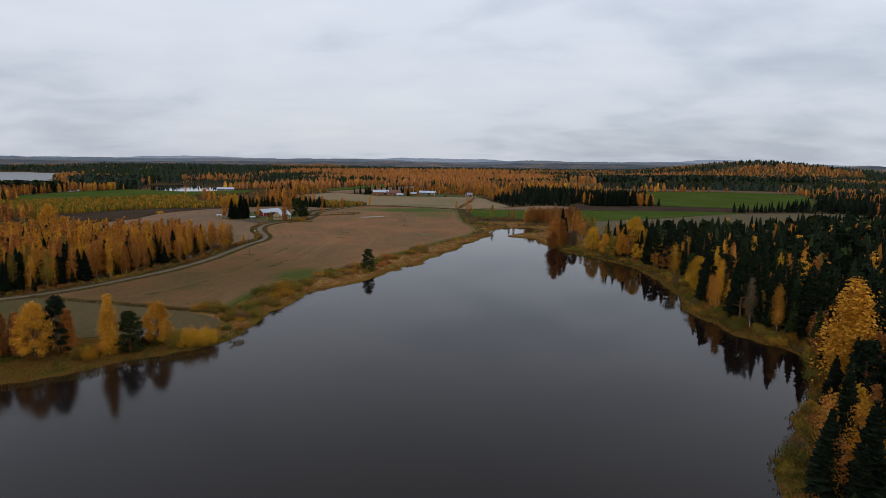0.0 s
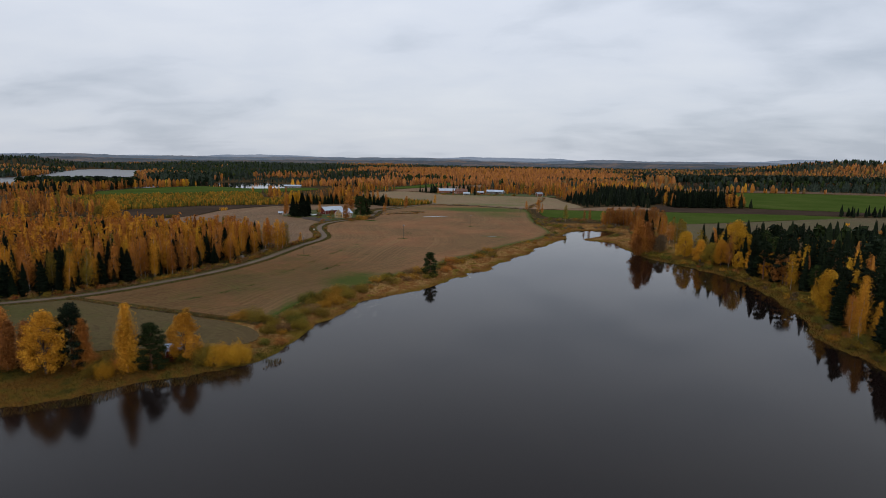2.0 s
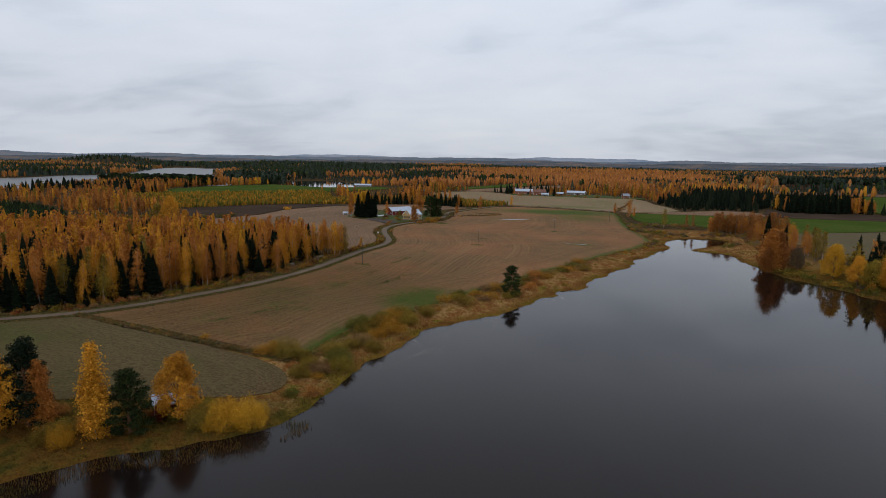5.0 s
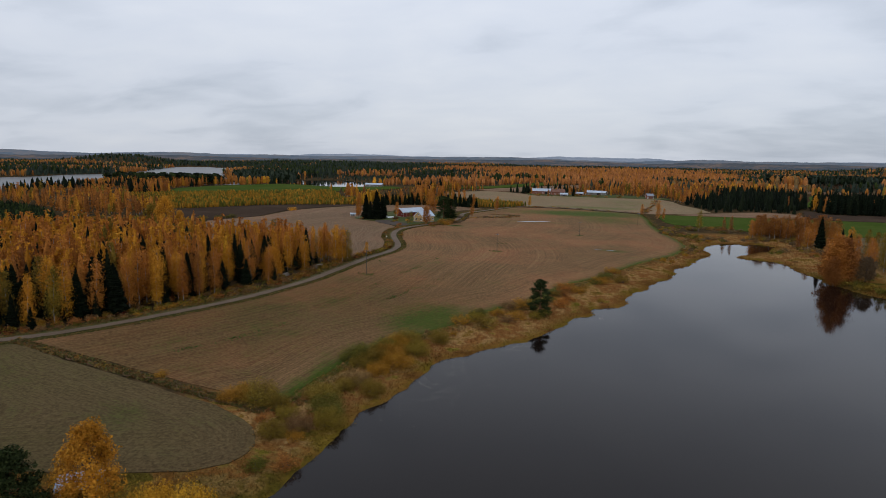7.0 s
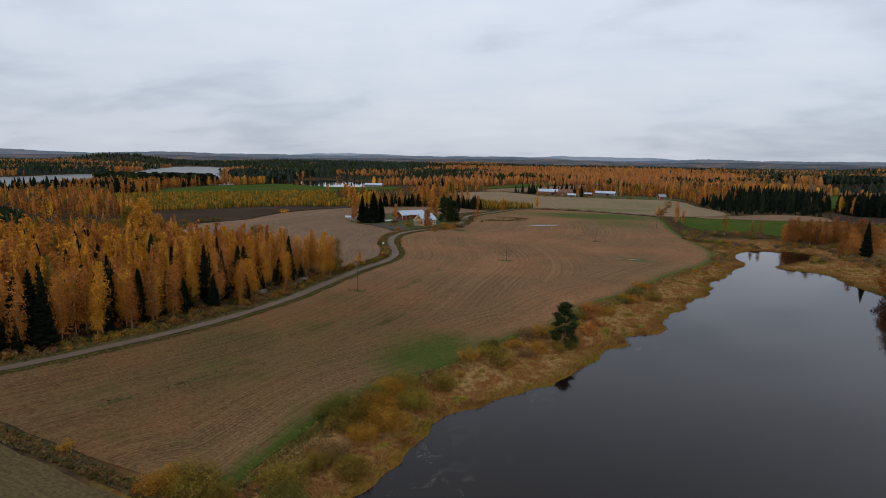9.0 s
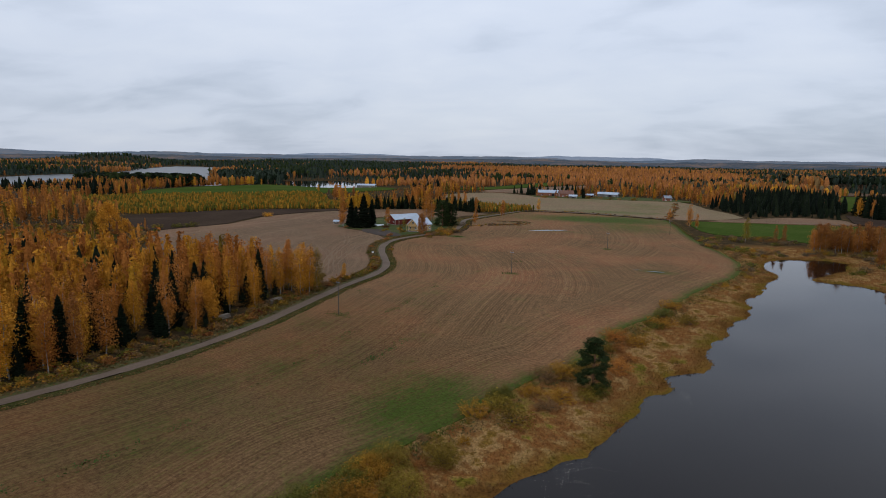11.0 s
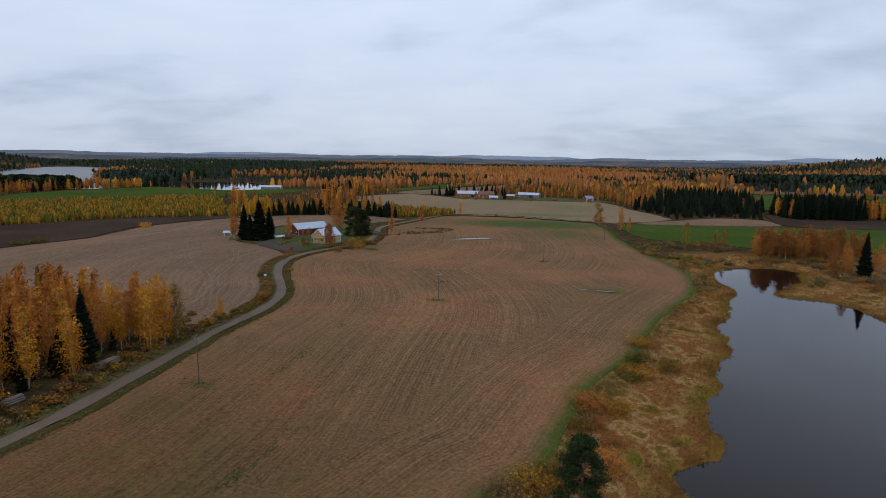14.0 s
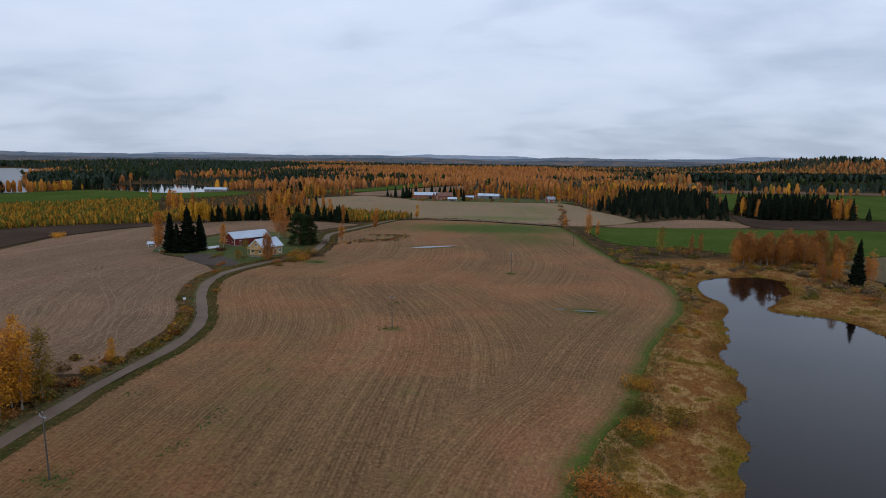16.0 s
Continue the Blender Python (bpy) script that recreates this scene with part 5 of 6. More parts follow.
def woodland(r0, r1, gap, level, seed, grow=1.0):
    lo, hi = (-r1, -200), (r1, r1)
    A, B = np.meshgrid(np.arange(lo[0], hi[0], gap), np.arange(lo[1], hi[1], gap))
    rr = np.random.default_rng(seed)
    A = A.ravel() + rr.uniform(-0.45, 0.45, A.size) * gap
    B = B.ravel() + rr.uniform(-0.45, 0.45, B.size) * gap
    R = np.hypot(A, B - 100)
    bearing = np.degrees(np.arctan2(A, B - 100))
    k = (R >= r0) & (R < r1) & (bearing > (-62 if r1 < 1000 else -56)) & (bearing < (47 if r1 < 1000 else 41))
    A, B, R = A[k], B[k], R[k]
    k = np.ones(len(A), bool)
    for poly in CLEAR + [EAST_WOOD, LEFT_WOOD, COPSE, POINT, ISLAND]:
        k &= ~inside(poly, A, B)
        if r1 < 1000:
            k &= to_line(poly, A, B, True) > 5
    A, B, R = A[k], B[k], R[k]
    k = (far_water(A, B) > 4) & (to_line(ROAD, A, B) > 9) & (to_line(LAKE, A, B, True) > 45) & ~inside(LAKE, A, B)
    k &= ~inside(np.array([(-330, 150), (-60, 120), (80, 330), (130, 470), (60, 560), (10, 640), (-180, 560), (-260, 380)]), A, B) | (A < -235)
    A, B, R = A[k], B[k], R[k]
    wide = 190 if r1 < 1000 else 340
    mixv = 1.25 * noise2(A / wide, B / (wide * 0.55), 31) + 0.45 * noise2(A / 60, B / 40, 33) + 0.45 * noise2(A / 900, B / 520, 35)
    stand = noise2(A / 70, B / 60, 37) + 0.6 * noise2(A / 24, B / 24, 38)
    out = []
    shores = far_water(A, B)
    inlet_side = inside(np.array([(-500, 958), (-478, 880), (-470, 850), (-400, 850), (-330, 764), (-235, 660), (-215, 700), (-235, 860), (-270, 900), (-280, 960), (-345, 884), (-473, 945)], float), A, B)
    tall_pines = inside(np.array([(250, 1130), (330, 1140), (440, 1180), (600, 1222), (760, 1180), (840, 1300), (600, 1370), (260, 1260)], float), A, B)
    copse = inside(np.array([(163, 664), (178, 660), (240, 668), (290, 672), (292, 700), (285, 760), (215, 770), (176, 740)], float), A, B)
    for x, y, m, q, sd, st, near_inlet, pines, cop in zip(A, B, mixv, R, shores, stand, inlet_side, tall_pines, copse):
        if r2.uniform() < 0.05 and not cop:
            continue
        bias, warm = 0.45, False
        if x < -230 and q < 900:
            bias = -0.4
        if 45 < x < 340 and 630 < y < 1250:
            bias = -0.15 + 0.5 * (y < 730)
        if -560 < x < 280 and 1270 < y < 2500:
            bias, warm = -0.85 + 0.6 * (y > 1900), True
        if -330 < x < 90 and 930 < y < 1275:
            bias, warm = -0.55, True
        if -330 < x < -140 and 650 < y < 930:
            bias = -1.0
        if x > 300 and y < 1400:
            bias = 0.8
        if q > 2000 and not warm:
            bias = 0.95 if -1990 < x < -1600 and 1850 < y < 2200 else 0.42
        if sd < 45 and q < 1700:
            bias = 0.0
        if -640 < x < -500 and 700 < y < 840:
            bias = 0.55
        if cop:
            bias = 0.95 if x < 262 else 0.0
        if m > bias + 0.10 * r2.normal():
            kind = "birch"
            colour = pick(r2, {"larch": 5, "orange": 2, "russet": 1} if warm else {"orange": 3.2, "gold": 1.3, "russet": 2.2, "olive": 0.9, "grey": 0.5} if q < 1000 else {"larch": 2.6, "orange": 1.2, "russet": 2.4, "olive": 0.4, "heath": 2.2})
            tall = r2.uniform(6.5, 12.5) * (1.1 + 0.22 * st)
        elif pines or (level > 2 and r2.uniform() < 0.15):
            kind, colour, tall = "pine", "pine", r2.uniform(13, 17)
        else:
            # Spruces past 900 m mostly take the paler needles, haze given by colour.
            kind, colour, tall = "spruce", "hazed_conifer" if q > 900 and r2.uniform() < 0.85 else "spruce", r2.uniform(8.5, 14) * (1.1 + 0.3 * st) * (0.62 if r2.uniform() < 0.2 else 1.0)
        if pines:
            tall = r2.uniform(19, 23)
            colour = colour if kind == "birch" else "spruce" if r2.uniform() < 0.6 else "hazed_conifer"
        if 45 < x < 165 and 630 < y < 690:
            tall *= 0.7
        if x < -230 and y < 420:
            tall *= 0.85
        if -550 < x < -290 and 1030 < y < 1260:
            tall *= 0.5
        if near_inlet:
            kind, colour, tall = "birch", pick(r2, {"olive": 2, "russet": 2, "gold": 1}), r2.uniform(1.5, 3.5)
        out.append((kind, level, colour, x, y, tall, r2.uniform(0.8, 1.35) * grow))
    return out


items = [("bush", 2, pick(rng, {"russet": 3, "heath": 5, "olive": 2, "amber": 1, "willow": 1}), x, y, rng.uniform(1.0, 3.0), rng.uniform(0.9, 1.3)) for x, y in zip(*scatter(CLEARING, 3.6, 341)) if rng.uniform() < 0.75]
items += [("birch", 2, pick(rng, {"russet": 2, "orange": 2, "olive": 1}), x, y, rng.uniform(4, 9), 1.2) for x, y in zip(*scatter(CLEARING, 13.0, 342)) if rng.uniform() < 0.6]
grove("clearing_scrub", "brown scrub and young birches on a felled clearing", items, "scrub")
items = [("spruce", 3, "pine" if rng.uniform() < 0.5 else "spruce", x, y, rng.uniform(4.0, 6.0), rng.uniform(1.2, 1.7)) for x, y in zip(*scatter(PLANTATION, 3.4, 343))]
grove("young_conifer_stand", "dense dark green plantation of young conifers", items)
items = []
for x, y in zip(*scatter(COPSE, 4.6, 340)):
    if (x > 222 and y < 712 and rng.uniform() < 0.55) or rng.uniform() < 0.07:
        items.append(("birch", 1, pick(rng, {"orange": 3, "gold": 2}), x, y, rng.uniform(11, 16), 1.3))
    else:
        items.append(("spruce", 1, "spruce", x, y, rng.uniform(12, 19), rng.uniform(1.0, 1.35)))
grove("spruce_copse", "island of dark spruces with orange birches amid fields", items)
items = [("pine" if rng.uniform() < 0.55 else "spruce", 2, "spruce" if rng.uniform() < 0.6 else "pine", x, y, rng.uniform(12.5, 16.5), rng.uniform(1.1, 1.5)) for x, y in zip(*scatter(POINT, 6.0, 344))]
items += [("birch", 2, pick(rng, {"orange": 2, "larch": 2, "russet": 1}), rng.uniform(-556, -522), rng.uniform(770, 856), rng.uniform(8, 12), 1.4) for i in range(22)]
grove("lake_point_stand", "dense dark pines and spruces on a lake point", items)
items = [("pine" if rng.uniform() < 0.5 else "spruce", 3, "hazed_conifer" if rng.uniform() < 0.6 else "spruce", x, y, rng.uniform(12, 17), rng.uniform(1.1, 1.5)) for x, y in zip(*scatter(ISLAND, 7.5, 345))]
items += [("birch", 2, pick(rng, {"yellow": 3, "gold": 2, "orange": 1}), rng.uniform(-528, -476), rng.uniform(884, 896), rng.uniform(8, 13), 1.5) for i in range(14)]
grove("island_stand", "tall dark trees behind yellow birches beyond the inlet", items)
grove("mid_forest", "autumn woodland of orange birches and dark spruces", woodland(330, 900, 7.3, 2, 41, 1.25))
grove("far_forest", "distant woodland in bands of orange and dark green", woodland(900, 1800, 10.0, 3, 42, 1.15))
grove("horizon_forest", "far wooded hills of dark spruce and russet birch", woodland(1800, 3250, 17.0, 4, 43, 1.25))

# blue ridges on the horizon, their haze given by glowing colour


def ridge(name, mat, radius, base, rough, seed, label):
    """A wooded ridge round the horizon: long swells, lesser hills and a ragged line of treetops."""
    n = 1500
    a = np.linspace(0, 2 * np.pi, n, endpoint=False)
    ca, sa = np.cos(a), np.sin(a)
    top = base + rough * noise2(ca * 5 + 20, sa * 5 + 20, seed) + 0.6 * rough * noise2(ca * 14 + 50, sa * 14 + 50, seed + 1) + 0.22 * rough * noise2(ca * 42 + 80, sa * 42 + 80, seed + 2)
    top = top + 1.6 * noise2(ca * 260 + 300, sa * 260 + 300, seed + 3)
    V = []
    for rad, z in ((radius - 380, np.zeros(n)), (radius - 170, top * 0.62), (radius - 70, top * 0.86), (radius, top)):
        V.append(np.column_stack([np.sin(a) * rad, np.cos(a) * rad + 100, z]))
    V = np.concatenate(V)
    j = np.arange(n)
    k = (j + 1) % n
    Q = np.concatenate([np.stack([i * n + j, i * n + k, (i + 1) * n + k, (i + 1) * n + j], 1) for i in range(3)])
    return tagged(new(name, mesh_of(name, V, Q, [mat], soft=True)), label, "hills", kind="structure")


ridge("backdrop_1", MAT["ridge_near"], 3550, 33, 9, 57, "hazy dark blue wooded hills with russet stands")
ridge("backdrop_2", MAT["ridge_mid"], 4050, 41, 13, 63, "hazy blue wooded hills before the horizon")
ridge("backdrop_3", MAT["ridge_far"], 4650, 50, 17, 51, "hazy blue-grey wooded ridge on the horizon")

# ---- the marshy west shore ----
xs, ys = scatter(np.array([(-150, 100), (20, 160), (110, 400), (110, 505), (10, 640), (-130, 215)], float), 4.2, 320, 0.5)
ds, inm = on_grid(GRID_D, xs, ys), inside(MAIN_FIELD, xs, ys) | inside(SOUTH_FIELD, xs, ys) | inside(EAST_CROP, xs, ys) | inside(PASTURE, xs, ys)
made, scrub = 0, []
for x, y, d, f in zip(xs, ys, ds, inm):
    if f or d < 6.0 or d > 60 or x > 100 or (x > 60 and y < 395):
        continue
    north = 1.0 if y < 262 else 0.42 if y < 415 else 1.0
    clump = noise2(np.array([x / 11]), np.array([y / 11]), 61)[0]
    if y < 175 or clump < 0.55 - 0.75 * north or rng.uniform() > (0.35 if 190 < y < 345 else 0.75):
        continue
    colour = pick(rng, {"russet": 1.6, "amber": 3.0, "olive": 3.0, "willow": 1.6, "heath": 2.6, "grey": 0.6})
    if y > 415:
        for k in range(3):
            scrub.append(("bush", 1, pick(rng, {"russet": 0.8, "amber": 0.6, "olive": 1.0, "willow": 1.4, "heath": 3.0, "grey": 3.4}), x + rng.uniform(-2, 2), y + rng.uniform(-2, 2), rng.uniform(1.0, 2.6), rng.uniform(1.0, 1.6)))
        continue
    plant("bush", colour, x, y, rng.uniform(1.2, 2.6) * (1.0 if y < 300 else 0.8), rng.uniform(1.0, 1.5), 0 if y < 430 else 1, "lakeside bushes", " on the marshy shore")
    made += 1
grove("bay_scrub", "rusty and olive willow scrub around the bay head", scrub, "scrub")
WILLOWS = [("amber", -54.2, 256.5), ("olive", -47.5, 256.4), ("amber", -40.7, 268.1), ("heath", -42.6, 263.5), ("amber", -40.9, 279.7), ("orange", -29.8, 307.2), ("amber", -24.4, 305.3), ("orange", -29.4, 287.2), ("willow", -33.6, 273.4),
           ("willow", -15.9, 332.8), ("amber", -12.9, 343.7), ("amber", -17.2, 324.5), ("olive", -10.0, 329.8), ("olive", -50.7, 260.7), ("amber", -45.7, 267.7), ("heath", -44.0, 276.8), ("olive", -35.8, 270.2), ("olive", -37.2, 282.9)]
WILLOWS_SOUTH = [("olive", -67.8, 201.6), ("heath", -64.6, 210.6), ("olive", -69.8, 236.8), ("olive", -62.6, 237.5), ("olive", -55.7, 241.0), ("amber", -66.5, 247.5), ("willow", -51.0, 263.8), ("amber", -64.2, 234.1), ("olive", -65.9, 224.6),
                 ("willow", -65.8, 230.9), ("amber", -62.7, 216.8), ("amber", -63.5, 226.5), ("olive", -66.9, 219.8), ("willow", -70.0, 222.2), ("olive", -77.7, 195.9), ("amber", -81.4, 194.6), ("olive", -73.5, 195.5), ("olive", -65.5, 206.9), ("olive", -70, 192.4),
                 ("olive", -60, 207), ("amber", -60.5, 222), ("olive", -58.5, 231), ("heath", -66, 189), ("olive", -69, 186), ("willow", -64, 196), ("olive", -62, 192)]
for colour, x, y in WILLOWS:
    plant("bush", colour, x, y, rng.uniform(2.6, 3.8), rng.uniform(1.2, 1.6), 0, "lakeside bushes", " on the marshy shore")
for colour, x, y in WILLOWS_SOUTH:
    if inside(MAIN_FIELD, [x], [y])[0] and to_line(FIELD_SHORE, [x], [y])[0] > 1.5:
        continue
    plant("bush", colour, x, y, rng.uniform(3.0, 4.4), rng.uniform(1.1, 1.5), 9, "lakeside bushes", " between field and lake")
for colour, x, y, tall, wide in [("yellow", -70, 160.5, 6.2, 0.85), ("olive", -74, 160.5, 5.8, 0.8), ("yellow", -66.5, 163, 6.0, 0.8), ("yellow", -72, 162.5, 5.6, 0.8), ("olive", -94, 148.5, 4.0, 1.0), ("yellow", -91.5, 148, 4.2, 0.8), ("olive", -94, 151, 3.8, 1.0), ("willow", -80, 161, 3.0, 1.0), ("maroon", -82.5, 160, 2.6, 1.0),
                                 ("russet", -29, 300, 2.4, 1.2), ("willow", -33, 291, 2.6, 1.3), ("willow", -19, 322, 2.4, 1.6), ("russet", -62, 178, 2.6, 1.2), ("willow", -66, 176, 2.2, 1.2),
                                 ("russet", -86, 160, 2.5, 1.0), ("orange", -92, 154, 3.2, 1.0), ("russet", -100, 155.5, 3.0, 1.1)]:
    plant("bush", colour, x, y, tall, wide, 9 if y < 170 else 0, "lakeside bushes", " beside the lake")
items = []
for i in range(90):
    x, y = rng.uniform(-180, -116), rng.uniform(446, 545)
    if inside(YARD, [x], [y])[0] and not inside(np.array([(-170, 487), (-150, 466), (-122, 460), (-118, 482), (-135, 520), (-165, 515)]), [x], [y])[0]:
        items.append(("bush", 1, pick(rng, {"olive": 2, "amber": 0.8, "russet": 2, "grey": 3, "willow": 1.5}), x, y, rng.uniform(0.6, 2.2), rng.uniform(1.0, 1.5)))
for line, n, w, big in ((TRACK, 150, 4.0, 1.2), (smooth([(40, 780), (33, 715), (24, 655), (17, 612)], False, 4), 130, 3.0, 1.5), (DITCH, 70, 0.5, 0.7), (smooth([(-98, 524), (-84, 528), (-80, 546), (-96, 546)], False, 4), 170, 5.0, 0.9), (smooth([(-113, 500), (-104, 512), (-84, 530)], False, 3), 60, 4.0, 1.3), (ROAD[60:84], 60, 6.0, 1.3)):
    for i in range(n):
        k = int(rng.integers(len(line) - 1))
        c = line[k] + (line[k + 1] - line[k]) * rng.uniform() + rng.normal(0, 0.45, 2) * w + (np.array([0, 4.0]) if line is TRACK else 0)
        if to_line(ROAD, c[:1], c[1:])[0] > 3.2:
            items.append(("bush", 1 if line is not TRACK else 2, pick(rng, {"olive": 1.4, "amber": 0.7, "russet": 2.4, "grey": 3.6}), c[0], c[1], big * rng.uniform(0.4, 1.2), rng.uniform(1.1, 1.8)))
grove("hedge_scrub", "low brown and olive scrub along ditches and the yard", items, "scrub")
items = []
for i in range(680):
    f = rng.uniform(0.08, 0.60)
    p, q = ROAD[int(f * (len(ROAD) - 2))], ROAD[int(f * (len(ROAD) - 2)) + 1]
    n = np.array([-(q - p)[1], (q - p)[0]]) / np.hypot(*(q - p))
    c = p + n * (rng.uniform(4.2, 15.0 if i % 2 else 8.0) if p[1] < 350 else rng.uniform(3.4, 5.2))
    items.append(("bush", 1, pick(rng, {"olive": 3, "amber": 1.2, "russet": 1.6, "maroon": 0.6, "heath": 2.2, "willow": 1.4}), c[0], c[1], rng.uniform(0.7, 2.2), rng.uniform(0.9, 1.4)))
grove("roadside_scrub", "low russet and olive scrub beside the gravel road", items, "scrub")
for colour, x, y, tall, wide in [("russet", -118, 454, 2.6, 1.3), ("olive", -113, 459, 3.2, 1.3), ("russet", -110.5, 466, 3.4, 1.3), ("grey", -107, 474, 3.2, 1.4), ("olive", -116, 450, 2.0, 1.3), ("maroon", -151, 482, 2.6, 1.4), ("willow", -163, 520, 4.5, 1.0),
                                 ("olive", -146, 470, 2.0, 1.3), ("gold", -140, 474, 2.0, 1.2), ("olive", -135, 466, 1.8, 1.2), ("russet", -134, 436, 1.8, 1.5), ("olive", -136, 428, 1.6, 1.4), ("russet", -137, 446, 1.7, 1.3), ("willow", -129, 399, 2.2, 0.9), ("grey", -112, 509, 3.0, 1.3),
                                 ("gold", -249, 520, 4.0, 1.3), ("willow", -257, 452, 4.0, 1.6), ("willow", -262, 446, 3.6, 1.5), ("olive", -270, 440, 3.2, 1.5)]:
    plant("bush", colour, x, y, tall, wide, 0, "farm bushes", " near the farm")
for i in range(20):
    plant("bush", pick(rng, {"amber": 3, "olive": 3, "heath": 2, "willow": 1}), rng.uniform(-118, -109), rng.uniform(460, 481), rng.uniform(1.8, 3.6), 1.1, 0, "farm bushes", " near the farm")


def tufts(name, label, x, y, tall, mat, seed, width=0.35, per=2, lean=0.45):
    """Grass or reed tufts: a few leaning blades fanned at each place."""
    r = np.random.default_rng(seed)
    x, y, tall = (np.repeat(np.asarray(a), per) for a in (x, y, tall))
    x, y = x + r.normal(0, 0.2, len(x)), y + r.normal(0, 0.2, len(x))
    z = height(x, y) - 0.05
    z = np.maximum(z, -0.25)
    a = r.uniform(0, np.pi, len(x))
    w = width * r.uniform(0.6, 1.3, len(x))
    lx, ly = r.normal(0, lean, len(x)) * tall, r.normal(0, lean, len(x)) * tall
    h = tall * r.uniform(0.6, 1.25, len(x))
    c, s = np.cos(a), np.sin(a)
    V = np.stack([np.column_stack([x - c * w * 0.5, y - s * w * 0.5, z]), np.column_stack([x + c * w * 0.5, y + s * w * 0.5, z]),
                  np.column_stack([x + c * w * 0.62 + lx, y + s * w * 0.62 + ly, z + h]), np.column_stack([x - c * w * 0.62 + lx, y - s * w * 0.62 + ly, z + h * 0.8])], 1).reshape(-1, 3)
    me = mesh_of(name, V, np.arange(len(V)).reshape(-1, 4), [mat])
    float_layer(me, "shore", np.repeat(on_grid(GRID_D, x, y), 4))
    return tagged(new(name, me), label, "grass", kind="stuff")


def sedge():
    m, nt, b = material("sedge_and_reed", 0.85, 0.15)
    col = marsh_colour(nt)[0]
    nt.links.new(col, b.inputs["Base Color"])
    t = node(nt, "ShaderNodeBsdfTranslucent")
    nt.links.new(col, t.inputs[0])
    x = node(nt, "ShaderNodeMixShader", Fac=0.35)
    nt.links.new(b.outputs[0], x.inputs[1])
    nt.links.new(t.outputs[0], x.inputs[2])
    nt.links.new(x.outputs[0], nt.nodes["Material Output"].inputs[0])
    return m


MAT["sedge"] = sedge()
MARSH = np.array([(-160, 90), (-40, 120), (-20, 230), (110, 395), (110, 500), (40, 560), (-60, 330), (-90, 210), (-110, 175), (-160, 130)], float)
xs, ys = scatter(MARSH, 0.62, 330, 0.5)
ds = on_grid(GRID_D, xs, ys)
k = (ds > -0.15) & (ds < 26) & ~inside(MAIN_FIELD, xs, ys) & ~inside(SOUTH_FIELD, xs, ys) & ~inside(EAST_CROP, xs, ys)
xs, ys, ds = xs[k], ys[k], ds[k]
tufts("marsh_grass", "ochre, tan and rust sedge along the marshy shore", xs, ys, np.interp(ds, [-0.2, 0.8, 4, 26], [0.25, 0.5, 0.45, 0.4]), MAT["sedge"], 5, 0.10, 2, 0.8)
xs, ys = scatter(np.array([(40, 50), (70, 60), (130, 150), (125, 300), (100, 345), (60, 360), (60, 300), (75, 200), (70, 130)], float), 0.8, 331, 0.5)
ds = on_grid(GRID_D, xs, ys)
k = (ds > -0.8) & (ds < 9)
tufts("east_shore_sedge", "ochre sedge strip below the forest edge", xs[k], ys[k], np.full(k.sum(), 0.6), MAT["sedge"], 6, 0.15)

xs, ys = scatter(np.array([(40, 50), (70, 60), (130, 150), (125, 300), (100, 345), (60, 360), (60, 300), (75, 200), (70, 130)], float), 3.4, 333, 0.5)
ds = on_grid(GRID_D, xs, ys)
for x, y, d in zip(xs, ys, ds):
    if (0.9 if y < 140 else 1.8) < d < 10 and rng.uniform() < 0.62:
        plant("bush", pick(rng, {"olive": 4, "willow": 2.5, "amber": 2, "russet": 1.6, "grey": 1.5}), x, y, rng.uniform(1.5, 4.0), rng.uniform(0.8, 1.2), 0 if y < 240 else 1, "east shore bushes", " at the foot of the forest")

# ---- built things ----


def part(name, bm, mat, parent, label=""):
    me = bpy.data.meshes.new(name)
    bm.to_mesh(me)
    bm.free()
    me.materials.append(mat)
    ob = new(name, me)
    ob.parent = parent
    if label:
        ob["label"] = label
    return ob


def box(x0, y0, z0, x1, y1, z1, bevel=0.0, bm=None):
    bm = bm or bmesh.new()
    r = bmesh.ops.create_cube(bm, size=1)
    bmesh.ops.transform(bm, verts=r["verts"], matrix=Matrix.Translation(((x0 + x1) / 2, (y0 + y1) / 2, (z0 + z1) / 2)) @ Matrix.Diagonal((x1 - x0, y1 - y0, z1 - z0, 1)))
    if bevel:
        bmesh.ops.bevel(bm, geom=list({e for v in r["verts"] for e in v.link_edges}), offset=bevel, segments=1, affect="EDGES")
    return bm


def solid(outline, axis_len, place):
    """A prism from an outline in (u, z), pushed along v."""
    bm = bmesh.new()
    a = [bm.verts.new(place(u, -axis_len / 2, z)) for u, z in outline]
    b = [bm.verts.new(place(u, axis_len / 2, z)) for u, z in outline]
    bm.faces.new(a)
    bm.faces.new(b[::-1])
    n = len(a)
    for i in range(n):
        bm.faces.new((a[(i + 1) % n], a[i], b[i], b[(i + 1) % n]))
    bmesh.ops.recalc_face_normals(bm, faces=bm.faces)
    return bm


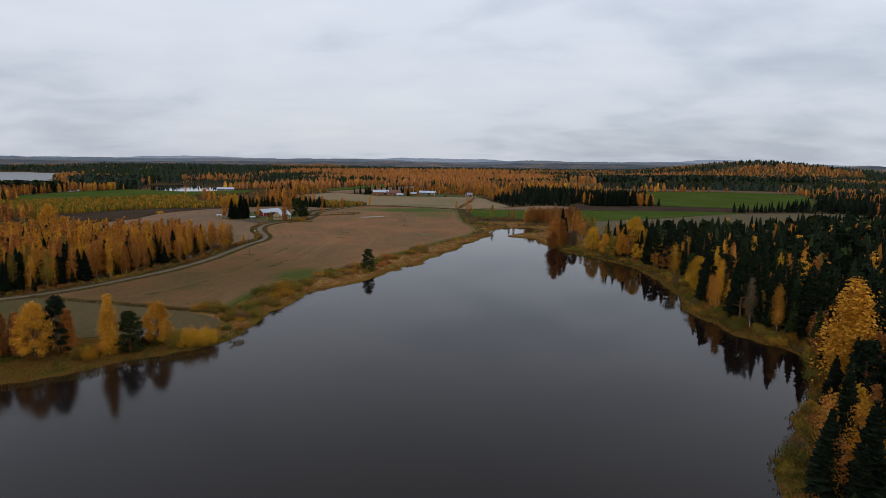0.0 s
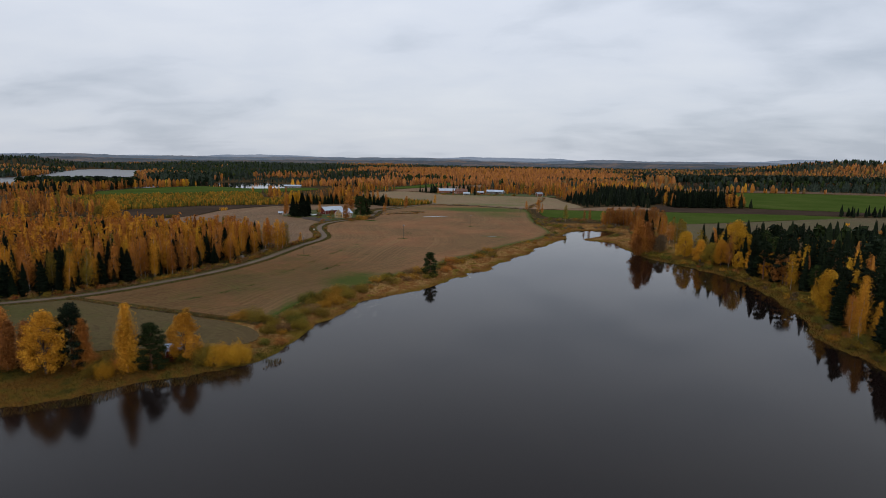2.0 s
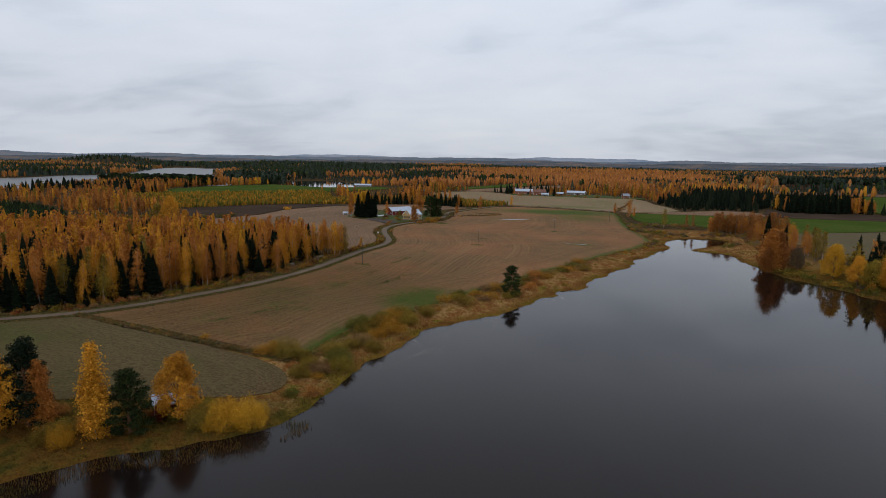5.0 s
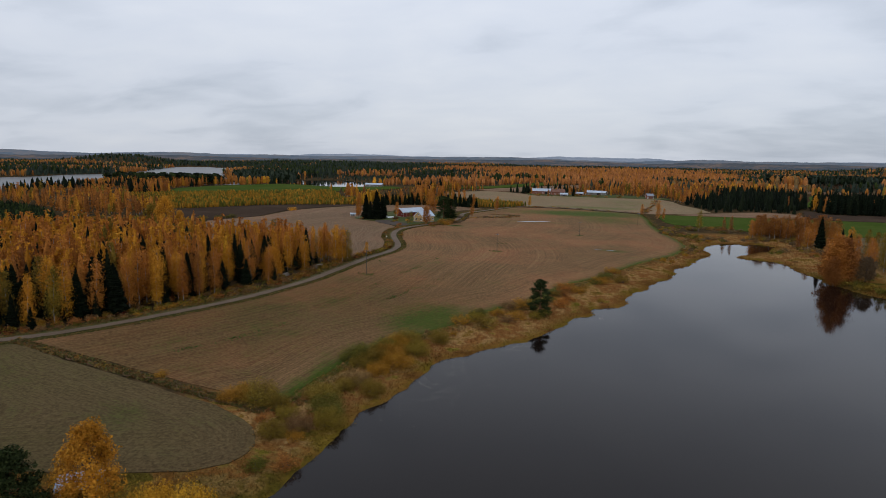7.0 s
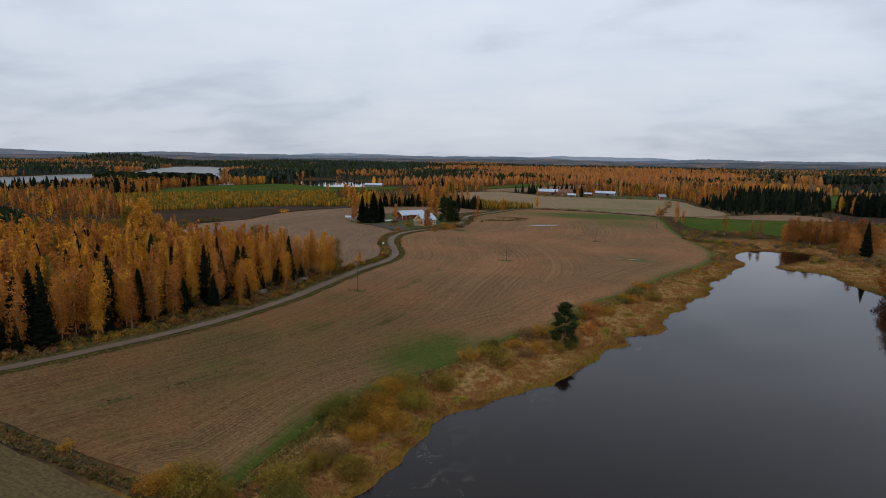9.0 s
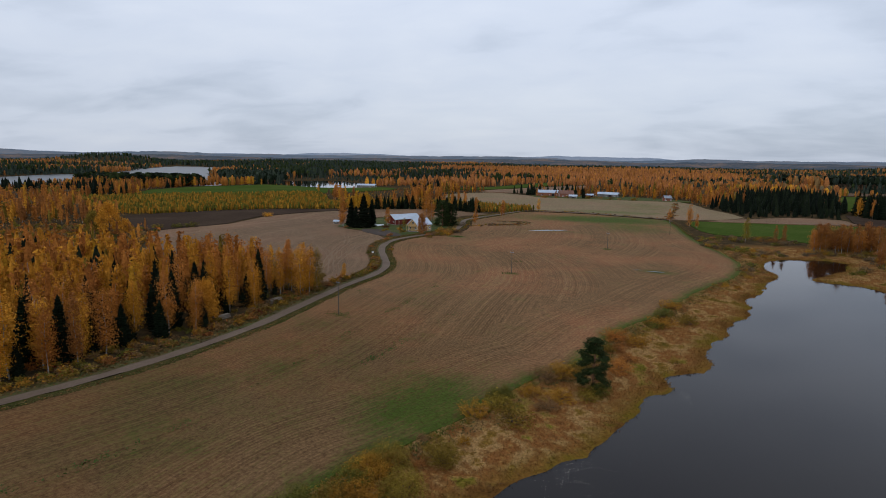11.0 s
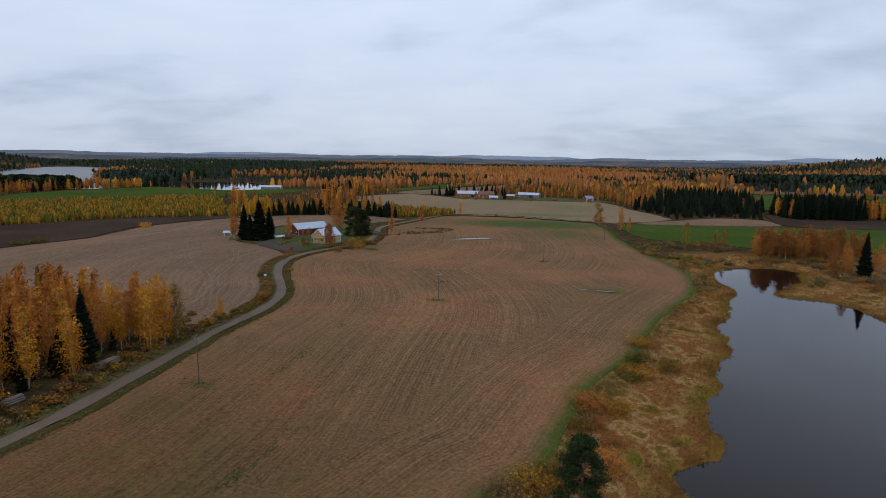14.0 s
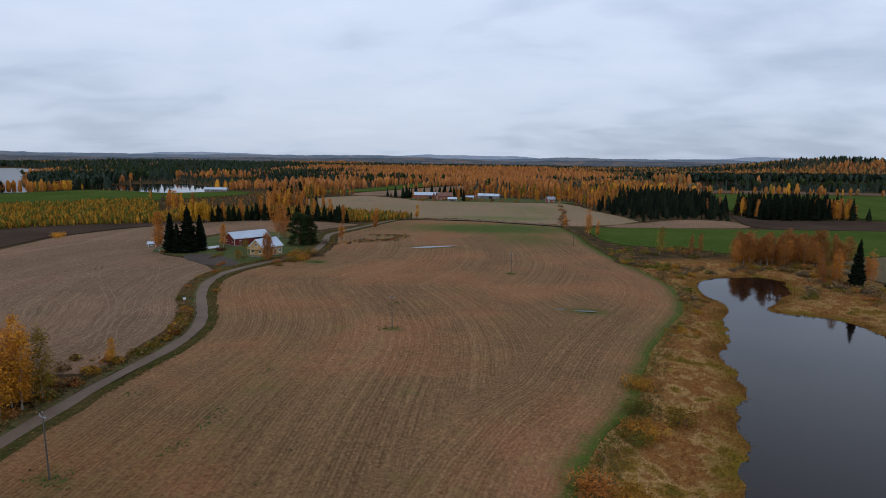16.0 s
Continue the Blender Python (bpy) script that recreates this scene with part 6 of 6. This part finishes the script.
def house(name, label, x, y, turn, length, width, wall_h, rise, wall, roof, windows=(), doors=(), chimney=True, trim="white", category="house", plinth=True, z=None):
    """A gabled building: its ridge runs along its own x. windows and doors: (side, along, sill, w, h), sides s n e w."""
    zg = float(height([x], [y])[0]) if z is None else z
    root = new(name)
    root.matrix_world = pose(x, y, zg, 0, 0, turn)
    L, W = length, width
    if plinth:
        part("plinth", box(-L / 2 + 0.05, -W / 2 + 0.05, -0.8, L / 2 - 0.05, W / 2 - 0.05, 0.35), MAT["stone"], root, "grey stone footing")
    b0 = 0.35 if plinth else -0.3
    part("wall", solid([(-W / 2, b0), (W / 2, b0), (W / 2, wall_h), (0, wall_h + rise), (-W / 2, wall_h)], L, lambda u, v, zz: (v, u, zz)), MAT[wall], root)
    over, th = 0.55, 0.16
    slope = rise / (W / 2)
    for s in (-1, 1):
        ol = [(0, wall_h + rise + 0.04), (s * (W / 2 + over), wall_h - over * slope + 0.04), (s * (W / 2 + over), wall_h - over * slope + 0.04 + th), (0, wall_h + rise + 0.04 + th)]
        rp = part("roof_slope", solid(ol, L + 2 * over, lambda u, v, zz: (v, u, zz)), MAT[roof], root)
        n = max(4, int(L / 2.2))
        for i in range(n + 1):
            v0 = -L / 2 - over + (L + 2 * over) * i / n
            rib = solid([(s * 0.05, wall_h + rise + th), (s * (W / 2 + over), wall_h - over * slope + th), (s * (W / 2 + over), wall_h - over * slope + th + 0.1), (s * 0.05, wall_h + rise + th + 0.1)], 0.09, lambda u, v, zz, q=v0: (v + q, u, zz))
            part("roof_seam", rib, MAT[roof], rp)
    for e in (-1, 1):
        for s in (-1, 1):
            bb = solid([(0, wall_h + rise - 0.18), (s * (W / 2 + over), wall_h - over * slope - 0.18), (s * (W / 2 + over), wall_h - over * slope + 0.03), (0, wall_h + rise + 0.03)], 0.06, lambda u, v, zz, q=e * (L / 2 + over - 0.04): (v + q, u, zz))
            part("bargeboard", bb, MAT[trim], root, "white bargeboard" if trim == "white" else "")
    for e in (-1, 1):
        for s in (-1, 1):
            part("corner_board", box(e * L / 2 - 0.09, s * W / 2 - 0.09, b0, e * L / 2 + 0.09, s * W / 2 + 0.09, wall_h - 0.05), MAT[trim], root)

    def opening(kind, side, along, sill, w, h):
        deep = 0.05
        at = {"s": lambda a, o, zz: (a, -W / 2 - o, zz), "n": lambda a, o, zz: (a, W / 2 + o, zz), "w": lambda a, o, zz: (-L / 2 - o, a, zz), "e": lambda a, o, zz: (L / 2 + o, a, zz)}[side]

        def slab(a0, a1, z0, z1, o0, o1):
            p, q = at(a0, o0, z0), at(a1, o1, z1)
            return box(min(p[0], q[0]), min(p[1], q[1]), z0, max(p[0], q[0]), max(p[1], q[1]), z1)
        if kind == "window":
            fr = part("window", slab(along - w / 2, along + w / 2, sill, sill + h, -0.05, deep), MAT[trim], root)
            for k in (-1, 1):
                part("pane", slab(along + k * w / 4 - w / 4 + 0.07, along + k * w / 4 + w / 4 - 0.05, sill + 0.1, sill + h - 0.1, 0.02, deep + 0.012), MAT["glass"], fr)
            part("sill", slab(along - w / 2 - 0.08, along + w / 2 + 0.08, sill - 0.07, sill, -0.02, 0.14), MAT[trim], fr)
        else:
            dr = part("door", slab(along - w / 2, along + w / 2, sill, sill + h, -0.05, deep), MAT["dark"] if kind == "gate" else MAT["brick"], root)
            part("door_frame", slab(along - w / 2 - 0.1, along + w / 2 + 0.1, sill + h, sill + h + 0.12, -0.03, 0.09), MAT[trim], dr)
    for w in windows:
        opening("window", *w)
    for d in doors:
        opening(*d)
    if chimney:
        part("chimney", box(-0.45 + L * 0.12, -0.45, wall_h + rise * 0.55, 0.45 + L * 0.12, 0.45, wall_h + rise + 1.1, 0.04), MAT["brick"], root, "brick chimney")
    return tagged(root, label, category)


# the farm by the road
fh = house("farmhouse", "cream two-storey wooden farmhouse with pale tin roof", -128.6, 474.5, 60, 10.0, 7.6, 4.0, 2.9, "cream", "tin",
           [("s", -3.8, 1.3, 1.2, 1.3), ("s", -1.2, 1.3, 1.2, 1.3), ("s", 3.8, 1.3, 1.2, 1.3), ("w", -2.2, 1.3, 1.2, 1.3), ("w", 2.2, 1.3, 1.2, 1.3), ("w", 0, 4.2, 1.2, 1.2), ("e", -2, 1.3, 1.2, 1.3), ("e", 2, 1.3, 1.2, 1.3), ("e", 0, 4.6, 1.2, 1.3)],
           [("door", "s", 1.4, 0.4, 1.0, 2.1)])
veranda = part("veranda", box(-7.1, -3.2, 0.1, -5.0, 3.2, 0.45, 0.03), MAT["greywood"], fh, "wooden veranda under the gable")
part("balcony", box(-7.0, -3.1, 3.05, -5.0, 3.1, 3.22, 0.02), MAT["cream"], veranda)
for py_v in (-3.0, -1.0, 1.0, 3.0):
    part("veranda_post", box(-7.0, py_v - 0.07, 0.45, -6.86, py_v + 0.07, 4.05), MAT["cream"], veranda)
for z_v in (0.95, 1.35, 3.6, 4.0):
    part("rail", box(-6.97, -3.0, z_v - 0.05, -6.89, 3.0, z_v + 0.05), MAT["cream"], veranda)
part("step", box(-7.7, -0.8, -0.2, -7.1, 0.8, 0.22, 0.02), MAT["stone"], veranda)
house("barn", "long dark red wooden barn with pale tin roof", -148, 505.5, 50, 17.5, 9.0, 3.5, 2.4, "red", "tin", [("w", -2.5, 1.6, 0.9, 0.8), ("w", 2.5, 1.6, 0.9, 0.8)], [("gate", "s", 4, 0.35, 3.2, 3.0), ("door", "s", -6, 0.35, 1.1, 2.0)], False, "white", "barn")
house("garden_shed", "small red wooden shed with grey roof by the spruces", -161.5, 484.5, 20, 5.5, 3.6, 2.1, 1.0, "red", "tin_dark", (), [("door", "s", 0, 0.0, 0.9, 1.8)], False, "white", "shed", False)
house("field_hut", "small grey hut with pale roof at the field edge", -186, 492, 15, 2.8, 2.2, 1.7, 0.6, "greywood", "tin", [("s", 0, 0.9, 1.0, 0.8)], [("door", "e", 0, 0.0, 0.9, 1.8)], False, "white", "hut", False)
house("lakeside_hut", "little red hut with pale tin roof among shore trees", -83.5, 163.5, 30, 4.2, 3.2, 2.1, 0.9, "red", "tin", [("s", -1, 0.9, 0.7, 0.7)], [("door", "e", 0, 0.0, 0.8, 1.8)], False, "white", "hut", False)
# the distant farm and houses
house("far_barn", "long distant barn with pale tin roof", -85, 838, 4, 26, 11, 4.2, 2.6, "brick", "tin", [("s", -8, 1.2, 1.2, 1.0), ("s", 0, 1.2, 1.2, 1.0), ("s", 8, 1.2, 1.2, 1.0)], [("gate", "s", 4, 0.3, 3.0, 3.0)], False, "white", "barn")
house("far_house", "distant brick-red house with brown roof", -66, 822, 12, 15, 9, 4.6, 3.0, "brick", "tile_brown", [("s", -4, 1.2, 1.2, 1.3), ("s", 0, 1.2, 1.2, 1.3), ("s", 4, 1.2, 1.2, 1.3)], [("door", "s", 6, 0.3, 1, 2)], True)
house("far_shed", "distant low shed with pale roof", -42, 836, -6, 10, 6, 2.6, 1.3, "red", "tin", [("s", 0, 1.0, 1.0, 0.8)], [("gate", "s", 3, 0, 2.2, 2.2)], False, "white", "shed", False)
house("far_hall", "distant long hall with pale tin roof", -22, 850, -14, 24, 10, 3.4, 2.0, "greywood", "tin", [("s", -8, 1.4, 1.4, 1.0), ("s", 0, 1.4, 1.4, 1.0), ("s", 8, 1.4, 1.4, 1.0)], [("gate", "s", 4, 0.3, 3.2, 3.0)], False, "white", "hall")
house("far_storehouse", "distant small grey storehouse", -58, 808, 2, 8, 5, 2.6, 1.4, "greywood", "tin", (), [("gate", "s", 0, 0.0, 1.8, 2.0)], False, "white", "shed", False)
house("forest_house", "brick-red house with grey roof at the forest edge", 36, 806, 20, 7.0, 6, 3.8, 2.2, "brick", "tin_dark", [("s", -2.5, 1.3, 1.2, 1.3), ("s", 2.5, 1.3, 1.2, 1.3), ], [("door", "e", 0, 0.3, 1, 2)], True)
house("lake_house", "low pale-roofed house near the far lake", -330, 905, 5, 24, 9, 3.4, 1.8, "greywood", "tin", [("s", -6, 1.2, 1.6, 1.2), ("s", 0, 1.2, 1.6, 1.2), ("s", 6, 1.2, 1.6, 1.2)], [("door", "s", 9, 0.3, 1.2, 2)], False)


def lathe(name, path, radii, mat, parent, sides=8, label=""):
    v, q = tube(path, radii, sides)
    ob = new(name, mesh_of(name, v, q, [mat], soft=True))
    ob.parent = parent
    if label:
        ob["label"] = label
    return ob


def power_pole(x, y, tall, turn):
    root = new("power_pole")
    root.matrix_world = pose(x, y, float(height([x], [y])[0]), 0.6, 0, turn)
    lathe("pole_shaft", [(0, 0, -0.6), (0, 0, tall * 0.5), (0, 0, tall), (0, 0, tall + 0.02)], [0.125, 0.10, 0.08, 0.0], MAT["pole"], root)
    part("crossarm", box(-0.75, -0.06, tall - 0.55, 0.75, 0.06, tall - 0.43, 0.01), MAT["tin_dark"], root, "grey steel crossarm")
    for ox in (-0.68, 0.0, 0.68):
        zb = tall - 0.43 if ox else tall
        lathe("insulator", [(ox, 0, zb), (ox, 0, zb + 0.1), (ox, 0, zb + 0.2), (ox, 0, zb + 0.3), (ox, 0, zb + 0.31)], [0.03, 0.065, 0.045, 0.065, 0.0], MAT["stone"], root, 6, "grey porcelain insulator")
    return tagged(root, "grey wooden power pole with small insulators in stubble", "power pole", "power line across the field")


for x, y, tall in ((-136.8, 263.5, 9.0), (-153, 226, 9.0), (-100, 303.6, 9.2), (-64.2, 376, 8.4), (-29, 450, 8.2), (7, 523, 8.4)):
    power_pole(x, y, tall, -26)


def log_pile(x, y, turn, length, n, seed):
    r = np.random.default_rng(seed)
    root = new("log_pile")
    root.matrix_world = pose(x, y, float(height([x], [y])[0]) + 0.1, 0, 0, turn)
    rad = 0.19
    for layer in range(3):
        for i in range(n - layer):
            o = (i + layer * 0.5 - n / 2) * rad * 2
            s = r.uniform(-0.2, 0.2)
            q = rad * r.uniform(0.75, 1.0)
            lathe("log", [(-length / 2 + s - 0.001, o, rad + layer * rad * 1.7), (-length / 2 + s, o, rad + layer * rad * 1.7), (length / 2 + s, o, rad + layer * rad * 1.7), (length / 2 + s + 0.001, o, rad + layer * rad * 1.7)], [0, q, q * 0.92, 0], MAT["logends"], root, 6)
    return tagged(root, "stack of pale cut logs beside the gravel road", "log pile")


log_pile(-123.0, 310.6, 84, 5.0, 6, 1)
log_pile(-126.5, 290.5, 78, 5.0, 5, 2)


def puddle(name, x, y, rx, ry, turn, seed):
    n = 26
    a = np.arange(n) * 2 * np.pi / n
    rad = 1 + 0.35 * noise2(np.cos(a) * 1.8 + 7, np.sin(a) * 1.8 + 7, seed) + 0.18 * noise2(np.cos(a) * 5, np.sin(a) * 5, seed + 1)
    c, s = math.cos(radians(turn)), math.sin(radians(turn))
    u, v = np.cos(a) * rad * rx, np.sin(a) * rad * ry
    X, Y = x + u * c - v * s, y + u * s + v * c
    z = float(height(X, Y).max()) + 0.15
    bm = bmesh.new()
    bm.faces.new([bm.verts.new((p, q, z)) for p, q in zip(X, Y)])
    me = bpy.data.meshes.new(name)
    bm.to_mesh(me)
    bm.free()
    me.materials.append(MAT["water"])
    return tagged(new(name, me), "shallow rain puddle lying in the stubble field", "puddle", kind="structure")


puddle("puddle_1", -61, 506.5, 10.5, 2.2, 24, 71)
puddle("puddle_2", -12, 397.5, 3.2, 0.6, -8, 75)
puddle("puddle_3", -19, 399, 1.8, 0.4, 10, 77)


def verge_mat():
    m, nt, b = material("roadside_weeds", 0.9, 0.1)
    g = node(nt, "ShaderNodeNewGeometry")
    f = calc(nt, "ADD", calc(nt, "MULTIPLY", pos_noise(nt, 0.35, 3, 0.6), 0.7), calc(nt, "MULTIPLY", g.outputs["Random Per Island"], 0.3))
    nt.links.new(ramp(nt, f, ((0.3, (0.055, 0.05, 0.018)), (0.42, (0.085, 0.085, 0.024)), (0.5, (0.14, 0.10, 0.035)), (0.58, (0.15, 0.072, 0.028)), (0.7, (0.22, 0.14, 0.035)))), b.inputs["Base Color"])
    return m


MAT["weeds"] = verge_mat()


def beside(line, lo, hi, count, seed):
    """Random places between lo and hi metres to the right of a line."""
    r = np.random.default_rng(seed)
    i = r.integers(0, len(line) - 1, count)
    p, q = line[i], line[i + 1]
    t = (q - p) / np.linalg.norm(q - p, axis=1)[:, None]
    c = p + (q - p) * r.uniform(0, 1, (count, 1)) + np.column_stack([t[:, 1], -t[:, 0]]) * r.uniform(lo, hi, (count, 1))
    return c[:, 0], c[:, 1]


for nm, line, lo, hi, count, tall, seed in (("verge_weeds", DENSE_ROAD[12:], 2.2, 4.2, 5000, 0.3, 81), ("wood_edge_weeds", DENSE_ROAD[12:], -6.5, -2.2, 8000, 0.4, 82), ("ditch_weeds", DITCH, -1.0, 1.0, 2600, 0.5, 83)):
    wx, wy = beside(line, lo, hi, count, seed)
    tufts(nm, "brown and green weeds and dry grass along the edge", wx, wy, np.full(count, tall), MAT["weeds"], seed + 10, 0.4)

# leaves and foam along the west shore; water glints given as pale flecks too
r5 = np.random.default_rng(90)
fx = np.concatenate([r5.normal(-49, 4.5, 1900), r5.normal(-37, 3.0, 420), r5.normal(-18, 2.5, 300)])
fy = np.concatenate([r5.normal(217, 8, 1900), r5.normal(243, 5, 420), r5.normal(279, 3, 300)])
k = on_grid(GRID_D, fx, fy) < -0.4
keep = noise2(fx / 2.2, fy / 2.2, 93) + 0.6 * noise2(fx / 0.8, fy / 0.8, 94) > 0.15
fx, fy = fx[k & keep], fy[k & keep]
lv, lq = leaves(np.column_stack([fx, fy, np.full(len(fx), 0.012)]), 0.12, r5)
lv[:, 2] = 0.012
drift = new("floating_leaves", mesh_of("floating_leaves", lv, lq, [paint("pale_water_flecks", (0.42, 0.37, 0.30), 0.6, 0.3, 0, 0.3, 1.0)]))
tagged(drift, "pale flecks of leaves, foam and glints on dark water", "floating leaves", kind="stuff")
rx, ry = scatter(np.array([(-125, 108), (-56, 146), (-56, 168), (-125, 142)], float), 0.42, 91, 0.5)
rd = on_grid(GRID_D, rx, ry)
k = (rd > -5.5) & (rd < -0.3) & (noise2(rx / 7, ry / 7, 95) > -0.1)
tufts("water_reeds", "thin brown reeds standing in shallow water", rx[k], ry[k], np.full(k.sum(), 0.8), MAT["sedge"], 92, 0.05, 2, 0.12)


def mailbox(x, y):
    root = new("mailbox_stand")
    root.matrix_world = pose(x, y, float(height([x], [y])[0]) + 0.1, 0, 0, 20)
    part("post", box(-0.06, -0.06, -0.4, 0.06, 0.06, 1.1), MAT["greywood"], root)
    part("mailbox", box(-0.4, -0.25, 1.0, 0.4, 0.25, 1.5, 0.05), MAT["white"], root, "white painted box")
    part("lid", box(-0.44, -0.29, 1.5, 0.44, 0.29, 1.56, 0.02), MAT["tin"], root, "pale metal lid")
    return tagged(root, "white roadside mailbox on a wooden post", "mailbox")


mailbox(-126.2, 396.5)


def boat(x, y, turn):
    root = new("covered_boat")
    root.matrix_world = pose(x, y, float(height([x], [y])[0]) + 0.16, 0, 0, turn)
    n, m = 9, 7
    V, Q = [], []
    for i in range(n):
        f = i / (n - 1)
        w = 0.95 * math.sin(math.pi * (0.12 + 0.8 * f)) ** 0.7
        for j in range(m):
            a = math.pi * j / (m - 1)
            V.append((-3.0 + 6.0 * f, math.cos(a) * w, math.sin(a) * (0.85 - 0.25 * f)))
    for i in range(n - 1):
        for j in range(m - 1):
            Q.append((i * m + j, i * m + j + 1, (i + 1) * m + j + 1, (i + 1) * m + j))
    ob = new("cover", mesh_of("cover", np.array(V), np.array(Q), [MAT["plastic"]], soft=True))
    ob.parent = root
    part("keel", box(-2.9, -0.05, 0.6, 2.9, 0.05, 0.9), MAT["white"], root)
    return tagged(root, "overturned boat under a white cover in the yard", "boat")


boat(-157.5, 489.5, 55)


def stone_heap(x, y, count, seed):
    r = np.random.default_rng(seed)
    root = new("stone_heap")
    root.matrix_world = pose(x, y, float(height([x], [y])[0]) + 0.15)
    for i in range(count):
        bm = bmesh.new()
        bmesh.ops.create_icosphere(bm, subdivisions=1, radius=float(r.uniform(0.35, 0.75)))
        for v in bm.verts:
            v.co *= float(r.uniform(0.75, 1.15))
        d = r.normal(0, 0.9, 2)
        bmesh.ops.transform(bm, verts=bm.verts, matrix=Matrix.Translation((d[0] * 1.3, d[1], 0.35 + max(0, 0.5 - 0.3 * np.hypot(*d)))) @ Matrix.Diagonal((1.2, 1.0, 0.7, 1)))
        part("stone", bm, MAT["stone"], root)
    return tagged(root, "heap of grey field stones beside the road", "stone heap")


stone_heap(-117.5, 475.5, 9, 4)

# green weeds in broken lines along the stubble rows
WEED_LINES = [smooth([(-107, 213), (-100, 226), (-95, 244)], False, 6), smooth([(-93.6, 256), (-92.6, 275), (-91, 290), (-86.9, 323), (-84, 350)], False, 6), smooth([(-80, 273), (-78.3, 280), (-75.8, 294), (-70, 318)], False, 6)]
r5 = np.random.default_rng(77)
wx, wy, wh = [], [], []
for line, want in zip(WEED_LINES, (9, 13, 10)):
    for i in range(want):
        k = int(r5.integers(len(line) - 1))
        c = line[k] + (line[k + 1] - line[k]) * r5.uniform()
        d = line[k + 1] - line[k]
        d = d / np.hypot(*d)
        n = int(r5.integers(12, 70))
        u, v = r5.normal(0, 1.5, n), r5.normal(0, 0.7, n)
        wx += list(c[0] + d[0] * u - d[1] * v)
        wy += list(c[1] + d[1] * u + d[0] * v)
        wh += list(r5.uniform(0.08, 0.28, n))
for cx_, cy_, n in ((-100, 303.6, 90), (-64.2, 376, 70), (-29, 450, 70), (-104, 331, 25), (-66, 402, 60), (-104, 460, 200)):
    wx += list(cx_ + r5.normal(0, 1.6, n))
    wy += list(cy_ + r5.normal(0, 1.1, n))
    wh += list(r5.uniform(0.1, 0.35, n))
MAT["weed"] = mix_surface("field_weeds", ((0.3, (0.035, 0.060, 0.014)), (0.5, (0.060, 0.085, 0.020)), (0.7, (0.10, 0.10, 0.03))), 0.2, 2.0, 0.9, 0.1, 0.2)
tufts("field_weeds", "green weeds in broken lines on the stubble", np.array(wx), np.array(wy), np.array(wh) + 0.05, MAT["weed"], 9, 0.2, 2, 0.8)

# rank grass where the field meets the marsh
MAT["rank_grass"] = leaf("rank_grass", (0.070, 0.120, 0.014), (0.095, 0.150, 0.018), (0.140, 0.165, 0.028), 0.4)
ex, ey = beside(FIELD_SHORE, -1.6, 1.8, 9000, 85)
tufts("field_edge_grass", "rank green grass between stubble field and marsh", ex, ey, np.full(9000, 0.2), MAT["rank_grass"], 96, 0.16, 2, 1.1)
ex, ey = beside(FIELD_SHORE, 0.8, 4.5, 3500, 86)
tufts("marsh_edge_weeds", "dry brown weeds at the upper edge of the marsh", ex, ey, np.full(3500, 0.45), MAT["weeds"], 97, 0.14, 2, 0.7)
